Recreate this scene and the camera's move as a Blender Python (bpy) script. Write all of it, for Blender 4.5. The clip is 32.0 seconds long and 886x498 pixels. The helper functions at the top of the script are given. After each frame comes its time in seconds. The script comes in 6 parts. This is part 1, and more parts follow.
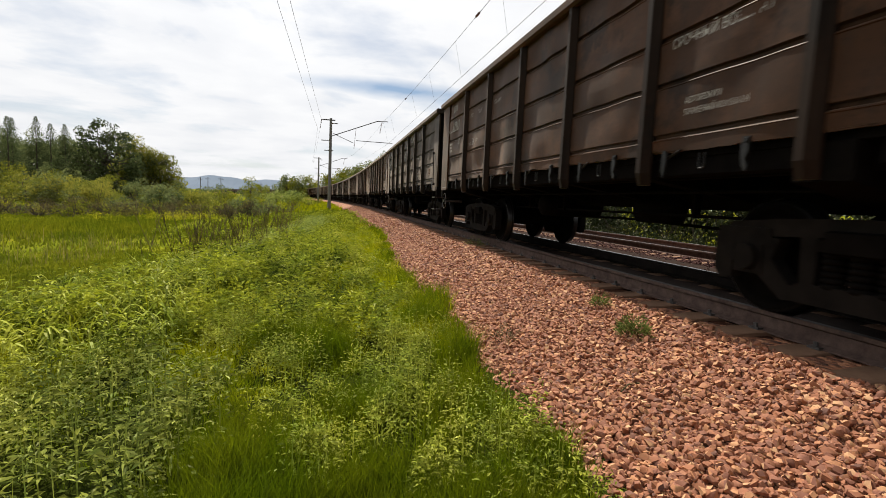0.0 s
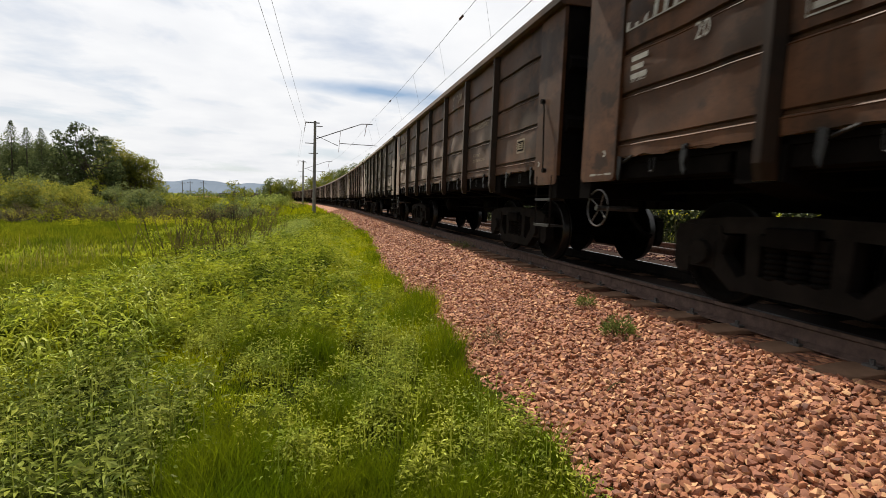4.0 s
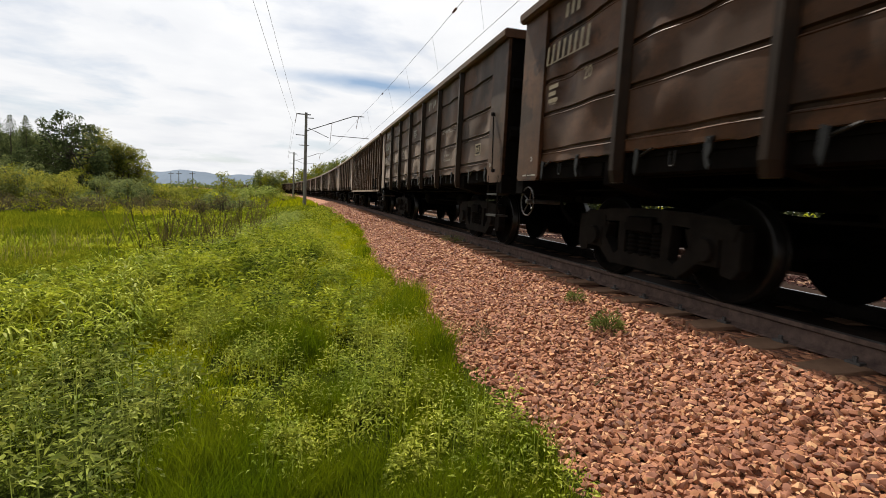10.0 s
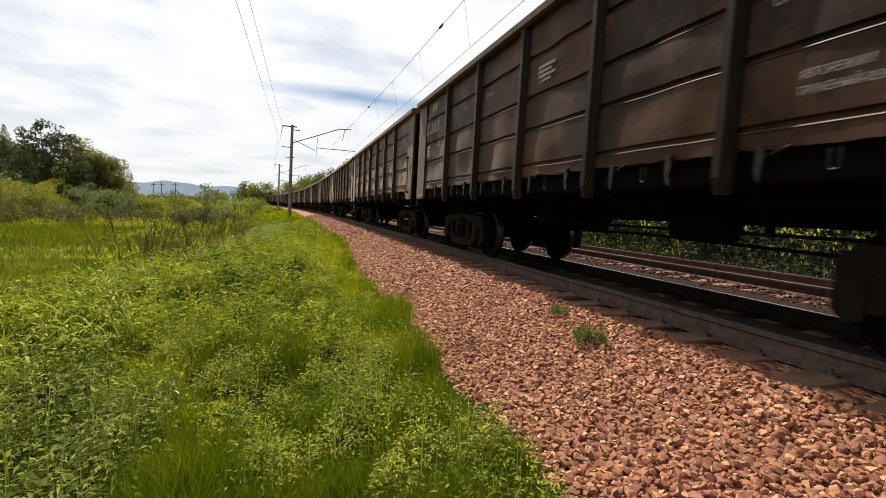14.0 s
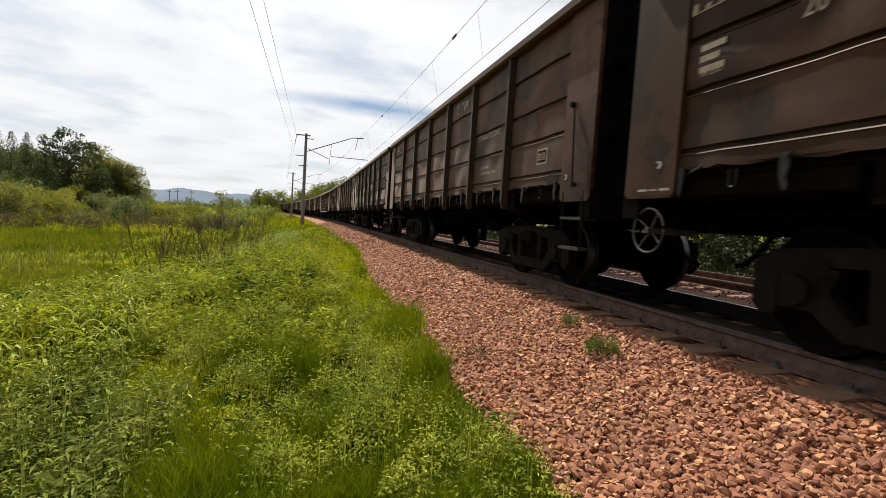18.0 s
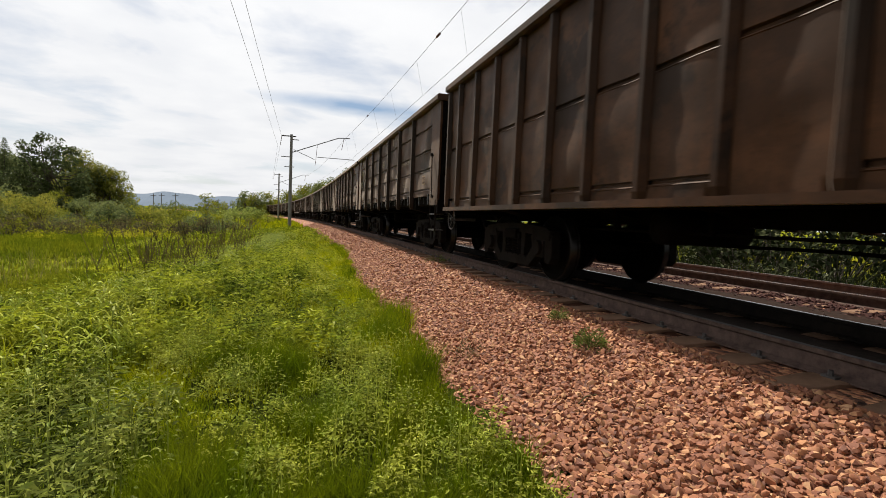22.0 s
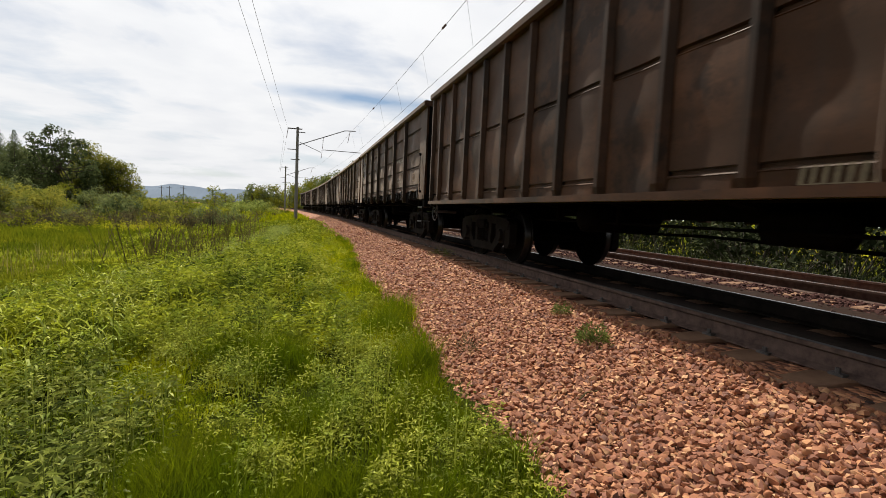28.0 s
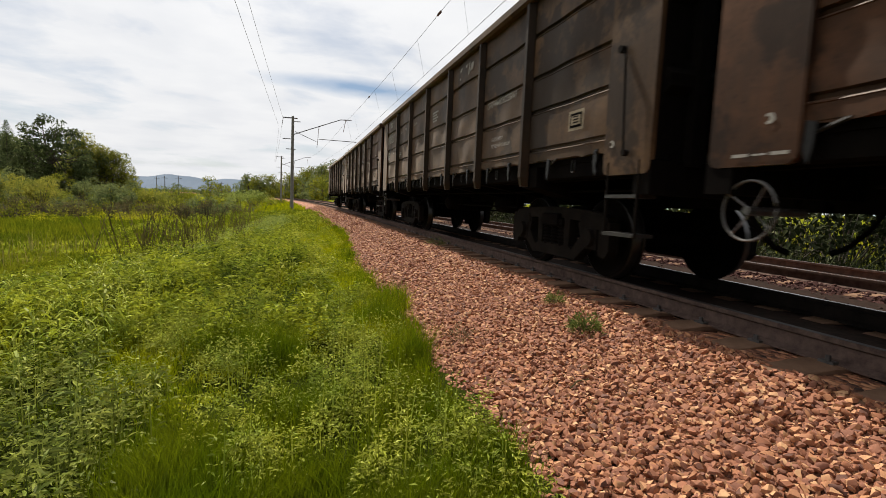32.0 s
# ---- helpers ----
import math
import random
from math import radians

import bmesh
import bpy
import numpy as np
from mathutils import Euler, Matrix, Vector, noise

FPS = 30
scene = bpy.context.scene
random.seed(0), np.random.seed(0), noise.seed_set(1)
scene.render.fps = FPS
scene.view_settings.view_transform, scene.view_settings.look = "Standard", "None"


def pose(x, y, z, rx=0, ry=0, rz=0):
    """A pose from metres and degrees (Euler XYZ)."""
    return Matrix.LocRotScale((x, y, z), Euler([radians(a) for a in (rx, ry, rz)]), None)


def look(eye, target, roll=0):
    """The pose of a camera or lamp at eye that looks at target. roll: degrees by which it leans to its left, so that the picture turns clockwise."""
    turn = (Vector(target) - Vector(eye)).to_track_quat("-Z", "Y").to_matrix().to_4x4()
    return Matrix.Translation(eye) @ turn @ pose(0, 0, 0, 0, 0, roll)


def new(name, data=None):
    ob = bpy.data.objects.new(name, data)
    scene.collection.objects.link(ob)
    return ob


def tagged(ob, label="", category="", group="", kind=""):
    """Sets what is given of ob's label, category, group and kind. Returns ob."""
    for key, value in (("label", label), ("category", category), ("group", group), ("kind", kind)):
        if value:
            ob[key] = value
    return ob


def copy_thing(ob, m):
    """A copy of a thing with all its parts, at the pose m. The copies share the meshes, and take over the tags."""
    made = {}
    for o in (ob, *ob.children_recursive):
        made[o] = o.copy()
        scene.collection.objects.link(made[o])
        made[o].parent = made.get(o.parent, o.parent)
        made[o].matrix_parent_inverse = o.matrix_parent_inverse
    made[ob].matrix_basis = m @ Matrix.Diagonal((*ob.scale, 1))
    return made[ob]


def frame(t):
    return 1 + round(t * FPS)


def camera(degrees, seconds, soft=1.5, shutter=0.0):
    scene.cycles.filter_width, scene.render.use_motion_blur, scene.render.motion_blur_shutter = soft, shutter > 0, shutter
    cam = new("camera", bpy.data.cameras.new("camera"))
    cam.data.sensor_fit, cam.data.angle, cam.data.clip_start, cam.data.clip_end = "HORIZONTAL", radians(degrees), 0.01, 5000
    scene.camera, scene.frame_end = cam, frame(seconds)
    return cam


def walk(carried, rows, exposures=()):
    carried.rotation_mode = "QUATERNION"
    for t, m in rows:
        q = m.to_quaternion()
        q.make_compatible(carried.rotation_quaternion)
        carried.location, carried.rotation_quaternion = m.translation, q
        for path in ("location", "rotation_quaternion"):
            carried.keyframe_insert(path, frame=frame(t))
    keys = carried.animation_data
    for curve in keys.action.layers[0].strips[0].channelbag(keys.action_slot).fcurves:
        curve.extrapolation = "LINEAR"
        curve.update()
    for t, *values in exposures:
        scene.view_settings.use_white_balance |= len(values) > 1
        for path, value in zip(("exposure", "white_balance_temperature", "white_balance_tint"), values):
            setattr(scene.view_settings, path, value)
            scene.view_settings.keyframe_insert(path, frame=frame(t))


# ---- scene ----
cam = camera(84.7, 32.0, soft=0.9, shutter=0.08)
PATH = [  # seconds, x, y, z, yaw, pitch, roll
    (0, -0.003, -0.010, 0.813, -12.71, -5.57, -2.61), (0.5, -0.006, -0.012, 0.817, -13.11, -5.56, -2.47), (1, -0.003, -0.009, 0.817, -13.24, -5.49, -2.50),
    (1.5, -0.011, -0.012, 0.815, -13.06, -5.01, -2.05), (2, -0.002, -0.013, 0.815, -13.80, -4.85, -1.85), (2.5, -0.001, -0.010, 0.814, -14.05, -4.58, -2.03),
    (3, 0.003, -0.011, 0.813, -14.28, -4.86, -2.39), (3.5, -0.001, -0.009, 0.815, -14.17, -5.15, -2.18), (5.5, 0.006, -0.010, 0.813, -15.23, -5.31, -2.37),
    (6, 0.008, -0.011, 0.814, -15.17, -5.28, -2.50), (6.5, 0.010, -0.011, 0.812, -15.37, -5.34, -2.13), (7, 0.007, -0.005, 0.811, -15.54, -5.58, -2.42),
    (7.5, 0.010, -0.006, 0.813, -15.43, -5.87, -2.14), (8, 0.014, -0.007, 0.811, -15.64, -5.88, -1.92), (8.5, 0.006, -0.007, 0.812, -15.38, -5.64, -2.42),
    (9, -0.001, 0.001, 0.817, -14.96, -5.79, -3.05), (9.5, 0.005, -0.011, 0.815, -15.76, -5.30, -2.44), (10, 0.006, -0.001, 0.814, -15.39, -5.89, -2.84),
    (10.5, 0.004, -0.002, 0.812, -15.17, -5.97, -3.05), (11, 0.006, -0.004, 0.813, -15.92, -5.65, -2.89), (11.5, 0.004, -0.005, 0.812, -16.04, -5.21, -2.86),
    (12, 0.010, -0.008, 0.816, -16.17, -4.93, -2.57), (12.5, 0.010, -0.013, 0.817, -16.40, -4.57, -2.14), (13, 0.009, -0.015, 0.813, -16.39, -4.48, -3.18),
    (13.5, 0.018, -0.010, 0.814, -16.82, -4.59, -3.88), (14, 0.015, -0.011, 0.817, -17.03, -4.29, -3.19), (14.5, 0.017, -0.012, 0.811, -16.82, -4.17, -2.90),
    (16.5, 0.010, -0.004, 0.809, -16.85, -4.29, -3.54), (17, 0.012, -0.007, 0.810, -16.51, -4.04, -3.69), (17.5, 0.015, -0.009, 0.813, -17.02, -3.27, -4.14),
    (18, 0.010, -0.018, 0.810, -15.67, -3.33, -3.63), (18.5, 0.016, -0.022, 0.813, -16.25, -3.52, -2.83), (19, 0.017, -0.027, 0.814, -16.44, -3.57, -2.59),
    (19.5, 0.019, -0.027, 0.814, -16.69, -4.16, -2.99), (20, 0.021, -0.026, 0.816, -17.11, -4.01, -3.07), (20.5, 0.017, -0.035, 0.820, -16.44, -3.09, -2.97),
    (21, 0.012, -0.033, 0.811, -17.27, -3.16, -3.43), (21.5, 0.022, -0.031, 0.815, -17.35, -3.15, -2.16), (22, 0.023, -0.030, 0.812, -17.05, -3.42, -2.49),
    (22.5, 0.022, -0.036, 0.816, -16.51, -2.95, -2.44), (23, 0.028, -0.035, 0.819, -17.01, -3.29, -2.06), (23.5, 0.027, -0.032, 0.810, -16.89, -3.08, -2.14),
    (24, 0.025, -0.032, 0.812, -16.68, -3.39, -2.19), (24.5, 0.025, -0.022, 0.808, -16.03, -3.81, -1.92), (25, 0.046, -0.017, 0.818, -15.03, -3.69, -2.03),
    (25.5, 0.075, 0.015, 0.815, -14.99, -4.28, -2.79), (27.5, 0.071, 0.002, 0.808, -15.39, -4.11, -2.91), (28, 0.085, 0.005, 0.810, -16.30, -4.24, -2.69),
    (28.5, 0.089, 0.003, 0.815, -15.60, -4.30, -2.77), (29, 0.094, 0.006, 0.806, -15.98, -4.13, -2.93), (29.5, 0.102, -0.001, 0.807, -16.64, -4.17, -2.86),
    (30, 0.107, -0.007, 0.807, -16.78, -3.79, -2.18), (30.5, 0.121, -0.013, 0.801, -17.52, -4.10, -1.80), (31, 0.118, -0.011, 0.805, -17.44, -4.51, -2.38),
    (31.5, 0.128, 0.008, 0.799, -16.80, -5.18, -2.48), (32, 0.141, 0.018, 0.806, -16.64, -5.45, -2.50),
]
# the clip's camera opens and closes a little as the dark wagons pass
EXPOSURES = [(0, 0.45), (1, 0.46), (2, 0.33), (3, 0.42), (6, 0.39), (7, 0.38), (8, 0.49), (9, 0.53), (10, 0.44), (11, 0.42), (12, 0.44), (13, 0.45), (14, 0.50), (17, 0.48), (18, 0.44), (19, 0.46), (20, 0.49),
             (21, 0.40), (22, 0.39), (23, 0.37), (24, 0.34), (25, 0.34), (28, 0.38), (29, 0.42), (30, 0.42), (31, 0.32), (32, 0.34)]
walk(cam, [(t, pose(x, y, z, 90 + p, r, a)) for t, x, y, z, a, p, r in PATH], EXPOSURES)

# ---- world, sun, exposure ----
SUN_SIDE, SUN_AHEAD = -0.11, 0.66       # the sun stands a little to the left of the line, ahead and high
sun_dir = Vector((SUN_SIDE, SUN_AHEAD, 1.0)).normalized()
world = bpy.data.worlds.new("sky")
scene.world = world
world.use_nodes = True


def sky_world():
    nt = world.node_tree
    nt.nodes.clear()
    n, l = nt.nodes.new, nt.links.new
    out, bg = n("ShaderNodeOutputWorld"), n("ShaderNodeBackground")
    sky = n("ShaderNodeTexSky")
    sky.sky_type, sky.sun_disc = "NISHITA", False
    sky.sun_elevation = math.asin(sun_dir.z)
    sky.sun_rotation = math.atan2(sun_dir.x, sun_dir.y)
    sky.air_density, sky.dust_density, sky.ozone_density = 1.0, 0.4, 2.0
    tc, sep = n("ShaderNodeTexCoord"), n("ShaderNodeSeparateXYZ")
    l(tc.outputs["Generated"], sep.inputs[0])
    # cloud layer: the direction projected on a flat sheet high above
    up = n("ShaderNodeMath"); up.operation = "MAXIMUM"; up.inputs[1].default_value = 0.03
    l(sep.outputs["Z"], up.inputs[0])
    add = n("ShaderNodeMath"); add.operation = "ADD"; add.inputs[1].default_value = 0.12
    l(up.outputs[0], add.inputs[0])
    dx, dy = n("ShaderNodeMath"), n("ShaderNodeMath")
    dx.operation = dy.operation = "DIVIDE"
    l(sep.outputs["X"], dx.inputs[0]); l(add.outputs[0], dx.inputs[1])
    l(sep.outputs["Y"], dy.inputs[0]); l(add.outputs[0], dy.inputs[1])
    comb = n("ShaderNodeCombineXYZ")
    l(dx.outputs[0], comb.inputs[0]); l(dy.outputs[0], comb.inputs[1])
    comb.inputs[2].default_value = 2.6
    big, fine = n("ShaderNodeTexNoise"), n("ShaderNodeTexNoise")
    big.inputs["Scale"].default_value, big.inputs["Detail"].default_value = 1.15, 7
    big.inputs["Roughness"].default_value, big.inputs["Distortion"].default_value = 0.55, 0.25
    fine.inputs["Scale"].default_value, fine.inputs["Detail"].default_value = 2.3, 6
    l(comb.outputs[0], big.inputs["Vector"]); l(comb.outputs[0], fine.inputs["Vector"])
    cover, shade = n("ShaderNodeValToRGB"), n("ShaderNodeValToRGB")
    cover.color_ramp.elements[0].position, cover.color_ramp.elements[1].position = 0.34, 0.46
    cover.color_ramp.elements[0].color = (0.62, 0.62, 0.62, 1)      # thin veil even where it breaks
    shade.color_ramp.elements[0].position, shade.color_ramp.elements[1].position = 0.36, 0.62
    shade.color_ramp.elements[0].color = (10.6, 10.75, 11.1, 1)
    shade.color_ramp.elements[1].color = (11.6, 11.65, 11.8, 1)
    l(big.outputs["Fac"], cover.inputs[0]); l(fine.outputs["Fac"], shade.inputs[0])
    mix = n("ShaderNodeMix"); mix.data_type = "RGBA"
    # a long break in the cloud, low ahead
    cut, off, far_, gap = n("ShaderNodeVectorMath"), n("ShaderNodeVectorMath"), n("ShaderNodeVectorMath"), n("ShaderNodeMapRange")
    cut.operation, off.operation, far_.operation = "SUBTRACT", "MULTIPLY", "LENGTH"
    cut.inputs[1].default_value, off.inputs[1].default_value = (0.42, 2.92, 2.6), (1.5, 5.0, 0.0)
    l(comb.outputs[0], cut.inputs[0]); l(cut.outputs[0], off.inputs[0]); l(off.outputs[0], far_.inputs[0])
    rag = n("ShaderNodeMath"); rag.operation = "MULTIPLY_ADD"; rag.inputs[1].default_value = -1.6
    l(fine.outputs["Fac"], rag.inputs[0]); l(far_.outputs["Value"], rag.inputs[2])
    gap.inputs[1].default_value, gap.inputs[2].default_value, gap.inputs[3].default_value, gap.inputs[4].default_value = -0.75, 0.2, 0.05, 1.0
    l(rag.outputs[0], gap.inputs[0])
    holes = n("ShaderNodeMath"); holes.operation = "MULTIPLY"
    l(cover.outputs[0], holes.inputs[0]); l(gap.outputs[0], holes.inputs[1])
    l(holes.outputs[0], mix.inputs[0])
    l(sky.outputs[0], mix.inputs[6]); l(shade.outputs[0], mix.inputs[7])
    # thin cloud scatters forward: brightest round the sun, dimmer away from it
    dot, span_ = n("ShaderNodeVectorMath"), n("ShaderNodeMapRange")
    dot.operation = "DOT_PRODUCT"
    dot.inputs[1].default_value = sun_dir
    l(tc.outputs["Generated"], dot.inputs[0])
    span_.inputs[1].default_value, span_.inputs[2].default_value, span_.inputs[3].default_value, span_.inputs[4].default_value = -0.6, 0.85, 0.42, 1.05
    l(dot.outputs["Value"], span_.inputs[0])
    scaled = n("ShaderNodeVectorMath"); scaled.operation = "SCALE"
    l(mix.outputs[2], scaled.inputs[0]); l(span_.outputs[0], scaled.inputs["Scale"])
    l(scaled.outputs[0], bg.inputs[0])
    bg.inputs[1].default_value = 0.063
    l(bg.outputs[0], out.inputs[0])


sky_world()
sun = new("sun", bpy.data.lights.new("sun", "SUN"))
sun.data.energy, sun.data.angle, sun.data.color = 5.0, radians(0.6), (1.0, 0.94, 0.83)
sun.matrix_world = look(sun_dir * 50, (0, 0, 0))


# ---- materials ----
def material(name):
    m = bpy.data.materials.new(name)
    m.use_nodes = True
    nt = m.node_tree
    return m, nt, nt.nodes["Principled BSDF"], nt.nodes.new, nt.links.new


def ramp(nt, source, stops):
    r = nt.nodes.new("ShaderNodeValToRGB")
    e = r.color_ramp.elements
    while len(e) < len(stops):
        e.new(0.5)
    for k, (p, c) in zip(e, stops):
        k.position, k.color = p, (*c, 1)
    nt.links.new(source, r.inputs[0])
    return r.outputs[0]


def noise_tex(nt, scale, detail=4, rough=0.6, coord="Object", stretch=None):
    tc, t = nt.nodes.new("ShaderNodeTexCoord"), nt.nodes.new("ShaderNodeTexNoise")
    t.inputs["Scale"].default_value, t.inputs["Detail"].default_value, t.inputs["Roughness"].default_value = scale, detail, rough
    source = tc.outputs[coord]
    if stretch:
        mp = nt.nodes.new("ShaderNodeMapping")
        mp.inputs["Scale"].default_value = stretch
        nt.links.new(source, mp.inputs[0])
        source = mp.outputs[0]
    nt.links.new(source, t.inputs["Vector"])
    return t.outputs["Fac"]


def mixed(nt, fac, a, b, blend="MIX"):
    m = nt.nodes.new("ShaderNodeMix")
    m.data_type, m.blend_type = "RGBA", blend
    for socket, v in ((m.inputs[0], fac), (m.inputs[6], a), (m.inputs[7], b)):
        if isinstance(v, (int, float)):
            socket.default_value = v
        elif isinstance(v, tuple):
            socket.default_value = (*v, 1)
        else:
            nt.links.new(v, socket)
    return m.outputs[2]


def bumped(nt, bsdf, height, strength, distance=0.02):
    b = nt.nodes.new("ShaderNodeBump")
    b.inputs["Strength"].default_value, b.inputs["Distance"].default_value = strength, distance
    nt.links.new(height, b.inputs["Height"])
    nt.links.new(b.outputs[0], bsdf.inputs["Normal"])


def plain(name, low, high, scale=8, rough=0.7, metal=0.0, bump=0.15, coord="Object", spec=0.5):
    """A surface that wanders between two colours."""
    m, nt, b, n, l = material(name)
    f = noise_tex(nt, scale, 6, 0.65, coord)
    l(ramp(nt, f, ((0.3, low), (0.7, high))), b.inputs["Base Color"])
    b.inputs["Roughness"].default_value, b.inputs["Metallic"].default_value = rough, metal
    b.inputs["Specular IOR Level"].default_value = spec
    if bump:
        bumped(nt, b, f, bump)
    return m


def leafy(name, low, high, glow=0.45, scale=0.6, deep=0.55, gloss=0.02):
    """Leaves: colour per leaf and by patches of the ground, light passes through."""
    m, nt, b, n, l = material(name)
    geo = n("ShaderNodeNewGeometry")
    patch = noise_tex(nt, scale, 3)
    c = mixed(nt, geo.outputs["Random Per Island"], low, high)
    c2 = mixed(nt, ramp(nt, patch, ((0.35, (0, 0, 0)), (0.65, (1, 1, 1)))), c, mixed(nt, 0.5, c, (high[0] * 1.25, high[1] * 1.1, high[2] * 0.8)))
    # other, deeper green kinds grow in between
    # random patches darkened in the colour, for the shaded gaps in the growth
    spot = noise_tex(nt, scale * 4.5, 4)
    c2 = mixed(nt, ramp(nt, spot, ((0.42, (1, 1, 1)), (0.55, (0, 0, 0)))), c2, mixed(nt, 1.0, c2, (deep * 0.85, deep, deep), "MULTIPLY"))
    diff, tr, gl = n("ShaderNodeBsdfDiffuse"), n("ShaderNodeBsdfTranslucent"), n("ShaderNodeBsdfGlossy")
    gl.inputs["Roughness"].default_value = 0.45
    gl.inputs["Color"].default_value = (0.5, 0.5, 0.28, 1)
    m1, m2 = n("ShaderNodeMixShader"), n("ShaderNodeMixShader")
    m1.inputs[0].default_value, m2.inputs[0].default_value = glow, gloss
    for node in (diff, tr):
        l(c2, node.inputs["Color"])
    l(diff.outputs[0], m1.inputs[1]); l(tr.outputs[0], m1.inputs[2])
    l(m1.outputs[0], m2.inputs[1]); l(gl.outputs[0], m2.inputs[2])
    l(m2.outputs[0], nt.nodes["Material Output"].inputs[0])
    nt.nodes.remove(b)
    return m


def paint_material():
    """Worn wagon paint: the wagon's own colour, patches, dust, rust and streaks that run down."""
    m, nt, b, n, l = material("wagon_paint")
    info = n("ShaderNodeObjectInfo")
    shift = n("ShaderNodeVectorMath"); shift.operation = "ADD"
    tc, comb = n("ShaderNodeTexCoord"), n("ShaderNodeCombineXYZ")
    far = n("ShaderNodeMath"); far.operation = "MULTIPLY"; far.inputs[1].default_value = 37.0
    l(info.outputs["Random"], far.inputs[0])
    l(far.outputs[0], comb.inputs[1])
    l(tc.outputs["Object"], shift.inputs[0]); l(comb.outputs[0], shift.inputs[1])

    def nz(scale, detail, stretch=(1, 1, 1)):
        mp, t = n("ShaderNodeMapping"), n("ShaderNodeTexNoise")
        mp.inputs["Scale"].default_value = stretch
        l(shift.outputs[0], mp.inputs[0]); l(mp.outputs[0], t.inputs["Vector"])
        t.inputs["Scale"].default_value, t.inputs["Detail"].default_value, t.inputs["Roughness"].default_value = scale, detail, 0.68
        return t.outputs["Fac"]

    base = info.outputs["Color"]
    patch, blot, streak, grain, dusty = nz(1.1, 7), nz(0.9, 6), nz(3.0, 6, (1, 2.2, 0.22)), nz(26, 6), nz(0.7, 7, (1, 1, 1.8))
    c = mixed(nt, 1.0, base, (1.18, 0.95, 0.74), "MULTIPLY")
    c = mixed(nt, ramp(nt, patch, ((0.42, (0, 0, 0)), (0.62, (0.6, 0.6, 0.6)))), c, mixed(nt, 1.0, base, (1.85, 1.48, 1.14), "MULTIPLY"))
    c = mixed(nt, ramp(nt, dusty, ((0.47, (0, 0, 0)), (0.63, (0.75, 0.75, 0.75)))), c, mixed(nt, 1.0, base, (3.1, 2.5, 1.95), "MULTIPLY"))
    c = mixed(nt, ramp(nt, blot, ((0.41, (0.85, 0.85, 0.85)), (0.46, (0, 0, 0)))), c, mixed(nt, 1.0, base, (0.38, 0.34, 0.34), "MULTIPLY"))
    c = mixed(nt, ramp(nt, streak, ((0.5, (0, 0, 0)), (0.70, (0.6, 0.6, 0.6)))), c, (0.030, 0.0175, 0.0115))
    c = mixed(nt, ramp(nt, grain, ((0.55, (0, 0, 0)), (0.72, (0.6, 0.6, 0.6)))), c, (0.006, 0.0045, 0.004))
    l(c, b.inputs["Base Color"])
    l(ramp(nt, patch, ((0.3, (0.5,) * 3), (0.7, (0.66,) * 3))), b.inputs["Roughness"])
    b.inputs["Specular IOR Level"].default_value = 0.16
    b.inputs["Specular Tint"].default_value = (1.0, 0.86, 0.72, 1)
    b.inputs["Sheen Weight"].default_value, b.inputs["Sheen Roughness"].default_value = 0.17, 0.32        # a film of road dust
    b.inputs["Sheen Tint"].default_value = (0.95, 0.80, 0.66, 1)
    bumped(nt, b, grain, 0.12, 0.01)
    return m


def ground_material():
    """Soil under the growth near the line, meadow green farther off."""
    m, nt, b, n, l = material("ground")
    big, mid, fine = noise_tex(nt, 0.09, 4), noise_tex(nt, 0.7, 5), noise_tex(nt, 9, 5)
    grass = ramp(nt, mid, ((0.3, (0.075, 0.10, 0.006)), (0.55, (0.14, 0.16, 0.009)), (0.75, (0.21, 0.21, 0.014))))
    c = mixed(nt, ramp(nt, big, ((0.4, (0, 0, 0)), (0.6, (1, 1, 1)))), grass, mixed(nt, 1.0, grass, (1.25, 1.05, 0.8), "MULTIPLY"))
    c = mixed(nt, ramp(nt, fine, ((0.45, (0, 0, 0)), (0.7, (0.55, 0.55, 0.55)))), c, (0.05, 0.045, 0.02))
    # soil and litter beside the line, near black for shade under the tall growth
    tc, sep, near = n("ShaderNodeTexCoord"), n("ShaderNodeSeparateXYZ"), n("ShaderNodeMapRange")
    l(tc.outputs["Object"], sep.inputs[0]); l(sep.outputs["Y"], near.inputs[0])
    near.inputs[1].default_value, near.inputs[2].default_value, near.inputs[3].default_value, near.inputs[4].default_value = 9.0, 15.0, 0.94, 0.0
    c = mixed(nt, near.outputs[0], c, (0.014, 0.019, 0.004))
    l(c, b.inputs["Base Color"])
    b.inputs["Roughness"].default_value = 0.95
    b.inputs["Specular IOR Level"].default_value = 0.0
    bumped(nt, b, fine, 0.6, 0.08)
    return m


def stone_material(name, per_island):
    m, nt, b, n, l = material(name)
    if per_island:
        r = n("ShaderNodeNewGeometry").outputs["Random Per Island"]
    else:
        r = n("ShaderNodeObjectInfo").outputs["Random"]
    c = ramp(nt, r, ((0.0, (0.10, 0.042, 0.029)), (0.2, (0.195, 0.070, 0.036)), (0.45, (0.30, 0.112, 0.048)), (0.62, (0.21, 0.080, 0.048)),
                     (0.82, (0.40, 0.175, 0.075)), (0.97, (0.51, 0.29, 0.145))))
    f = noise_tex(nt, 40, 5)
    c = mixed(nt, ramp(nt, f, ((0.4, (0, 0, 0)), (0.7, (0.45, 0.45, 0.45)))), c, (0.19, 0.085, 0.048))
    l(c, b.inputs["Base Color"])
    b.inputs["Roughness"].default_value = 0.85
    bumped(nt, b, f, 0.3, 0.01)
    return m


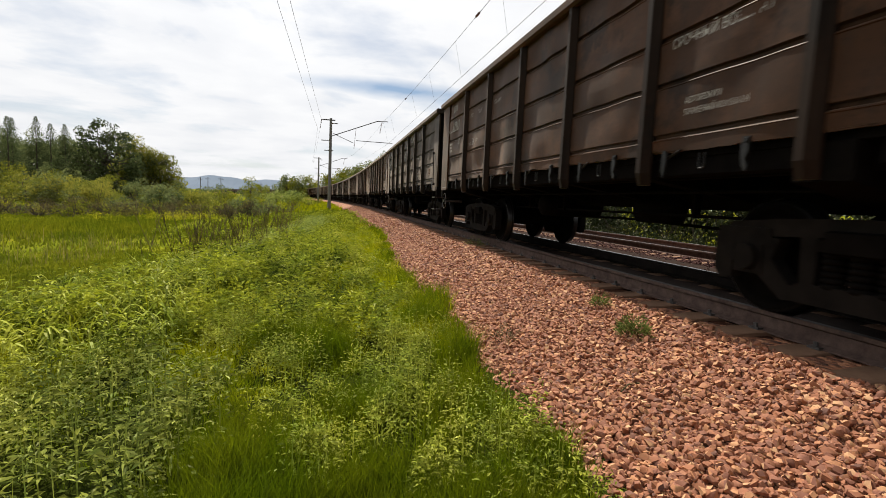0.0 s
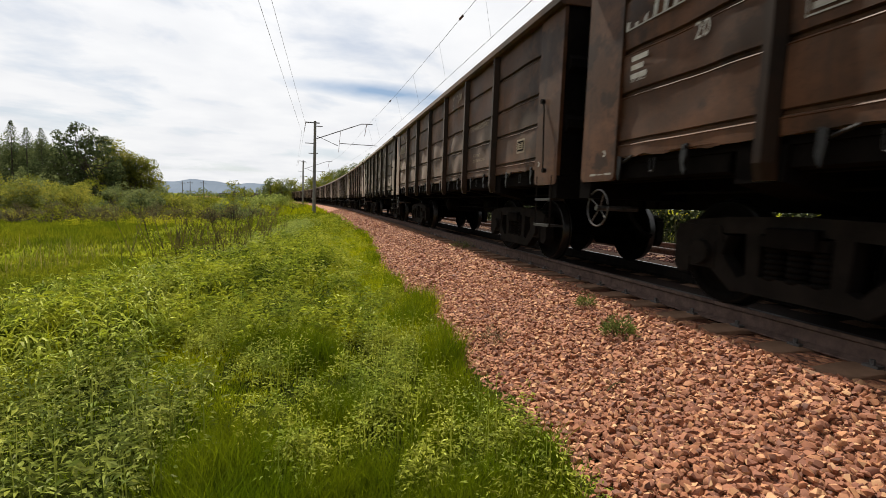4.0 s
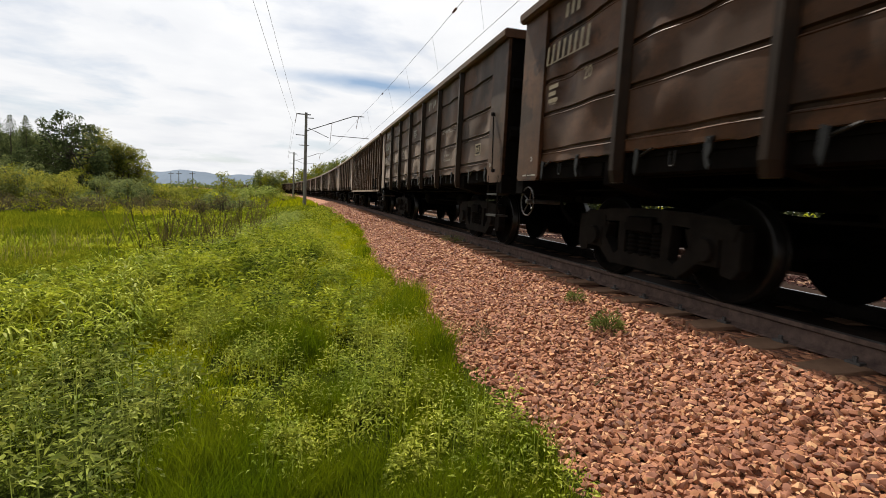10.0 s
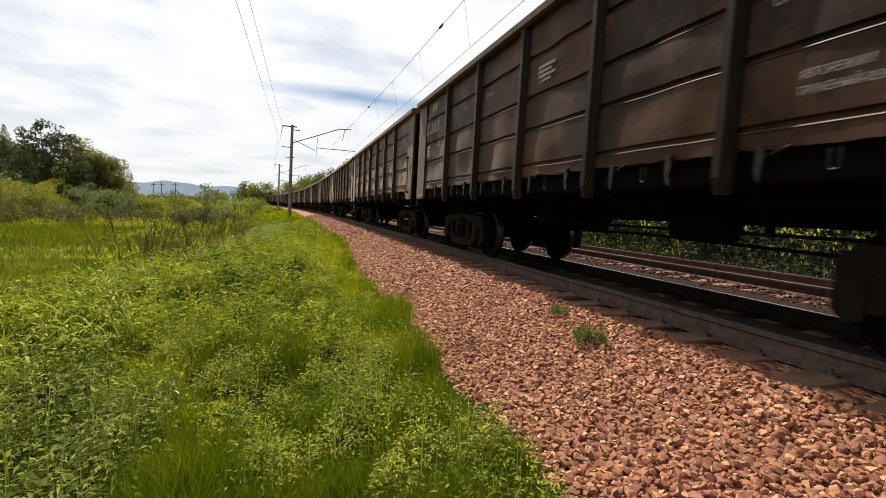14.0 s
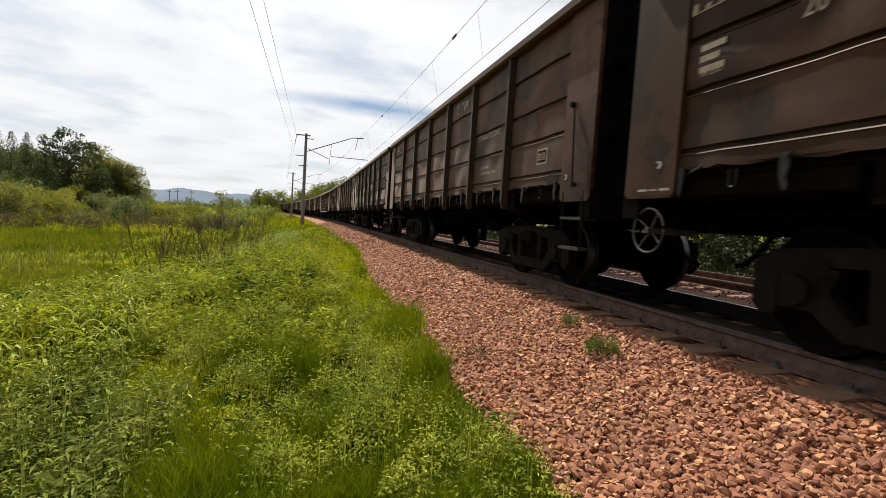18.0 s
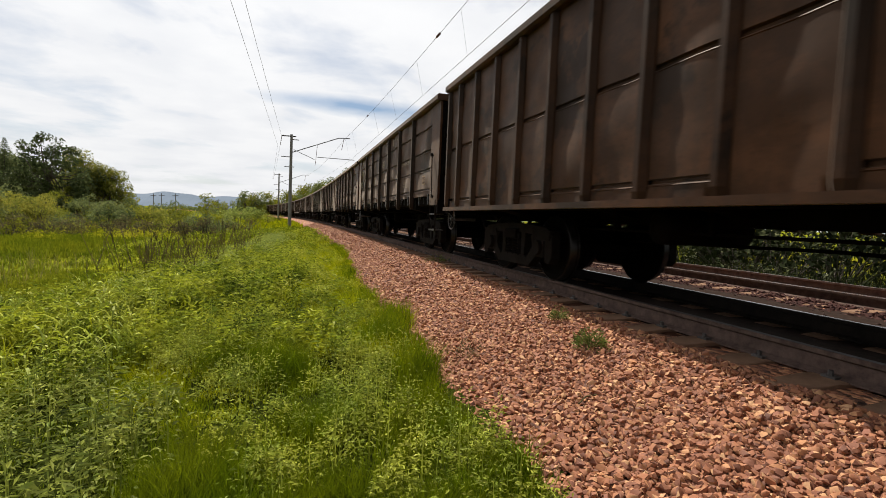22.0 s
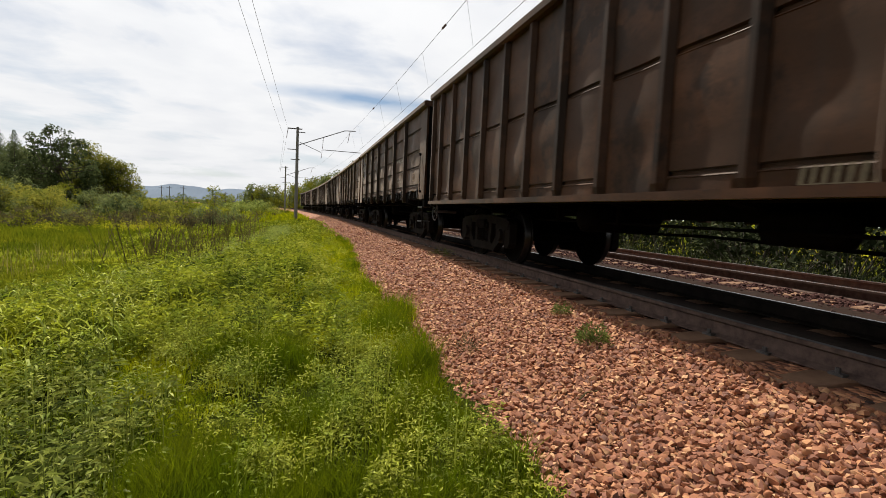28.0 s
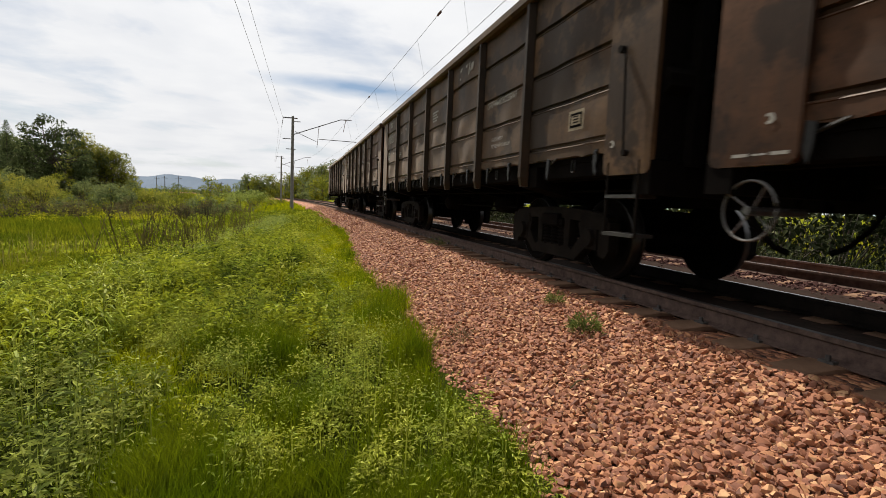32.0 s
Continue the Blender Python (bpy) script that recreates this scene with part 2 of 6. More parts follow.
def gravel_material():
    """Ballast where single stones are too far or too deep in shade: cells of stone colour."""
    m, nt, b, n, l = material("ballast_bed")
    tc, v = n("ShaderNodeTexCoord"), n("ShaderNodeTexVoronoi")
    v.inputs["Scale"].default_value = 17
    l(tc.outputs["Object"], v.inputs["Vector"])
    sep = n("ShaderNodeSeparateColor")
    l(v.outputs["Color"], sep.inputs[0])
    c = ramp(nt, sep.outputs[0], ((0.0, (0.09, 0.036, 0.020)), (0.4, (0.26, 0.100, 0.050)), (0.8, (0.40, 0.162, 0.074)), (1.0, (0.50, 0.24, 0.12))))
    big = noise_tex(nt, 0.8, 4)
    c = mixed(nt, ramp(nt, big, ((0.45, (0, 0, 0)), (0.7, (0.35, 0.35, 0.35)))), c, (0.22, 0.095, 0.052))
    l(c, b.inputs["Base Color"])
    b.inputs["Roughness"].default_value = 0.9
    inv = n("ShaderNodeMath"); inv.operation = "SUBTRACT"; inv.inputs[0].default_value = 1.0
    l(v.outputs["Distance"], inv.inputs[1])
    bumped(nt, b, inv.outputs[0], 1.0, 0.05)
    return m


PAINT = paint_material()
# near black: shade under the wagons and on their ends is in the colour
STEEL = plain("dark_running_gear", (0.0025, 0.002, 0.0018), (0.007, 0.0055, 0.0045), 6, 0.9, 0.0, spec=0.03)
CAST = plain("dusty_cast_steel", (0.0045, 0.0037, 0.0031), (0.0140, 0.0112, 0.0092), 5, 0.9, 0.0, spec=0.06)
POLISHED = plain("polished_steel", (0.14, 0.13, 0.125), (0.22, 0.21, 0.20), 4, 0.24, 1.0, 0.0)
# rail side darkened in its colour for the shadow under the train
SHADE_RAIL = plain("shade_dark_rail_side", (0.010, 0.008, 0.007), (0.028, 0.022, 0.018), 5, 0.9, 0.0, spec=0.08)
# dull copy of POLISHED, with the dark mirrored wagons set into its colour
DULL = plain("dulled_rail_head", (0.03, 0.026, 0.023), (0.06, 0.052, 0.046), 4, 0.6, 0.3, 0.0, spec=0.1)
TREAD = plain("wheel_tread", (0.016, 0.015, 0.0145), (0.036, 0.034, 0.032), 9, 0.3, 0.8, 0.0, spec=0.3)
LATCH = plain("worn_latch_steel", (0.004, 0.0035, 0.003), (0.020, 0.018, 0.0165), 30, 0.45, 0.5, 0.0)
STEP = plain("rubbed_step_steel", (0.015, 0.014, 0.013), (0.055, 0.051, 0.048), 14, 0.5, 0.3, 0.0)
GREY_STEEL = plain("rubbed_grey_steel", (0.05, 0.047, 0.044), (0.12, 0.115, 0.11), 20, 0.4, 0.6, 0.0)
RAILSIDE = plain("rusty_rail", (0.052, 0.034, 0.029), (0.135, 0.092, 0.076), 11, 0.95, 0.0, spec=0.08)
CONCRETE = plain("sleeper_concrete", (0.13, 0.073, 0.046), (0.25, 0.148, 0.094), 5, 0.95, spec=0.1)
POLE_MAT = plain("pole_concrete", (0.11, 0.105, 0.10), (0.18, 0.172, 0.16), 3, 0.9)
IRON = plain("weathered_iron", (0.05, 0.045, 0.042), (0.10, 0.09, 0.085), 9, 0.6, 0.4)
WIRE = plain("wire_copper", (0.04, 0.04, 0.042), (0.07, 0.07, 0.07), 9, 0.5, 0.6, 0.0)
PORCELAIN = plain("insulator", (0.10, 0.05, 0.035), (0.16, 0.08, 0.05), 5, 0.25, 0.0, 0.0)
WHITE = plain("faded_white_paint", (0.20, 0.18, 0.15), (0.36, 0.34, 0.30), 14, 0.7, 0.0, 0.0)
YELLOWISH = plain("faded_yellow_paint", (0.16, 0.12, 0.07), (0.28, 0.22, 0.14), 14, 0.7, 0.0, 0.0)
ORANGE = plain("orange_paint", (0.20, 0.065, 0.02), (0.30, 0.11, 0.04), 10, 0.7, 0.0, 0.0)
RUSTY = plain("rusty_brown_paint", (0.05, 0.022, 0.012), (0.085, 0.04, 0.022), 10, 0.8, 0.0, 0.0)
DIM = plain("worn_yellow_paint", (0.06, 0.045, 0.022), (0.12, 0.09, 0.045), 14, 0.8, 0.0, 0.0)
TAN_PAINT = plain("faded_tan_paint", (0.22, 0.145, 0.085), (0.34, 0.235, 0.15), 12, 0.8, 0.0, 0.0)
RED = plain("red_paint", (0.32, 0.05, 0.03), (0.42, 0.08, 0.05), 10, 0.7, 0.0, 0.0)
GROUND = ground_material()
DARK_STONE = plain("dark_grit_stones", (0.018, 0.010, 0.008), (0.085, 0.047, 0.037), 14, 0.9, spec=0.1)
STONE, STONE_ONE, BALLAST = stone_material("ballast_stones", True), stone_material("ballast_stone", False), gravel_material()
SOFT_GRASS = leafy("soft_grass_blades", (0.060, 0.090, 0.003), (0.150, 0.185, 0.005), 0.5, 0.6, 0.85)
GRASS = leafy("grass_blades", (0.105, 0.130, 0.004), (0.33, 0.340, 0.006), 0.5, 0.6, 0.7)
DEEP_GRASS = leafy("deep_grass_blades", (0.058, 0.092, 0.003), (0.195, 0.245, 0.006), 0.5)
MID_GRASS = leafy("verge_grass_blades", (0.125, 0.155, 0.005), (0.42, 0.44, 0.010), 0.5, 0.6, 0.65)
MEADOW = leafy("meadow_grass", (0.075, 0.098, 0.006), (0.165, 0.180, 0.011), 0.55, 0.15, 0.75, 0.006)
HERB = leafy("herb_leaves", (0.028, 0.045, 0.003), (0.42, 0.47, 0.065), 0.34, 0.6, 0.75, 0.035)
MUGWORT = leafy("mugwort_leaves", (0.024, 0.038, 0.006), (0.34, 0.38, 0.075), 0.30, 0.9, 0.6, 0.03)
SILVER = leafy("pale_broad_leaves", (0.10, 0.135, 0.02), (0.38, 0.43, 0.12), 0.35, 0.6, 0.7, 0.03)
FLOWER = leafy("yellow_flower_heads", (0.34, 0.33, 0.015), (0.52, 0.49, 0.03), 0.35, 0.4, 0.8)
WEED = leafy("ballast_weed_leaves", (0.04, 0.058, 0.010), (0.18, 0.21, 0.06), 0.3, 2.0, 0.8, 0.02)
# leaf green darkened to act as shaded gaps among the herbs
GAP_SHADE_HERB = leafy("gap_shade_leaves", (0.018, 0.034, 0.004), (0.10, 0.135, 0.016), 0.25, 0.6, 0.7, 0.02)
VERGE_HERB = leafy("verge_herb_leaves", (0.022, 0.042, 0.003), (0.42, 0.475, 0.042), 0.32, 0.6, 0.55, 0.03)
PALE_HERB = leafy("pale_herb_leaves", (0.15, 0.18, 0.015), (0.42, 0.44, 0.07), 0.4, 0.6, 0.75, 0.03)
DRY = leafy("dry_stems", (0.09, 0.068, 0.038), (0.20, 0.155, 0.085), 0.25)
STRAW = leafy("withered_grass_blades", (0.14, 0.135, 0.035), (0.28, 0.25, 0.08), 0.4)
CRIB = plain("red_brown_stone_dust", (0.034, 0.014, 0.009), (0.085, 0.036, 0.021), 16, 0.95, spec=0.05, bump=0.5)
TRACK_STONE = plain("dark_track_stones", (0.024, 0.011, 0.010), (0.085, 0.038, 0.032), 14, 0.9, spec=0.1)
# grit brown pulled towards black for the shade below the train
SHADE_GRIT = plain("dusty_ballast_floor", (0.012, 0.0075, 0.0055), (0.034, 0.019, 0.013), 12, 0.95, spec=0.05)
# darkened greens: the shade beyond the second track is in these leaf colours
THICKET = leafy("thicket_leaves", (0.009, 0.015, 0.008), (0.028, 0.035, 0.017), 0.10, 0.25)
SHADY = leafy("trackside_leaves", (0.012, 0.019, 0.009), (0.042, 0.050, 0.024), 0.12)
BUSH = leafy("bush_leaves", (0.088, 0.112, 0.010), (0.260, 0.258, 0.027), 0.45, 0.25)
LIGHT_BUSH = leafy("light_bush_leaves", (0.14, 0.152, 0.020), (0.310, 0.298, 0.055), 0.5, 0.25)
BROWN_BUSH = leafy("dead_bush_twigs", (0.055, 0.042, 0.024), (0.14, 0.115, 0.06), 0.25, 0.8, 0.7)
OAK = leafy("oak_leaves", (0.034, 0.050, 0.024), (0.085, 0.108, 0.042), 0.45, 0.3)
# paled and greyed: the haze over the distance is put into the leaf colour
WOOD = leafy("hazed_wood_leaves", (0.095, 0.122, 0.050), (0.200, 0.228, 0.090), 0.5, 0.2)
CONIFER = leafy("conifer_needles", (0.07, 0.095, 0.045), (0.14, 0.17, 0.075), 0.35, 0.3)
BARK = plain("bark", (0.035, 0.026, 0.02), (0.075, 0.058, 0.045), 9, 0.9)
# blue-grey of the distant haze mixed into the hills' base colour
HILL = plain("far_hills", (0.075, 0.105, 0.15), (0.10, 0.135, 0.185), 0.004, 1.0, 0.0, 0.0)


# ---- mesh helpers ----
def finish(name, bm, mat, smooth=False):
    me = bpy.data.meshes.new(name)
    bm.normal_update()
    bm.to_mesh(me)
    bm.free()
    for m in mat if isinstance(mat, (list, tuple)) else [mat]:
        me.materials.append(m)
    if smooth:
        me.polygons.foreach_set("use_smooth", np.ones(len(me.polygons), bool))
    return me


def part(name, bm, mat, parent=None, label="", smooth=False):
    """Links a bmesh (or a mesh that is there already) as one object under parent."""
    me = bm if isinstance(bm, bpy.types.Mesh) else finish(name, bm, mat, smooth)
    ob = new(name, me)
    if parent:
        ob.parent = parent
    if label:
        tagged(ob, label)
    return ob


def box(bm, x0, x1, y0, y1, z0, z1, mat=0):
    v = [bm.verts.new(p) for p in ((x0, y0, z0), (x1, y0, z0), (x1, y1, z0), (x0, y1, z0), (x0, y0, z1), (x1, y0, z1), (x1, y1, z1), (x0, y1, z1))]
    for q in ((3, 2, 1, 0), (4, 5, 6, 7), (0, 1, 5, 4), (1, 2, 6, 5), (2, 3, 7, 6), (3, 0, 4, 7)):
        bm.faces.new([v[i] for i in q]).material_index = mat
    return v


def tube(bm, a, b, r0, r1=None, n=8, mat=0, caps=True):
    a, b = Vector(a), Vector(b)
    r1 = r0 if r1 is None else r1
    q = (b - a).to_track_quat("Z", "Y")
    rings = []
    for c, r in ((a, r0), (b, r1)):
        rings.append([bm.verts.new(c + q @ Vector((r * math.cos(2 * math.pi * i / n), r * math.sin(2 * math.pi * i / n), 0))) for i in range(n)])
    for i in range(n):
        bm.faces.new((rings[0][i], rings[0][(i + 1) % n], rings[1][(i + 1) % n], rings[1][i])).material_index = mat
    if caps:
        bm.faces.new(rings[0][::-1]).material_index = mat
        bm.faces.new(rings[1]).material_index = mat


def path_tube(bm, pts, r, n=6, mat=0):
    """One tube along several points."""
    pts = [Vector(p) for p in pts]
    rings = []
    for i, p in enumerate(pts):
        q = (pts[min(i + 1, len(pts) - 1)] - pts[max(i - 1, 0)]).to_track_quat("Z", "Y")
        rings.append([bm.verts.new(p + q @ Vector((r * math.cos(2 * math.pi * j / n), r * math.sin(2 * math.pi * j / n), 0))) for j in range(n)])
    for a, b in zip(rings, rings[1:]):
        for j in range(n):
            bm.faces.new((a[j], a[(j + 1) % n], b[(j + 1) % n], b[j])).material_index = mat
    bm.faces.new(rings[0][::-1]).material_index = mat
    bm.faces.new(rings[-1]).material_index = mat


def prism(bm, poly, axis, a, b, mat=0):
    """Extrudes a polygon: axis 'x' takes (y, z) points, 'y' takes (x, z)."""
    put = (lambda p, t: (t, p[0], p[1])) if axis == "x" else (lambda p, t: (p[0], t, p[1]))
    r0, r1 = [bm.verts.new(put(p, a)) for p in poly], [bm.verts.new(put(p, b)) for p in poly]
    k = len(poly)
    for i in range(k):
        bm.faces.new((r0[i], r0[(i + 1) % k], r1[(i + 1) % k], r1[i])).material_index = mat
    bm.faces.new(r0[::-1]).material_index = mat
    bm.faces.new(r1).material_index = mat


def revolve(bm, profile, axis, centre, n=28, mats=None):
    """Turns (along, radius) points about 'x' or 'z' through centre."""
    c = Vector(centre)
    rings = []
    for t, r in profile:
        ring = []
        for i in range(n):
            w = 2 * math.pi * i / n
            ring.append(bm.verts.new(c + (Vector((t, r * math.cos(w), r * math.sin(w))) if axis == "x" else Vector((r * math.cos(w), r * math.sin(w), t)))))
        rings.append(ring)
    for j, (p, q) in enumerate(zip(rings, rings[1:])):
        for i in range(n):
            f = bm.faces.new((p[i], p[(i + 1) % n], q[(i + 1) % n], q[i]))
            f.material_index = mats[j] if mats else 0
            f.smooth = True


def array_mesh(name, verts, faces, mat):
    """A mesh from numpy arrays: verts (n, 3), faces (m, 3 or 4)."""
    me = bpy.data.meshes.new(name)
    k = faces.shape[1]
    me.vertices.add(len(verts)); me.loops.add(faces.size); me.polygons.add(len(faces))
    me.vertices.foreach_set("co", np.ascontiguousarray(verts, np.float32).ravel())
    me.polygons.foreach_set("loop_start", np.arange(0, faces.size, k, dtype=np.int32))
    me.loops.foreach_set("vertex_index", np.ascontiguousarray(faces, np.int32).ravel())
    me.polygons.foreach_set("use_smooth", np.zeros(len(faces), bool))
    me.update(calc_edges=True)
    me.materials.append(mat)
    return me


# ---- the line: straight, then a wide curve to the left ----
TRACK_X, BEND, RADIUS, SECOND = 4.476, 25.0, 1200.0, 4.1


def on_line(s, u=0.0):
    """Place and heading at s metres along the line, u metres to the right of the first track's middle."""
    if s < BEND:
        return TRACK_X + u, s, 0.0
    a = (s - BEND) / RADIUS
    return TRACK_X - RADIUS + (RADIUS + u) * math.cos(a), BEND + (RADIUS + u) * math.sin(a), a


def aside(x, y):
    """How far right of the first track's middle a place lies (numpy)."""
    return np.where(y < BEND, x - TRACK_X, np.hypot(x - TRACK_X + RADIUS, y - BEND) - RADIUS)


def ground_z(x, y):
    u = aside(np.asarray(x, float), np.asarray(y, float))
    z = np.interp(u, (-400, -60, -22, -13, -7, -4.6, -3.1, -2.2, -1.3, 5.6, 7.4, 12, 40, 400), (-1.6, -1.6, -1.35, -1.15, -0.95, -0.74, -0.66, -0.56, -0.5, -0.5, -0.75, -0.7, 0.6, 4.0))
    return z + 0.05 * np.sin(x * 0.9 + 1.3 * np.sin(y * 0.37)) * np.sin(y * 0.6) * (np.abs(u - 2) > 5)


def rim_u(y):
    """Where the growth meets the ballast, as metres right of the first track's middle (numpy)."""
    y = np.asarray(y, float)
    return np.interp(y, (-10, 1, 2, 3.4, 4.8, 6.2, 7.6, 10, 15, 19, 28, 60), (-3.2, -3.22, -3.17, -3.2, -3.04, -2.86, -3.04, -3.1, -2.75, -2.6, -2.75, -2.7)) + 0.05 * np.sin(2.7 * y + 1) + 0.035 * np.sin(6.3 * y)


# ---- ground, ballast, track ----
def build_ground():
    xs = np.unique(np.concatenate([np.linspace(-4000, -200, 20), np.linspace(-200, -30, 40), np.linspace(-30, 20, 110), np.linspace(20, 120, 30), np.linspace(120, 4000, 18)]))
    ys = np.unique(np.concatenate([np.linspace(-1500, -40, 12), np.linspace(-40, 60, 130), np.linspace(60, 300, 80), np.linspace(300, 5000, 30)]))
    gx, gy = np.meshgrid(xs, ys)
    gz = ground_z(gx, gy)
    v = np.stack([gx.ravel(), gy.ravel(), gz.ravel()], 1)
    i = (np.arange(len(ys) - 1)[:, None] * len(xs) + np.arange(len(xs) - 1)).ravel()
    f = np.stack([i, i + 1, i + 1 + len(xs), i + len(xs)], 1)
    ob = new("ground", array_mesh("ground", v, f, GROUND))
    tagged(ob, "flat meadow ground with soil under green growth", "ground", kind="structure")


def ballast_top(u):
    """Height of the ballast over the width of both tracks."""
    return np.interp(u, (-3.4, -3.2, -2.6, -2.0, -1.42, -1.30, -1.14, 2.7, 3.0, 5.2, 5.5, 7.2), (-0.76, -0.69, -0.555, -0.41, -0.235, -0.200, -0.205, -0.235, -0.205, -0.205, -0.26, -0.80))


def build_ballast():
    us = np.concatenate([np.linspace(-3.4, -1.5, 13), [-1.42, -1.26, -1.14], np.linspace(-0.6, 5.2, 12), np.linspace(5.5, 7.2, 5)])
    ss = np.concatenate([np.linspace(-60, 40, 160), np.linspace(41, 640, 120)])
    rng = np.random.default_rng(3)
    v = []
    for s in ss:
        edge = 0.10 * math.sin(s * 1.1) + 0.07 * math.sin(s * 2.7 + 1)
        for u in us:
            uu = u + (0.5 * edge if u < -2.9 else 0)
            x, y, _ = on_line(s, uu)
            v.append((x, y, float(ballast_top(u)) + rng.uniform(-0.012, 0.012)))
    n = len(us)
    i = (np.arange(len(ss) - 1)[:, None] * n + np.arange(n - 1)).ravel()
    f = np.stack([i, i + 1, i + 1 + n, i + n], 1)
    ob = new("ballast_bed", array_mesh("ballast_bed", np.array(v), f, BALLAST))
    return tagged(ob, "bed of reddish crushed-stone ballast under two tracks", "ballast", kind="structure")


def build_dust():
    """Brown grit between the first track's sleepers, darkened for the train's shade."""
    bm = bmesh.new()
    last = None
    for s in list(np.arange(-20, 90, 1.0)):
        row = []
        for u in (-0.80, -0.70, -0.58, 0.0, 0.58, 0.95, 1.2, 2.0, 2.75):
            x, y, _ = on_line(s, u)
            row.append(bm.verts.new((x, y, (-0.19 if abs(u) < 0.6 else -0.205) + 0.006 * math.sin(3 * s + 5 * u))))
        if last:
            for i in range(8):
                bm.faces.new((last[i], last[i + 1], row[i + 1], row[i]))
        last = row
    return tagged(part("grit_bed", bm, SHADE_GRIT), "brown grit between the sleepers, darkened for the train's shade", "grit", kind="structure")


def build_crib():
    """Red-brown stone dust heaped between the sleeper ends outside the near rail."""
    us = np.array((-1.40, -1.30, -1.18, -1.05, -0.95, -0.85, -0.78))
    top = np.array((-0.245, -0.213, -0.205, -0.203, -0.198, -0.195, -0.20))
    ss = np.arange(-6, 90, 0.109)
    v = []
    for s in ss:
        mid = abs(((s + 8.0) / 0.545) % 1.0 - 0.5) * 2      # 1 on a sleeper, 0 half way between two
        for u, z in zip(us, top):
            x, y, _ = on_line(s, u)
            v.append((x, y, z - 0.012 * (1 - mid) + 0.008 * noise.noise(Vector((u * 7, s * 6, 2.0)))))
    n = len(us)
    i = (np.arange(len(ss) - 1)[:, None] * n + np.arange(n - 1)).ravel()
    ob = new("crib_dust", array_mesh("crib_dust", np.array(v), np.stack([i, i + 1, i + 1 + n, i + n], 1), CRIB))
    ob.data.polygons.foreach_set("use_smooth", np.ones(len(ob.data.polygons), bool))
    return tagged(ob, "red-brown stone dust between the sleeper ends", "grit", kind="structure")


def sweep(profile, u, s0, s1, mat, flip=False):
    """Carries a (x, z) profile along the line."""
    ss = [s0, BEND] + list(np.arange(BEND + 8, s1, 8)) if s0 < BEND else list(np.arange(s0, s1, 8))
    bm = bmesh.new()
    rings = []
    for s in ss:
        ring = []
        for px, pz in profile:
            x, y, _ = on_line(s, u + px)
            ring.append(bm.verts.new((x, y, pz)))
        rings.append(ring)
    k = len(profile)
    for a, b in zip(rings, rings[1:]):
        for i in range(k):
            f = bm.faces.new((a[i], b[i], b[(i + 1) % k], a[(i + 1) % k]))
            f.material_index = 1 if min(profile[i][1], profile[(i + 1) % k][1]) > -0.002 else 0
    bm.faces.new(rings[0]); bm.faces.new(rings[-1][::-1])
    bmesh.ops.recalc_face_normals(bm, faces=bm.faces)
    return bm


RAIL_PROFILE = ((-0.075, -0.18), (0.075, -0.18), (0.075, -0.168), (0.012, -0.145), (0.010, -0.05), (0.036, -0.036), (0.037, -0.004), (0.028, 0.0), (-0.028, 0.0), (-0.037, -0.004), (-0.036, -0.036), (-0.010, -0.05), (-0.012, -0.145), (-0.075, -0.168))


def sleeper_mesh():
    bm = bmesh.new()
    poly = ((-1.35, -0.36), (1.35, -0.36), (1.35, -0.195), (0.95, -0.172), (0.55, -0.179), (0.4, -0.225), (-0.4, -0.225), (-0.55, -0.179), (-0.95, -0.172), (-1.35, -0.188))
    prism(bm, poly, "y", -0.13, 0.13)
    bmesh.ops.bevel(bm, geom=[e for e in bm.edges if abs(e.verts[0].co.z + 0.2) < 0.05 and abs(e.verts[1].co.z + 0.2) < 0.05], offset=0.02, segments=1, affect="EDGES")
    return finish("sleeper", bm, CONCRETE)


def clip_mesh():
    bm = bmesh.new()
    box(bm, -0.11, -0.05, -0.05, 0.05, -0.19, -0.155)
    tube(bm, (-0.085, 0, -0.17), (-0.085, 0, -0.12), 0.018, n=6)
    return finish("rail_clip", bm, IRON)


def build_track(u, label, near):
    root = tagged(new("railway_track"), label, "railway track", "tracks", kind="structure")
    for side in (-0.76, 0.76):
        head = DULL if near and side < 0 else POLISHED
        part("rail", finish("rail", sweep(RAIL_PROFILE, u + side, -60, 640, None), [SHADE_RAIL if near and side > 0 else RAILSIDE, head]), None, root, "rusty steel rail with a dull head" if head == DULL else "steel rail with a polished running surface")
    me, clip = sleeper_mesh(), clip_mesh()
    s, far = -8.0, bmesh.new()
    while s < 300:
        x, y, a = on_line(s, u)
        if s < (70 if near else 40):
            ob = new("sleeper", me)
            ob.parent = root
            ob.matrix_basis = Matrix.Translation((x, y, random.uniform(-0.006, 0.006))) @ pose(0, 0, 0, 0, 0, math.degrees(a) + random.uniform(-0.5, 0.5))
            if near and -2 < s < 30:
                c = new("rail_clip", clip)
                c.parent = ob
                c.matrix_basis = Matrix.Translation((-0.76, 0, 0))
        else:
            far.from_mesh(me)
            far.verts.ensure_lookup_table()
            m = Matrix.Translation((x, y, 0)) @ pose(0, 0, 0, 0, 0, math.degrees(a))
            for v in far.verts[len(far.verts) - len(me.vertices):]:
                v.co = m @ v.co
        s += 0.545
    tagged(part("far_sleepers", far, CONCRETE, root), kind="stuff")
    return root


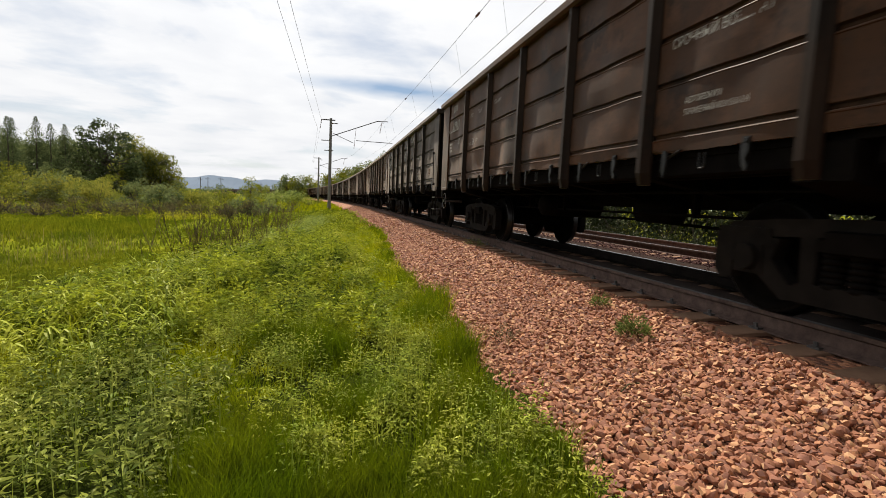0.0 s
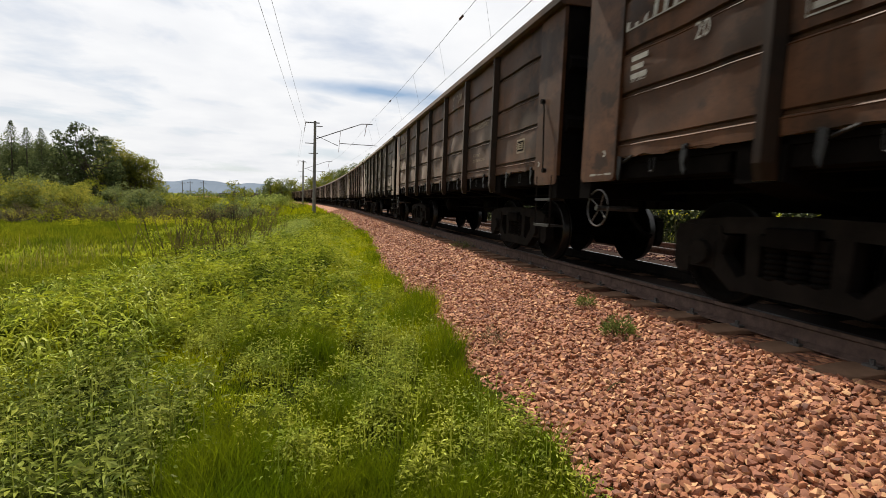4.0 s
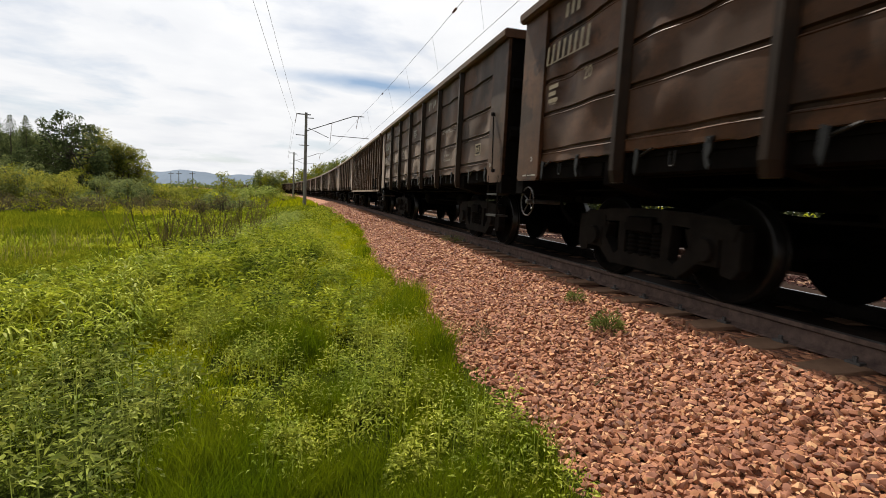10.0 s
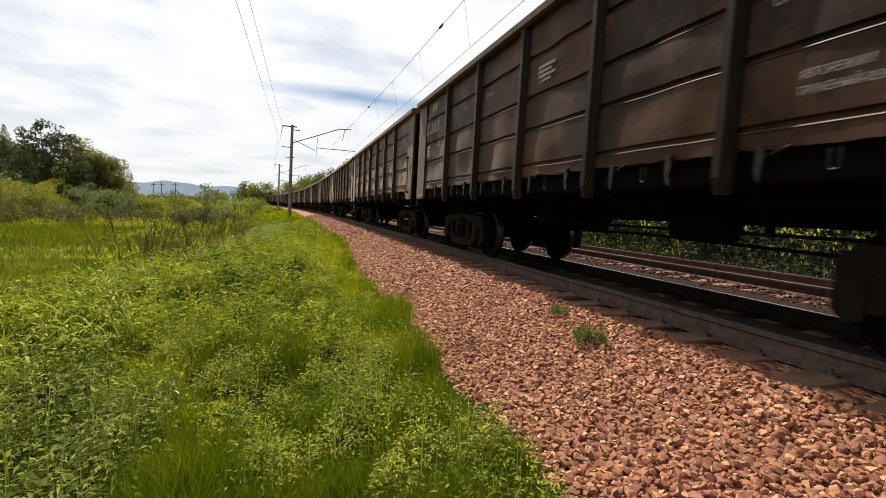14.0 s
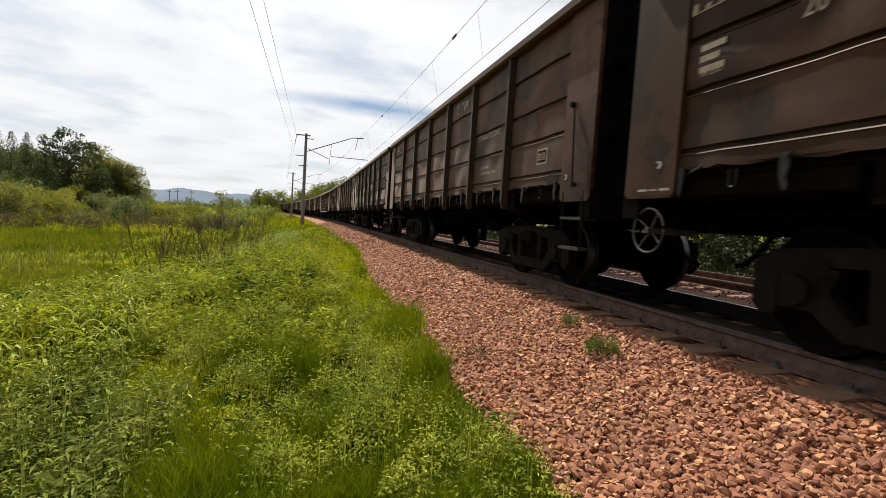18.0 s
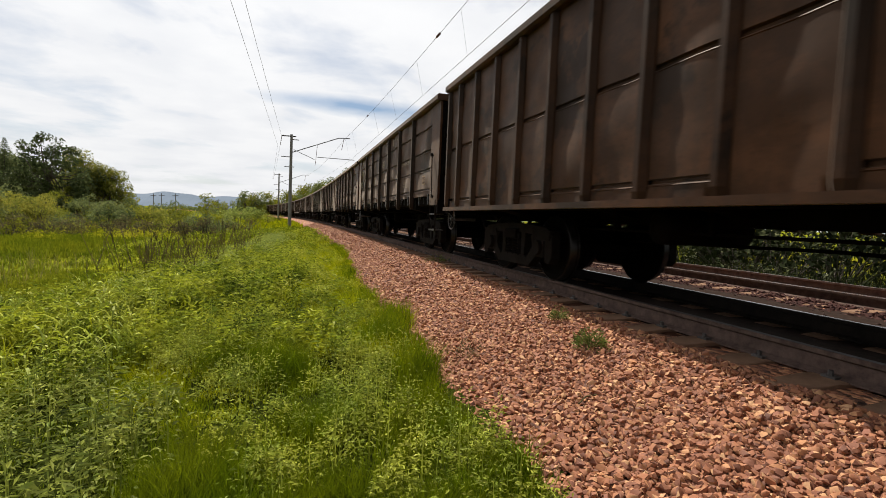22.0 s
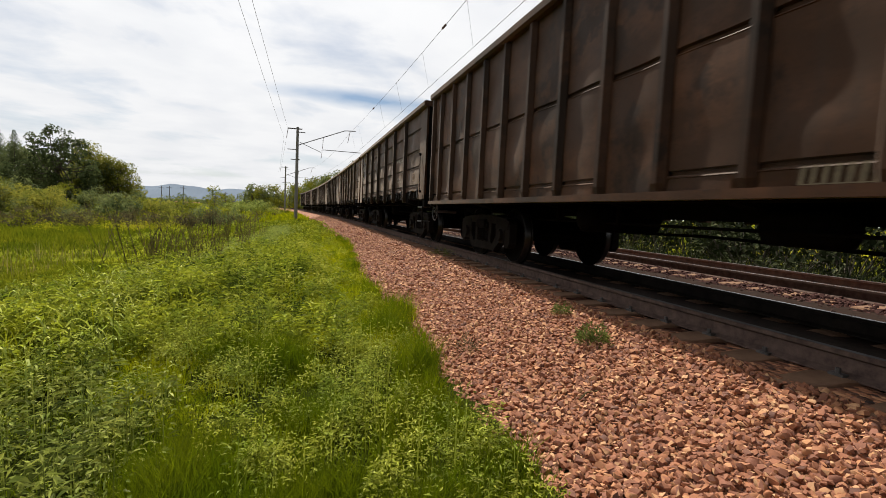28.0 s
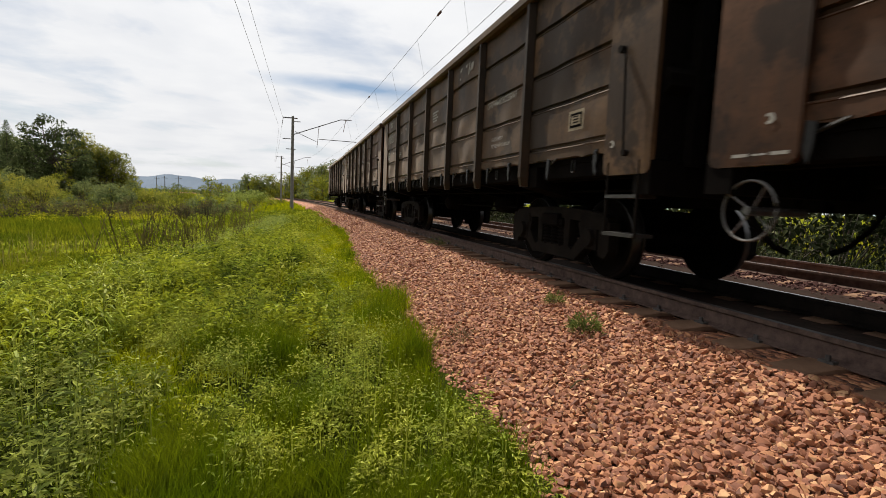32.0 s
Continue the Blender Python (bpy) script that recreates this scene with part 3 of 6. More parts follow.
def stone_shapes(n, seed):
    """Broken-stone shapes: the hulls of jittered, flattened blocks, sharp at the edges."""
    rng = np.random.default_rng(seed)
    out = []
    for _ in range(n):
        bm = bmesh.new()
        k = int(rng.integers(10, 14))
        for i in range(k):
            z = 1 - 2 * (i + 0.5) / k
            a = 2.39996 * i + rng.uniform(-0.45, 0.45)
            d = np.array([math.sqrt(1 - z * z) * math.cos(a), math.sqrt(1 - z * z) * math.sin(a), z])
            d = np.sign(d) * np.abs(d) ** 0.75
            bm.verts.new(d * rng.uniform(0.78, 1.08) * np.array([1.22, 0.95, 0.66]))
        r = bmesh.ops.convex_hull(bm, input=bm.verts)
        bmesh.ops.delete(bm, geom=[g for g in r["geom_interior"] if isinstance(g, bmesh.types.BMVert)], context="VERTS")
        bmesh.ops.triangulate(bm, faces=bm.faces)
        bm.verts.index_update()
        out.append((np.array([v.co[:] for v in bm.verts]), np.array([[v.index for v in f.verts] for f in bm.faces])))
        bm.free()
    return out


def turn_matrices(rng, n, tilt=0.5):
    a, b, c = rng.uniform(0, 2 * np.pi, n), rng.normal(0, tilt, n), rng.normal(0, tilt, n)
    ca, sa, cb, sb, cc, sc = np.cos(a), np.sin(a), np.cos(b), np.sin(b), np.cos(c), np.sin(c)
    z, o = np.zeros(n), np.ones(n)
    rz = np.stack([ca, -sa, z, sa, ca, z, z, z, o], 1).reshape(n, 3, 3)
    rx = np.stack([o, z, z, z, cb, -sb, z, sb, cb], 1).reshape(n, 3, 3)
    ry = np.stack([cc, z, sc, z, o, z, -sc, z, cc], 1).reshape(n, 3, 3)
    return rz @ rx @ ry


def build_stones(bed):
    rng = np.random.default_rng(11)
    shapes = stone_shapes(40, 5)

    def lay(name, s0, s1, u0, u1, per_m2, size, lift, mat=STONE, tilt=0.5):
        n = int((s1 - s0) * (u1 - u0) * per_m2)
        s, u = rng.uniform(s0, s1, n), rng.uniform(u0, u1, n)
        ok = u > rim_u(s) - 0.16 + np.abs(rng.normal(0, 0.06, n))
        s, u = s[ok], u[ok]
        n = len(s)
        r = size * np.minimum(np.exp(rng.normal(-0.02, 0.32, n)), 1.6)
        x, y = TRACK_X + u, s.copy()
        bend = s > BEND
        a = (s - BEND) / RADIUS
        x[bend] = (TRACK_X - RADIUS + (RADIUS + u) * np.cos(a))[bend]
        y[bend] = (BEND + (RADIUS + u) * np.sin(a))[bend]
        z = ballast_top(u) + lift * r + rng.uniform(-0.4, 0.8, n) * r
        m = turn_matrices(rng, n, tilt)
        k = rng.integers(0, len(shapes), n)
        at = np.stack([x, y, z], 1)
        vs, fs, n0 = [], [], 0
        for q, (p, t) in enumerate(shapes):
            own = np.where(k == q)[0]
            v = np.einsum("nij,kj->nki", m[own] * r[own][:, None, None], p) + at[own][:, None, :]
            fs.append((t[None] + (np.arange(len(own)) * len(p))[:, None, None]).reshape(-1, 3) + n0)
            vs.append(v.reshape(-1, 3))
            n0 += len(own) * len(p)
        me = array_mesh(name, np.concatenate(vs), np.concatenate(fs), mat)
        me.polygons.foreach_set("use_smooth", np.ones(len(me.polygons), bool))
        me.set_sharp_from_angle(angle=radians(38))      # broken faces meet in blunt, worn edges
        ob = new(name, me)
        ob.parent = bed
        tagged(ob, "loose reddish crushed stones", kind="stuff")

    lay("ballast_stones", -9, 0.6, -3.35, -1.2, 240, 0.034, 0.45)
    lay("near_ballast_stones", 0.6, 7.5, -3.45, -1.27, 2350, 0.0195, 0.45)
    lay("ballast_stones", 7.5, 20, -3.35, -1.27, 1000, 0.0235, 0.38, tilt=0.28)
    lay("far_ballast_stones", 20, 60, -3.0, -1.25, 130, 0.040, 0.15, tilt=0.2)
    lay("grit_stones", 1.5, 16, 0.95, 2.6, 60, 0.024, 0.2, DARK_STONE)
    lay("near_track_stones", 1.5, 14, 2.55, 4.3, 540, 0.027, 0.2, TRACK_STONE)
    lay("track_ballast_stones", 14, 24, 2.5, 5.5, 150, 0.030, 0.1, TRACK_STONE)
    lay("sleeper_end_stones", 0.8, 20, -1.40, -1.20, 260, 0.018, 0.2, STONE)
    # the stones that lie nearest to the path, each of its own
    meshes = []
    for p, t in shapes[:16]:
        me = array_mesh("stone", p * 0.0195, t, STONE_ONE)
        me.polygons.foreach_set("use_smooth", np.ones(len(me.polygons), bool))
        me.set_sharp_from_angle(angle=radians(38))
        meshes.append(me)
    for i in range(300):
        s, u = rng.uniform(1.4, 3.6), rng.uniform(-2.85, -1.5)
        ob = new("stone", meshes[i % 16])
        ob.parent = bed
        k = 1.05 * math.exp(rng.normal(0, 0.25))
        ob.matrix_basis = Matrix.LocRotScale((TRACK_X + u, s, float(ballast_top(u)) + 0.03), Euler((rng.normal(0, 0.4), rng.normal(0, 0.4), rng.uniform(0, 6.3))), (k, k, k))


# ---- the wagons ----
LENGTH, PITCH, HALF = 13.3, 13.92, 1.48
POSTS = (-4.25, -2.55, -0.85, 0.85, 2.55, 4.25)
WALL_TOP, WALL_LOW = 3.40, 1.36


def panel_mesh(y0, y1, grooves, seed, low=WALL_LOW, dents=0.012):
    """A side sheet between two posts, pressed grooves running along it, a little dented."""
    prof = [(low, 0.0)]
    for g in grooves:
        prof += [(g - 0.034, 0.0), (g - 0.028, -0.007), (g - 0.018, 0.0), (g - 0.004, 0.034), (g + 0.024, 0.036), (g + 0.034, 0.0)]
        prof.append((g + 0.2, 0.0))
    prof.append((WALL_TOP, 0.0))
    for i in range(1, 15):
        z = low + (WALL_TOP - low) * i / 15
        if all(abs(z - g) > 0.06 for g in grooves):
            prof.append((z, 0.0))
    prof = sorted(set(prof))
    bm = bmesh.new()
    ny = max(4, int((y1 - y0) / 0.13))
    rows = []
    rng = random.Random(seed)
    ox, oz = rng.uniform(0, 50), rng.uniform(0, 50)
    for j in range(ny + 1):
        y = y0 + (y1 - y0) * j / ny
        edge = min(1.0, 4 * min(j, ny - j) / ny)
        row = []
        for z, d in prof:
            fold = abs(noise.noise(Vector((ox + 1.3 * y + 0.9 * z, oz + 1.1 * z - 0.6 * y, seed + 5.0))))
            bulge = (fold * 3.0 - 0.25) * dents * edge + noise.noise(Vector((ox + y * 1.7, oz + z * 1.9, seed))) * dents * 2.6 * edge + noise.noise(Vector((ox + y * 0.6, 9 + z * 0.7, seed))) * dents * 1.5 * edge
            zz = z + (0.035 * noise.noise(Vector((ox + y * 5.0, 3.3, seed))) if z == low and low > 1.2 else 0.0)
            row.append(bm.verts.new((-HALF + d + bulge, y, zz)))
        rows.append(row)
    for a, b in zip(rows, rows[1:]):
        for i in range(len(prof) - 1):
            bm.faces.new((a[i], a[i + 1], b[i + 1], b[i]))
    # inner face
    back = [bm.verts.new((-HALF + 0.075, y, z)) for y, z in ((y0, low), (y1, low), (y1, WALL_TOP), (y0, WALL_TOP))]
    bm.faces.new(back[::-1])
    bm.faces.new((rows[0][0], rows[-1][0], back[1], back[0]))
    me = finish("side_panel", bm, PAINT, True)
    me.set_sharp_from_angle(angle=radians(22))
    return me


def post_mesh(low, wide=0.11, deep=0.085):
    bm = bmesh.new()
    o = -HALF
    w = wide / 2
    top, n = 3.37, 5
    poly = ((o + 0.01, -w - 0.035), (o - 0.012, -w - 0.030), (o - deep, -w * 0.62), (o - deep, w * 0.62), (o - 0.012, w + 0.030), (o + 0.01, w + 0.035))
    low_poly = [(p[0] * 1.0 if i in (0, 5) else p[0] + 0.03, p[1]) for i, p in enumerate(poly)]
    levels = ((top, poly), (1.75, poly), (low + 0.12, poly), (low, low_poly))
    rings = [[bm.verts.new((x, y, z)) for x, y in pl] for z, pl in levels]
    for a, b in zip(rings, rings[1:]):
        for i in range(6):
            bm.faces.new((a[i], a[(i + 1) % 6], b[(i + 1) % 6], b[i]))
    bm.faces.new(rings[0]); bm.faces.new(rings[-1][::-1])
    bmesh.ops.recalc_face_normals(bm, faces=bm.faces)
    return finish("post", bm, PAINT)


def corner_mesh(sign, low):
    """The smooth plate at the end of a side, wrapped round the corner, with rounded lower corners."""
    bm = bmesh.new()
    y0, y1 = 6.0, LENGTH / 2
    r = 0.07
    poly = [(y0, 3.38), (y0, low + r)] + [(y0 + r - r * math.cos(a), low + r - r * math.sin(a)) for a in (0.5, 1.0)] + [(y0 + r, low), (y1 - r, low)]
    poly += [(y1 - r + r * math.sin(a), low + r - r * math.cos(a)) for a in (0.5, 1.0)] + [(y1, low + r), (y1, 3.38)]
    poly = [(y * sign, z) for y, z in poly]
    prism(bm, poly, "x", -HALF - 0.028, -HALF + 0.02)
    bmesh.ops.recalc_face_normals(bm, faces=bm.faces)
    return finish("corner_plate", bm, PAINT)


def top_rail_mesh():
    bm = bmesh.new()
    e = LENGTH / 2 + 0.03
    for s in (-1, 1):
        prism(bm, ((s * 1.44, 3.36), (s * 1.56, 3.35), (s * 1.60, 3.38), (s * 1.60, 3.47), (s * 1.57, 3.49), (s * 1.44, 3.49)), "y", -e, e)
        box(bm, -1.44, 1.44, s * e - 0.12 * (s > 0), s * e + 0.12 * (s < 0), 3.36, 3.49)
    bmesh.ops.recalc_face_normals(bm, faces=bm.faces)
    return finish("top_rail", bm, PAINT)


def end_wall_meshes():
    """Plate, posts, pressed ribs and buffer beam of a wagon's end."""
    y = LENGTH / 2
    # ends use the near-black STEEL, not paint, to carry their shade
    out = []
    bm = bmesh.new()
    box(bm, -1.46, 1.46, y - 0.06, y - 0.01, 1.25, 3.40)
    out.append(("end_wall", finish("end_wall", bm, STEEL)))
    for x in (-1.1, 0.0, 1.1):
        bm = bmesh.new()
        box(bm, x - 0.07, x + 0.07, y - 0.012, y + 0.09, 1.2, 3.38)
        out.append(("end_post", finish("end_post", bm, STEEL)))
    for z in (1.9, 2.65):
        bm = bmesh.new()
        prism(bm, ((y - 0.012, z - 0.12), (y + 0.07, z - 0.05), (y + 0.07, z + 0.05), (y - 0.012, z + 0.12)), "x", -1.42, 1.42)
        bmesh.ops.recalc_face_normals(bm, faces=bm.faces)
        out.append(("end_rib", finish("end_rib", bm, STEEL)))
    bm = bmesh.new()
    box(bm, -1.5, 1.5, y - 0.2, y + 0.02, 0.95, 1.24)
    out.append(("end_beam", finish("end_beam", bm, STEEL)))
    return out


def add_ends(root):
    for a in (0, 180):
        for name, me in SHARED["end"]:
            part(name, me, None, root).matrix_basis = pose(0, 0, 0, 0, 0, a)


def far_side_mesh(posts, low):
    bm = bmesh.new()
    box(bm, 1.42, 1.48, -LENGTH / 2, LENGTH / 2, low, 3.37)
    for y in posts:
        box(bm, 1.48, 1.57, y - 0.09, y + 0.09, low - 0.2, 3.37)
    return finish("side_wall", bm, PAINT)


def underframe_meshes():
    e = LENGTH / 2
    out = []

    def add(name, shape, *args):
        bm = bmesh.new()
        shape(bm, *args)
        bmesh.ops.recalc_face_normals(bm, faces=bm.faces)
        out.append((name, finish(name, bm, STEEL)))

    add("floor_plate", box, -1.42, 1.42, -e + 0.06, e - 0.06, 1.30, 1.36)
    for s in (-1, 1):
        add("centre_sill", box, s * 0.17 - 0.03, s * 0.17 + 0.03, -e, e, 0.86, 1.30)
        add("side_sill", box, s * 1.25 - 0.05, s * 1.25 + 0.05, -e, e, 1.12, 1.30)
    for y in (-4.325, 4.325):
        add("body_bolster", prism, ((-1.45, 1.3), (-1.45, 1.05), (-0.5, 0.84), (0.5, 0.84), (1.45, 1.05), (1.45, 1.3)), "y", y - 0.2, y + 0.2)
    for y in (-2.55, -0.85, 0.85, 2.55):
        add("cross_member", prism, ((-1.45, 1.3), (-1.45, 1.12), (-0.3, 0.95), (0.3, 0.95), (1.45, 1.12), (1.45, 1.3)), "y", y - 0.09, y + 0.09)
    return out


def hatch_mesh(y0, y1):
    """A floor hatch plate under the side wall."""
    bm = bmesh.new()
    box(bm, -1.40, -0.25, y0, y1, 1.22, 1.27)
    return finish("hatch", bm, STEEL)


def hatch_beam_mesh(y0, y1):
    bm = bmesh.new()
    prism(bm, ((-1.41, 1.15), (-1.36, 1.13), (-1.35, 1.31), (-1.40, 1.31)), "y", y0, y1)
    bmesh.ops.recalc_face_normals(bm, faces=bm.faces)
    return finish("hatch_beam", bm, STEEL)


def latch_mesh(kind):
    bm = bmesh.new()
    if kind == 0:      # hook with its lug
        prism(bm, ((-0.03, 1.40), (0.03, 1.40), (0.04, 1.28), (0.02, 1.18), (-0.015, 1.14), (-0.03, 1.18), (-0.005, 1.23), (-0.03, 1.30)), "x", -1.50, -1.47)
        tube(bm, (-1.51, 0, 1.37), (-1.46, 0, 1.37), 0.02, n=8)
    elif kind == 1:    # hanging loop
        pts = [(-1.49, -0.03, 1.32)] + [(-1.49, -0.03 * math.cos(a), 1.22 - 0.03 * math.sin(a)) for a in (0, 0.8, 1.57, 2.3, 3.14)] + [(-1.49, 0.03, 1.32)]
        path_tube(bm, pts, 0.008, 5)
    else:              # slanted bar with a short arm
        tube(bm, (-1.49, -0.12, 1.36), (-1.46, 0.10, 1.30), 0.012, n=6)
        prism(bm, ((0.06, 1.36), (0.12, 1.38), (0.13, 1.20), (0.09, 1.12), (0.07, 1.22)), "x", -1.49, -1.47)
    return finish("hatch_latch", bm, LATCH)


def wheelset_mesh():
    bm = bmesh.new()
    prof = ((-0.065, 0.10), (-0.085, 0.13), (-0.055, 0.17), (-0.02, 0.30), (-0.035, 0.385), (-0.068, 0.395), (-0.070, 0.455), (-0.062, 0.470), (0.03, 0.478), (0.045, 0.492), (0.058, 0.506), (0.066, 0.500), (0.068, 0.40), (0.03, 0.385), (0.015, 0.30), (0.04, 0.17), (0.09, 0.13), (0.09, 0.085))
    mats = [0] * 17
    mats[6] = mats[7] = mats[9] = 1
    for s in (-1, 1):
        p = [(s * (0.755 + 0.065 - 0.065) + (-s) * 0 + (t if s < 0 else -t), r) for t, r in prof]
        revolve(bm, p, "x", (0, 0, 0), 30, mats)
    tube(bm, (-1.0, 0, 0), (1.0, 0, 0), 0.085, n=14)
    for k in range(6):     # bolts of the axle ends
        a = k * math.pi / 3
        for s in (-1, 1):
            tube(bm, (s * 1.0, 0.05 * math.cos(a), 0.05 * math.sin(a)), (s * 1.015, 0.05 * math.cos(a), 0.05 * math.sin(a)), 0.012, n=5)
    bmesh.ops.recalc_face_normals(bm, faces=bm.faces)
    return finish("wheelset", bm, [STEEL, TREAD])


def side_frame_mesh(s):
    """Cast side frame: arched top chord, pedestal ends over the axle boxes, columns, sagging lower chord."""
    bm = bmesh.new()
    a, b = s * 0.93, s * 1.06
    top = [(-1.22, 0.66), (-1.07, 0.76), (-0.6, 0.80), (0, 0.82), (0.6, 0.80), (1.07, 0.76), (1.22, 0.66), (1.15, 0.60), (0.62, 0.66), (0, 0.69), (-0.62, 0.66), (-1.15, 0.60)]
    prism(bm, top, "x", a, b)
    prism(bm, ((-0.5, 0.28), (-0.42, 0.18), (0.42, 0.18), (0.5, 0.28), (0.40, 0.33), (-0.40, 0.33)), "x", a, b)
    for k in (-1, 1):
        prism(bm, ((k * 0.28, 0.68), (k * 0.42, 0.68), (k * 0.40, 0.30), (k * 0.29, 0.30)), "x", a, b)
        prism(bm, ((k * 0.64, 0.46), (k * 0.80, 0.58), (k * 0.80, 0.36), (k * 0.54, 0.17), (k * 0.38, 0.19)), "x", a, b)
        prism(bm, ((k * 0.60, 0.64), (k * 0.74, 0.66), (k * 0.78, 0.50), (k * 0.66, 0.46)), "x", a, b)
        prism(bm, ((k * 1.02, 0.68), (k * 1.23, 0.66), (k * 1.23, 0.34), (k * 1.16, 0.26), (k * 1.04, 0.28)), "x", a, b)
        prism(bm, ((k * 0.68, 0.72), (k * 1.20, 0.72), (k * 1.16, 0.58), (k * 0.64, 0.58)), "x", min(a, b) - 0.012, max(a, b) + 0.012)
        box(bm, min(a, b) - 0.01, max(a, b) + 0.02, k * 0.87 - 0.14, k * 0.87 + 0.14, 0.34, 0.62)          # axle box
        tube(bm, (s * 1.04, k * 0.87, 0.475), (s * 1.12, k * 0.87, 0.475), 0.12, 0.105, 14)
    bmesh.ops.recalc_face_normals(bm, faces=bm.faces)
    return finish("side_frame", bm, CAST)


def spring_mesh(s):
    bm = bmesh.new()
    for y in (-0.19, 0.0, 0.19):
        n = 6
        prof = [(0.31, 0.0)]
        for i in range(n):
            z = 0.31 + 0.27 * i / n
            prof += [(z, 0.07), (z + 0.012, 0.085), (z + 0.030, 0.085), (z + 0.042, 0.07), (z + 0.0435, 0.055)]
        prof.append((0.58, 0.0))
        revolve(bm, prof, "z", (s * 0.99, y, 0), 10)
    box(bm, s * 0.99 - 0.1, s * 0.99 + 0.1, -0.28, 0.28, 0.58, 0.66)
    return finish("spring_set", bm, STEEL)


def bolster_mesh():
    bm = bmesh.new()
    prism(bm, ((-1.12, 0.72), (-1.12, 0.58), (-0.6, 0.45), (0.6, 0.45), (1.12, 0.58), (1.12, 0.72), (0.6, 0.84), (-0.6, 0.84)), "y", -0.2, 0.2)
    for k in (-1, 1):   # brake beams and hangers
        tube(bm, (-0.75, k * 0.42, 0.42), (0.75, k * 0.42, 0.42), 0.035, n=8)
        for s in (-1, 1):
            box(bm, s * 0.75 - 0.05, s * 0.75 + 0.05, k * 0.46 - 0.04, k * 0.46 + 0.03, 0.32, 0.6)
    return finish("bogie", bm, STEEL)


def coupler_mesh():
    bm = bmesh.new()
    y = LENGTH / 2
    box(bm, -0.13, 0.13, y - 0.1, y + 0.16, 0.93, 1.15)
    prism(bm, ((-0.2, 0.86), (0.2, 0.86), (0.23, 1.0), (0.2, 1.24), (-0.2, 1.24), (-0.16, 1.0)), "y", y + 0.1, y + 0.3)
    path_tube(bm, [(0.45, y, 0.95), (0.42, y + 0.12, 0.72), (0.35, y + 0.25, 0.55), (0.25, y + 0.31, 0.5)], 0.03, 6)
    return finish("coupler", bm, STEEL)


def brake_mesh():
    bm = bmesh.new()
    prof = [(-0.62, 0.0), (-0.60, 0.12), (-0.54, 0.19), (0.54, 0.19), (0.60, 0.12), (0.62, 0.0)]
    revolve(bm, prof, "x", (0, 0, 0), 16)
    me = finish("air_tank", bm, STEEL)
    return me


def rod_meshes():
    out = []
    for pts, r in (([(-0.55, -3.2, 0.78), (-0.55, 3.2, 0.78)], 0.018), ([(-0.95, -5.9, 1.02), (-0.95, 5.9, 1.02)], 0.017), ([(-0.15, -3.4, 0.62), (0.1, 0.2, 0.68), (0.2, 3.4, 0.62)], 0.02)):
        bm = bmesh.new()
        path_tube(bm, pts, r, 6)
        out.append(("brake_rod", finish("brake_rod", bm, STEEL)))
    for y in (-2.2, 0.9, 2.4):
        bm = bmesh.new()
        box(bm, -0.6, -0.5, y - 0.02, y + 0.02, 0.76, 1.2)
        out.append(("rod_hanger", finish("rod_hanger", bm, STEEL)))
    return out


def handwheel_mesh():
    bm = bmesh.new()
    c = Vector((-1.47, 6.32, 0.84))
    pts = [c + Vector((0, 0.2 * math.cos(i * math.pi / 12), 0.2 * math.sin(i * math.pi / 12))) for i in range(25)]
    path_tube(bm, pts, 0.010, 6)
    for k in range(4):
        a = k * math.pi / 2 + 0.6
        tube(bm, c + Vector((0.03, 0, 0)), c + Vector((0, 0.2 * math.cos(a), 0.2 * math.sin(a))), 0.007, n=5)
    tube(bm, c + Vector((-0.02, 0, 0)), c + Vector((0.5, 0, 0)), 0.03, n=8)
    return finish("hand_wheel", bm, GREY_STEEL)


def pipe_mesh():
    bm = bmesh.new()
    path_tube(bm, [(-1.50, -6.22, 2.24), (-1.55, -6.25, 2.23), (-1.56, -6.30, 2.15), (-1.56, -6.33, 1.7), (-1.56, -6.36, 1.32)], 0.011, 6)
    tube(bm, (-1.52, -6.22, 2.25), (-1.57, -6.22, 2.25), 0.035, n=8)
    tube(bm, (-1.52, -6.36, 1.32), (-1.57, -6.36, 1.32), 0.03, n=8)
    return finish("release_rod", bm, CAST)


def step_mesh():
    bm = bmesh.new()
    for z in (0.93, 0.58):
        box(bm, -1.52, -1.30, -6.52, -6.08, z - 0.012, z + 0.02, 1)
    for y in (-6.52, -6.08):
        tube(bm, (-1.5, y, 1.25), (-1.5, y, 0.56), 0.014, n=6)
    return finish("step", bm, [CAST, STEP])


TEXTS = {}


def text_mesh(words, size, mat):
    key = (words, size, mat.name)
    if key not in TEXTS:
        cu = bpy.data.curves.new("writing", "FONT")
        cu.body, cu.size, cu.align_x = words, size, "LEFT"
        cu.resolution_u = 2
        ob = bpy.data.objects.new("writing", cu)
        scene.collection.objects.link(ob)
        bpy.context.view_layer.update()
        me = bpy.data.meshes.new_from_object(ob.evaluated_get(bpy.context.evaluated_depsgraph_get()))
        bpy.data.objects.remove(ob)
        me.materials.clear()
        me.materials.append(mat)
        me.name = "writing"
        TEXTS[key] = me
    return TEXTS[key]


ON_WALL = Matrix(((0, 0, -1, 0), (-1, 0, 0, 0), (0, 1, 0, 0), (0, 0, 0, 1)))


def write(parent, words, size, y, z, mat, x=-HALF - 0.012, name="writing", squeeze=0.85):
    ob = new(name, text_mesh(words, size, mat))
    ob.parent = parent
    ob.matrix_basis = Matrix.Translation((x, y, z)) @ ON_WALL @ Matrix.Diagonal((squeeze, 1, 1, 1))
    return ob


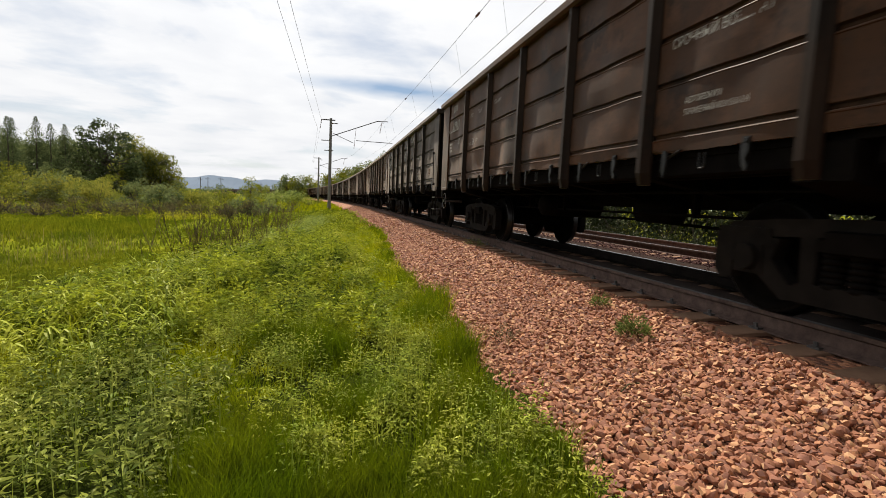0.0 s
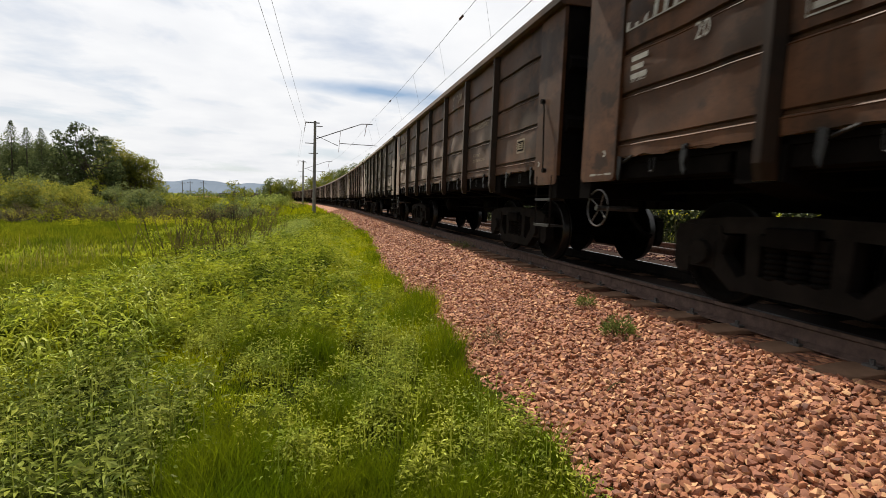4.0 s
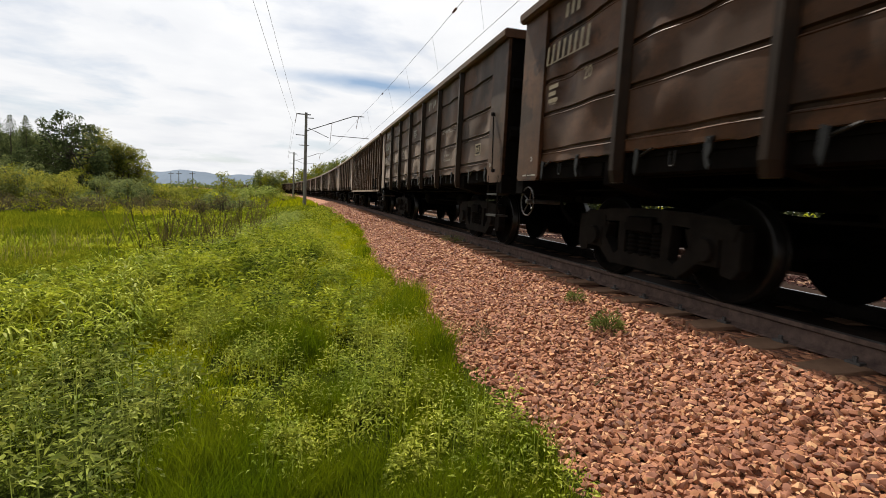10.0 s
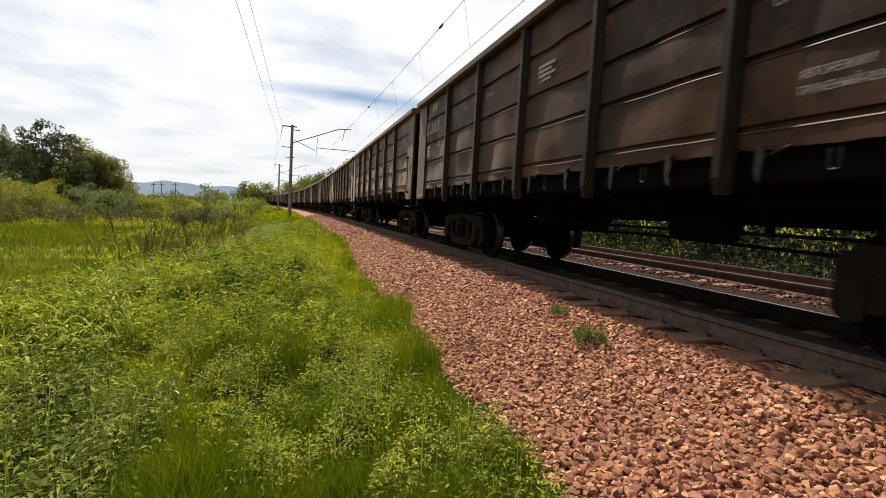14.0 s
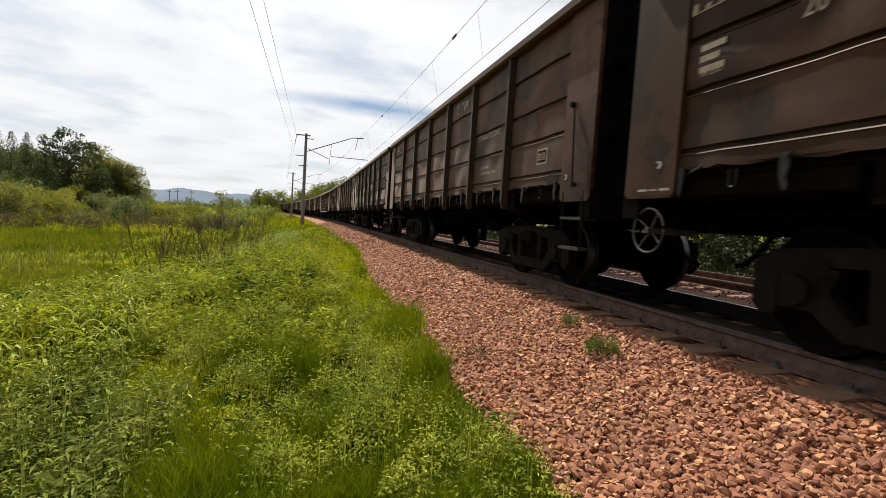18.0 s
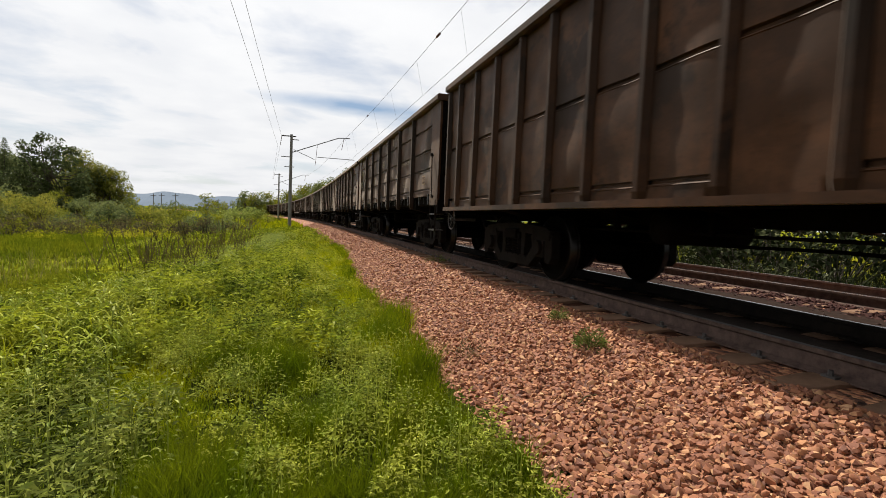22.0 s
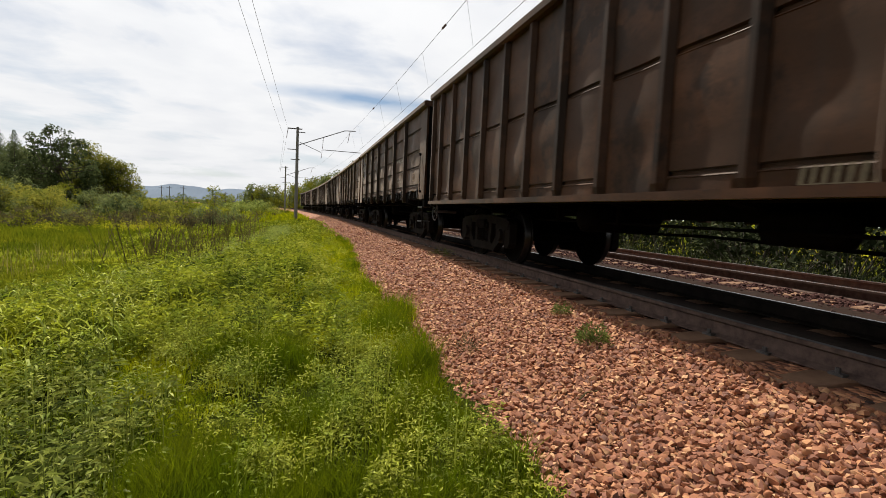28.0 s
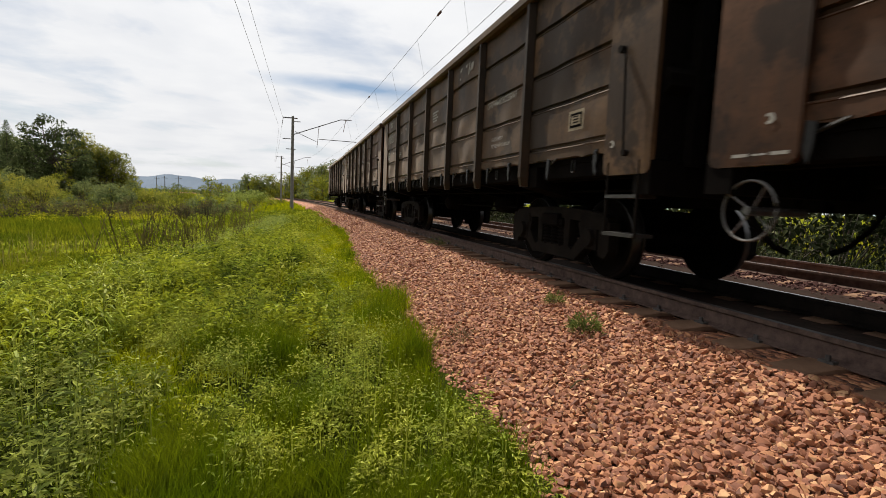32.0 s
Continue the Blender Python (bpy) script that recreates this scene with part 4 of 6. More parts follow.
def bars_mesh(name, cells, mat):
    """Plain painted bars: (y, z, width, height, slant)."""
    bm = bmesh.new()
    for y, z, w, h, sl in cells:
        v = [bm.verts.new((0, y, z)), bm.verts.new((0, y - w, z)), bm.verts.new((0, y - w - sl, z + h)), bm.verts.new((0, y - sl, z + h))]
        bm.faces.new(v)
    return finish(name, bm, mat)


def number_bars(mat):
    """The running number as bars: eight uprights with short feet and heads."""
    cells = []
    for i in range(8):
        y = 6.08 - 0.135 * i
        cells += [(y, 2.60, 0.058, 0.22, 0.03)]
    cells.append((6.08, 2.585, 1.02, 0.015, 0))
    return bars_mesh("running_number", cells, mat)


def small_bars(mat, y, z, rows, width, h=0.045):
    return bars_mesh("painted_notice", [(y, z - i * h * 1.7, width * (1 - 0.22 * (i % 2)), h, 0) for i in range(rows)], mat)


def label_mesh(border, inside):
    bm = bmesh.new()
    y, z = -5.47, 1.65
    for k, (e, mi) in enumerate(((0.0, 0), (0.03, 1), (0.055, 0))):
        x = -0.002 * k
        bm.faces.new([bm.verts.new(p) for p in ((x, y - e, z + e), (x, y - 0.29 + e, z + e), (x, y - 0.29 + e, z + 0.21 - e), (x, y - e, z + 0.21 - e))]).material_index = mi
    for i in range(3):
        bm.faces.new([bm.verts.new(p) for p in ((-0.006, y - 0.09, z + 0.075 + i * 0.03), (-0.006, y - 0.2, z + 0.075 + i * 0.03), (-0.006, y - 0.2, z + 0.088 + i * 0.03), (-0.006, y - 0.09, z + 0.088 + i * 0.03))]).material_index = 1
    return finish("notice_plate", bm, [inside, border])


def mark_mesh(mat):
    bm = bmesh.new()
    pts = [(0.036 * math.cos(a), 0.036 * math.sin(a)) for a in np.linspace(0.6, 5.2, 12)]
    inner = [(0.012 + 0.018 * math.cos(a), 0.018 * math.sin(a)) for a in np.linspace(0.6, 5.2, 12)]
    o, n2 = [bm.verts.new((0, y, z)) for y, z in pts], [bm.verts.new((0, y, z)) for y, z in inner]
    for i in range(11):
        bm.faces.new((o[i], o[i + 1], n2[i + 1], n2[i]))
    return finish("round_mark", bm, mat)


GROOVES = (1.50, 1.98, 2.40, 2.93)
SHARED = {}


def running_gear(root, low):
    """Underframe, bogies, couplers and brake parts below a wagon's body."""
    if "gear" not in SHARED:
        SHARED["gear"] = dict(under=underframe_meshes(), wheel=wheelset_mesh(), fl=side_frame_mesh(-1), fr=side_frame_mesh(1), sl=spring_mesh(-1), sr=spring_mesh(1),
                              bol=bolster_mesh(), coup=coupler_mesh(), tank=brake_mesh(), rod=rod_meshes(), hand=handwheel_mesh(), step=step_mesh())
    g = SHARED["gear"]
    for name, me in g["under"]:
        part(name, me, None, root)
    for y in (4.325, -4.325):
        b = part("bogie", g["bol"], None, root, "dark dusty cast two-axle bogie")
        b.matrix_basis = Matrix.Translation((0, y, 0))
        for name, me in (("side_frame", g["fl"]), ("side_frame", g["fr"]), ("spring_set", g["sl"]), ("spring_set", g["sr"])):
            part(name, me, None, b)
        for k in (0.87, -0.87):
            w = part("wheelset", g["wheel"], None, b, "axle with two wheels, polished treads")
            w.matrix_basis = Matrix.Translation((0, k, 0.478))
    part("coupler", g["coup"], None, root)
    c = part("coupler", g["coup"], None, root)
    c.matrix_basis = pose(0, 0, 0, 0, 0, 180)
    t = part("air_tank", g["tank"], None, root)
    t.matrix_basis = pose(-0.2, 1.4, 0.84)
    t = part("brake_cylinder", g["tank"], None, root)
    t.matrix_basis = pose(-0.35, -1.3, 0.82, 0, 0, 90) @ Matrix.Diagonal((0.62, 0.85, 0.85, 1))
    for name, me in g["rod"]:
        part(name, me, None, root)
    part("hand_wheel", g["hand"], None, root, "thin grey hand brake wheel")
    part("step", g["step"], None, root)


def standard_wagon(variant):
    root = new("gondola_wagon")
    ys = (-LENGTH / 2 + 0.03,) + POSTS + (LENGTH / 2 - 0.03,)
    if "post" not in SHARED:
        SHARED.update(post=post_mesh(1.06), c0=corner_mesh(1, 1.13), c1=corner_mesh(-1, 1.13), top=top_rail_mesh(), end=end_wall_meshes(), far=far_side_mesh(POSTS, 1.3),
                      l0=latch_mesh(0), l1=latch_mesh(1), l2=latch_mesh(2), hatch=hatch_mesh(-0.8, 0.8), beam=hatch_beam_mesh(-0.8, 0.8), pipe=pipe_mesh(), mark=mark_mesh(WHITE))
    body = []
    for i, (a, b) in enumerate(zip(ys, ys[1:])):
        body.append(part("side_panel", panel_mesh(a, b, GROOVES, variant * 17 + i + 1, dents=(0.018, 0.013, 0.009, 0.016)[variant]), None, root))
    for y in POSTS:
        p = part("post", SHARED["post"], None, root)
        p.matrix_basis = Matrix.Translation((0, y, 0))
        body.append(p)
    for key, name in (("c0", "corner_plate"), ("c1", "corner_plate"), ("top", "top_rail"), ("far", "side_wall")):
        body.append(part(name, SHARED[key], None, root))
    add_ends(root)
    part("release_rod", SHARED["pipe"], None, root)
    for i, (a, b) in enumerate(zip(ys, ys[1:])):
        w = (b - a)
        h = part("hatch", SHARED["hatch"], None, root)
        h.matrix_basis = Matrix.Translation((0, (a + b) / 2, 0))
        part("hatch_beam", SHARED["beam"], None, h)
        for k, f in ((0, 0.26 + 0.03 * (i % 3)), (1, 0.50 + 0.05 * (i % 2)), (2, 0.72 + 0.03 * ((i + variant) % 3))):
            p = part("hatch_latch", SHARED["l%d" % k], None, h)
            p.matrix_basis = Matrix.Translation((0, (f - 0.5) * min(w, 1.7), 0))
    running_gear(root, 1.12)
    return root


def ribbed_wagon():
    root = new("gondola_wagon")
    ribs = [-5.95 + 0.85 * k for k in range(15)]
    rib = post_mesh(1.02, 0.10, 0.07)
    edges = [-LENGTH / 2 + 0.02] + ribs + [LENGTH / 2 - 0.02]
    for i, (a, b) in enumerate(zip(edges, edges[1:])):
        part("side_panel", panel_mesh(a, b, (1.21, 2.20) if i % 5 != 2 else (2.20,), 300 + i, 1.02, 0.012), None, root)
    for y in ribs + [-LENGTH / 2 + 0.07, LENGTH / 2 - 0.07]:
        p = part("rib", rib, None, root)
        p.matrix_basis = Matrix.Translation((0, y, 0))
    part("top_rail", SHARED["top"], None, root)
    bm = bmesh.new()
    box(bm, -1.56, -1.44, -LENGTH / 2, LENGTH / 2, 1.0, 1.07)
    part("lower_rail", bm, PAINT, root)
    part("side_wall", far_side_mesh(ribs, 1.05), None, root)
    add_ends(root)
    bm = bmesh.new()
    box(bm, -1.60, -1.46, -5.7, -5.0, 1.15, 1.22)
    for y in (-5.7, -5.0):
        box(bm, -1.59, -1.50, y - 0.03, y + 0.03, 1.1, 1.6)
    box(bm, -1.58, -1.50, -5.6, -5.1, 1.42, 1.46)
    part("foot_rest", bm, CAST, root)
    running_gear(root, 1.0)
    return root
# ---- the train: one wagon after the other ----
BROWN, RUST, GREEN, GREY, OLIVE, REDDISH, TAN = (0.027, 0.0142, 0.0085), (0.029, 0.0150, 0.0084), (0.0125, 0.0112, 0.0085), (0.0200, 0.0125, 0.0088), (0.031, 0.0185, 0.0100), (0.031, 0.0135, 0.0090), (0.036, 0.0245, 0.0150)
COLOURS = {-1: BROWN, 0: BROWN, 1: RUST, 2: GREEN, 3: BROWN, 4: RUST, 5: BROWN, 6: BROWN, 7: GREEN, 8: REDDISH, 9: GREY, 10: RUST, 11: BROWN, 12: BROWN, 13: BROWN, 14: RUST, 15: BROWN, 16: RUST,
           17: BROWN, 18: TAN, 19: OLIVE, 20: OLIVE, 21: BROWN, 22: BROWN, 23: GREEN, 24: TAN, 25: OLIVE, 26: RUST, 27: BROWN, 28: REDDISH, 29: GREY, 30: GREEN, 31: BROWN, 32: GREY, 33: BROWN,
           34: RUST, 35: OLIVE, 36: GREY, 37: BROWN, 38: TAN, 39: BROWN, 40: GREY}
NAMED = {BROWN: "brown", RUST: "rust-stained brown", GREEN: "dark green-black", GREY: "dark grey", OLIVE: "olive-brown", REDDISH: "reddish brown", TAN: "dusty tan-brown"}
# brightness factor on the paint of some of the wagons
DARKER = {1: 0.88, 2: 0.87, 3: 0.84, 8: 0.67, 12: 1.1, 13: 0.92, 16: 0.88, 20: 1.1, 21: 0.73, 24: 0.82, 26: 0.95, 28: 0.56, 29: 1.1, 30: 1.45, 34: 0.74, 36: 0.78, 37: 1.15}
RIBBED = (14, 26, 33)
TARE = {1: ".45т", 13: ".43т", 20: ".50т", 21: ".43т", 22: ".50т", 24: ".43т", 34: ".40т"}       # tare painted large
BOXED = (0, 2, 5, 6, 7, 9, 11, 15, 18, 19, 23, 25, 27, 29, 31, 32)
TABLED = (2, 3, 7, 13, 15, 22, 25, 27, 30, 36, 37)
NO_WHEEL = (11, 15, 17, 24, 25, 34, 35)      # hand brake at the other end
SPEED = 16.0185
wagons = {}


def dress(root, k):
    """Paint colour and painted marks of one wagon."""
    rng = random.Random(100 + k)
    c = COLOURS[k]
    j = 1.12 * rng.uniform(0.9, 1.12) * DARKER.get(k, 1.0)
    for o in root.children_recursive:
        if o.data and o.data.materials and o.data.materials[0] == PAINT:
            q = 0.2 * j if o.name.startswith("post") else 0.5 * j if o.name.startswith("rib") else 1.1 * j if o.name.startswith("corner_plate") else j       # posts and ribs darkened for the shade on their near sides, dusty end plates
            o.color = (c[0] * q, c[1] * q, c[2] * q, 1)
    if k in NO_WHEEL:
        for o in [o for o in root.children if o.name.startswith("hand_wheel")]:
            bpy.data.objects.remove(o)
    ink = WHITE if c in (GREEN, GREY) or k % 3 else YELLOWISH
    x = -HALF - 0.012
    if k in RIBBED:
        write(root, "(20)", 0.24, -2.9, 1.10, YELLOWISH)
        if k == 14:
            ob = part("painted_notice", SHARED.setdefault("nb_r", small_bars(YELLOWISH, 0.0, 0.0, 4, 0.32, 0.05)), None, root)
            ob.matrix_basis = Matrix.Translation((x, -1.15, 1.72))
        ob = part("running_number", SHARED.setdefault("num_y", number_bars(DIM)), None, root)
        ob.matrix_basis = Matrix.Translation((x - 0.014, -5.11, -0.215)) @ Matrix.Diagonal((1, 0.5, 0.5, 1))
        return
    ob = part("running_number", SHARED.setdefault("num" + ink.name, number_bars(ink)), None, root, "faded running number painted in bars")
    ob.matrix_basis = Matrix.Translation((x, -0.1, 0.02))
    write(root, "20", 0.2, 5.02, 2.24, ink)
    ob = part("painted_notice", SHARED.setdefault("nb_a" + ink.name, small_bars(ink, 0.0, 0.0, 3, 0.24, 0.05)), None, root)
    ob.matrix_basis = Matrix.Translation((x, 5.85, 2.28))
    write(root, "ПРОБЕГ", 0.075, 5.85, 2.08, ink)
    ob = part("owner_mark", SHARED.setdefault("om" + ink.name, bars_mesh("owner_mark", [(0.0, 0, 0.07, 0.16, 0.02), (-0.13, 0, 0.07, 0.16, 0.02), (-0.26, 0, 0.07, 0.16, 0.02)], ink)), None, root)
    ob.matrix_basis = Matrix.Translation((x, 5.55, 3.08))
    if c in (GREEN, GREY) or rng.random() < 0.75:
        write(root, "75.0 т", 0.12, 3.95, 2.72, ink)
        write(root, "92 м³", 0.12, 3.35, 2.72, ink)
        write(root, "120 км/ч", 0.12, 2.30, 2.72, ink)
    if k in TARE:
        write(root, "ТАРА", 0.10, 4.00, 2.09, ink)
        write(root, "24", 0.21, 3.75, 2.10, ink)
        write(root, TARE[k], 0.16, 3.53, 2.10, ink)
    elif k in BOXED or k > 37:
        ob = part("painted_notice", SHARED.setdefault("nb_b" + ink.name, bars_mesh("painted_notice", [(0, 0, 0.28, 0.012, 0), (0, 0.105, 0.28, 0.012, 0), (0, 0, 0.012, 0.11, 0), (-0.268, 0, 0.012, 0.11, 0), (-0.04, 0.035, 0.2, 0.045, 0)], ink)), None, root)
        ob.matrix_basis = Matrix.Translation((x, 4.05, 2.08))
    if k in TABLED:
        ob = part("painted_table", SHARED.setdefault("tb" + ink.name, bars_mesh("painted_table", [(0, h, 0.3, 0.012, 0) for h in (0, 0.09, 0.18, 0.27)] + [(e, 0, 0.012, 0.27, 0) for e in (0, -0.29)] + [(-0.12, 0.205, 0.14, 0.045, 0)], ink)), None, root, "small painted table in three rows")
        ob.matrix_basis = Matrix.Translation((x, 2.22, 2.07))
    write(root, "СРОЧНЫЙ ВОЗВРАТ", 0.125, -2.82, 2.28, ink)
    write(root, "АВТОРЕЖИМ", 0.075, -3.05, 1.76, ink)
    write(root, "ГРУЖЕНЫЙ-8.5т/3.0-3.4", 0.075, -3.05, 1.66, ink)
    if rng.random() < 0.75:
        ob = part("owner_mark", SHARED.setdefault("lg" + ink.name, bars_mesh("owner_mark", [(0, 0, 0.12, 0.2, 0.03), (-0.2, 0, 0.04, 0.2, 0.03), (-0.26, 0.15, 0.14, 0.05, 0.0), (-0.46, 0, 0.05, 0.2, 0.03), (-0.55, 0.05, 0.14, 0.12, 0.05)], ink)), None, root)
        ob.matrix_basis = Matrix.Translation((x, -1.35, 3.05))
    if rng.random() < 0.7:
        ob = part("worn_mark", SHARED.setdefault("wm" + ink.name, small_bars(ink, 0.0, 0.0, 4, 0.42, 0.035)), None, root)
        ob.matrix_basis = Matrix.Translation((x, 0.45, 2.72))
    style = "orange" if k in (4, 8, 16, 25, 28) else "red" if k in (23, 29, 30, 36) else "white" if k in (13, 17, 35, 37, 38) else rng.choice(("tan", "white"))
    key = "lb" + style
    if key not in SHARED:
        SHARED[key] = label_mesh(*{"red": (RED, WHITE), "orange": (ORANGE, ORANGE), "white": (STEEL, YELLOWISH), "tan": (RUSTY, TAN_PAINT)}[style])
    ob = part("notice_plate", SHARED[key], None, root, {"red": "white notice with a red border", "orange": "plain orange square", "white": "pale framed notice", "tan": "tan notice with a rusty frame"}[style])
    ob.matrix_basis = Matrix.Translation((-HALF - 0.045, 0.13, -0.02))
    if style == "orange":        # a smaller square than the framed notices
        ob.matrix_basis = Matrix.Translation((-HALF - 0.045, -5.34, 1.62)) @ Matrix.Diagonal((1, 0.8, 0.78, 1)) @ Matrix.Translation((0, 5.47, -1.65))
    ob = part("round_mark", SHARED["mark"], None, root)
    ob.matrix_basis = Matrix.Translation((-HALF - 0.034, -6.12, 1.42))
    ob = part("round_mark", SHARED["mark"], None, root)
    ob.matrix_basis = Matrix.Translation((-HALF - 0.034, 6.2, 1.42))
    ob = part("painted_notice", SHARED.setdefault("nb_c", bars_mesh("painted_notice", [(0, 0, 0.12, 0.022, 0), (-0.15, 0.004, 0.1, 0.012, 0), (-0.28, 0, 0.12, 0.022, 0)], WHITE)), None, root)
    ob.matrix_basis = Matrix.Translation((-HALF - 0.034, 6.45, 1.19))


def build_train():
    kinds = [standard_wagon(v) for v in range(4)]
    ribbed = ribbed_wagon()
    used = set()
    for k in range(-1, 41):
        src = ribbed if k in RIBBED else kinds[k % 4]
        w = src if src not in used and not used.add(src) else copy_thing(src, Matrix())
        wagons[k] = w
    for k, w in wagons.items():
        dress(w, k)
        kind = "close-ribbed high-sided" if k in RIBBED else "high-sided"
        tagged(w, "%s steel %s open freight wagon rolling on the rails" % (NAMED[COLOURS[k]], kind), "freight wagon", "wagons of the freight train")


# ---- overhead line ----
def insulator(bm, a, b, n=4, mat=1):
    a, b = Vector(a), Vector(b)
    tube(bm, a, b, 0.022, n=6, mat=mat)
    for i in range(n):
        c = a.lerp(b, (i + 0.5) / n)
        d = (b - a).normalized() * 0.02
        tube(bm, c - d, c + d, 0.05, 0.035, 8, mat)


def build_pole(x, y, base, turn=0.0):
    root = tagged(new("catenary_pole"), "grey concrete pole with steel bracket arms for the overhead wires", "pole", "catenary poles")
    root.matrix_basis = pose(x, y, base, 0, 0, turn)
    h = 8.75 - base
    bm = bmesh.new()
    tube(bm, (0, 0, 0), (0.0, 0, h), 0.18, 0.125, 14)
    part("mast", bm, POLE_MAT, root, "tapered concrete mast")
    z = lambda v: v - base
    bm = bmesh.new()
    box(bm, -0.95, 0.45, -0.05, 0.05, z(8.52), z(8.62))
    part("cross_arm", bm, IRON, root)
    for zz, x0, x1 in ((6.5, -0.95, 0.15), (5.5, -0.62, 0.3), (8.25, -0.1, 0.75)):
        bm = bmesh.new()
        box(bm, x0, x1, -0.035, 0.035, z(zz) - 0.035, z(zz) + 0.035)
        part("cross_arm", bm, IRON, root)
    bm = bmesh.new()
    insulator(bm, (-0.92, 0, z(8.5)), (-1.06, 0, z(7.6)), 5, 0)
    part("insulator", bm, PORCELAIN, root)
    bm = bmesh.new()
    path_tube(bm, [(0.1, 0, z(6.97)), (4.68, 0, z(8.80)), (5.8, 0, z(8.85))], 0.045)
    path_tube(bm, [(0.22, 0, z(7.26)), (2.3, 0, z(6.42))], 0.03)
    part("bracket_arm", bm, IRON, root, "slanting steel bracket arm")
    bm = bmesh.new()
    insulator(bm, (2.55, 0, z(8.0)), (2.38, 0, z(5.8)), 3, 0)
    part("insulator", bm, PORCELAIN, root)
    bm = bmesh.new()
    path_tube(bm, [(2.55, 0, z(6.68)), (6.35, 0, z(6.66))], 0.035)
    part("registration_arm", bm, IRON, root)
    bm = bmesh.new()
    path_tube(bm, [(5.2, 0, z(8.8)), (5.0, 0, z(7.6))], 0.03)
    part("dropper", bm, PORCELAIN, root)
    return root


def wire(name, pts, r, label, cat="wire"):
    bm = bmesh.new()
    path_tube(bm, pts, r, 5)
    ob = part(name, bm, WIRE)
    return tagged(ob, label, cat, "overhead wires")


def span(a, b, sag, n=12):
    a, b = Vector(a), Vector(b)
    return [a.lerp(b, i / n) - Vector((0, 0, 4 * sag * (i / n) * (1 - i / n))) for i in range(n + 1)]


def build_overhead():
    p1, p2 = (-0.37, 52.0), (-3.0, 105.0)
    build_pole(*p1, -0.75)
    build_pole(*p2, -0.8, 2.0)
    w = 5.55
    back = -20.0
    wire("contact_wire", [(w, back, 6.35), (w, 14, 6.42), (5.55, 52, 6.62), (3.2, 105, 6.65), (-2, 160, 6.65)], 0.008, "thin dark contact wire above the track")
    mess = span((w, back, 8.6), (4.95, 52, 8.80), 0.75) + span((4.95, 52, 8.80), (2.3, 105, 8.85), 0.7)[1:]
    carrier = wire("messenger_wire", mess, 0.009, "thin sagging messenger wire above the contact wire")
    for y in np.arange(-14, 52, 7.2):
        i = min(range(len(mess)), key=lambda q: abs(mess[q].y - y))
        a = mess[i]
        wire("dropper_wire", [a, (w, a.y, 6.4 + 0.003 * a.y)], 0.004, "fine dropper wire between messenger and contact wire")
    for k, (dx, dz) in enumerate(((-1.3, 7.6), (-0.95, 8.5))):
        wire("feeder_wire", span((-2.7 + 0.3 * k, back, 8.35), (p1[0] + dx, 52, dz), 0.15) + span((p1[0] + dx, 52, dz), (p2[0] + dx, 105, dz), 0.4)[1:], 0.008, "thin dark feeder wire on the field side of the poles")
    for i in (4, 6, 9):
        bm = bmesh.new()
        a, b = mess[i], mess[i + 1]
        insulator(bm, a.lerp(b, 0.40), a.lerp(b, 0.48), 4, 0)
        part("insulator", bm, PORCELAIN, carrier, "small brown insulator strung in the wire")


# ---- growth ----
def blades(name, xy, height, width, lean, mat, rng, label, cat="grass", rough=0.42):
    """Grass blades: a bent strip of three triangles each."""
    n = len(xy)
    lump = 0.5 + 0.5 * np.sin(xy[:, 0] * 2.3 + 1.7 * np.sin(xy[:, 1] * 1.3)) * np.sin(xy[:, 1] * 1.9 + 1.4 * np.sin(xy[:, 0] * 1.7 + 2))
    lump = lump + 0.35 * np.sin(xy[:, 0] * 6.1 + 2.2 * np.sin(xy[:, 1] * 4.3)) * np.sin(xy[:, 1] * 5.7)
    h = height * rng.uniform(0.55, 1.25, n) * (1 - rough + 2 * rough * np.clip(lump, 0, 1.2))
    a, b = rng.uniform(0, 2 * np.pi, n), rng.uniform(0, 2 * np.pi, n)
    side = np.stack([np.cos(a), np.sin(a), np.zeros(n)], 1) * (width * rng.uniform(0.6, 1.3, n) / 2)[:, None]
    bend = np.stack([np.cos(b), np.sin(b), np.zeros(n)], 1) * (h * lean * rng.uniform(0.2, 1.4, n))[:, None]
    base = np.stack([xy[:, 0], xy[:, 1], ground_z(xy[:, 0], xy[:, 1]) - 0.02], 1)
    up = np.stack([np.zeros(n), np.zeros(n), h], 1)
    mid = base + 0.55 * up + 0.3 * bend
    tip = base + up * 0.95 + bend
    v = np.stack([base - side, base + side, mid + side * 0.8, mid - side * 0.8, tip], 1).reshape(-1, 3)
    f = np.array([[0, 1, 2], [0, 2, 3], [3, 2, 4]])[None] + (np.arange(n) * 5)[:, None, None]
    ob = new(name, array_mesh(name, v, f.reshape(-1, 3), mat))
    return tagged(ob, label, cat, kind="stuff")


def leaf_quads(centre, direction, length, width, rng, droop=0.25):
    """Pointed leaves folded a little: four corners each, base at centre."""
    n = len(centre)
    d = direction / np.maximum(np.linalg.norm(direction, axis=1, keepdims=True), 1e-6)
    ref = rng.normal(0, 0.55, (n, 3)) + np.array([0, 0, 1.0])
    s = np.cross(d, ref)
    s /= np.maximum(np.linalg.norm(s, axis=1, keepdims=True), 1e-6)
    L, W = length[:, None], width[:, None]
    dip = np.array([0, 0, -1.0]) * L * droop
    v = np.stack([centre, centre + d * L * 0.45 + s * W * 0.5, centre + d * L + dip, centre + d * L * 0.45 - s * W * 0.5], 1).reshape(-1, 3)
    f = np.arange(n * 4).reshape(n, 4)
    return v, f


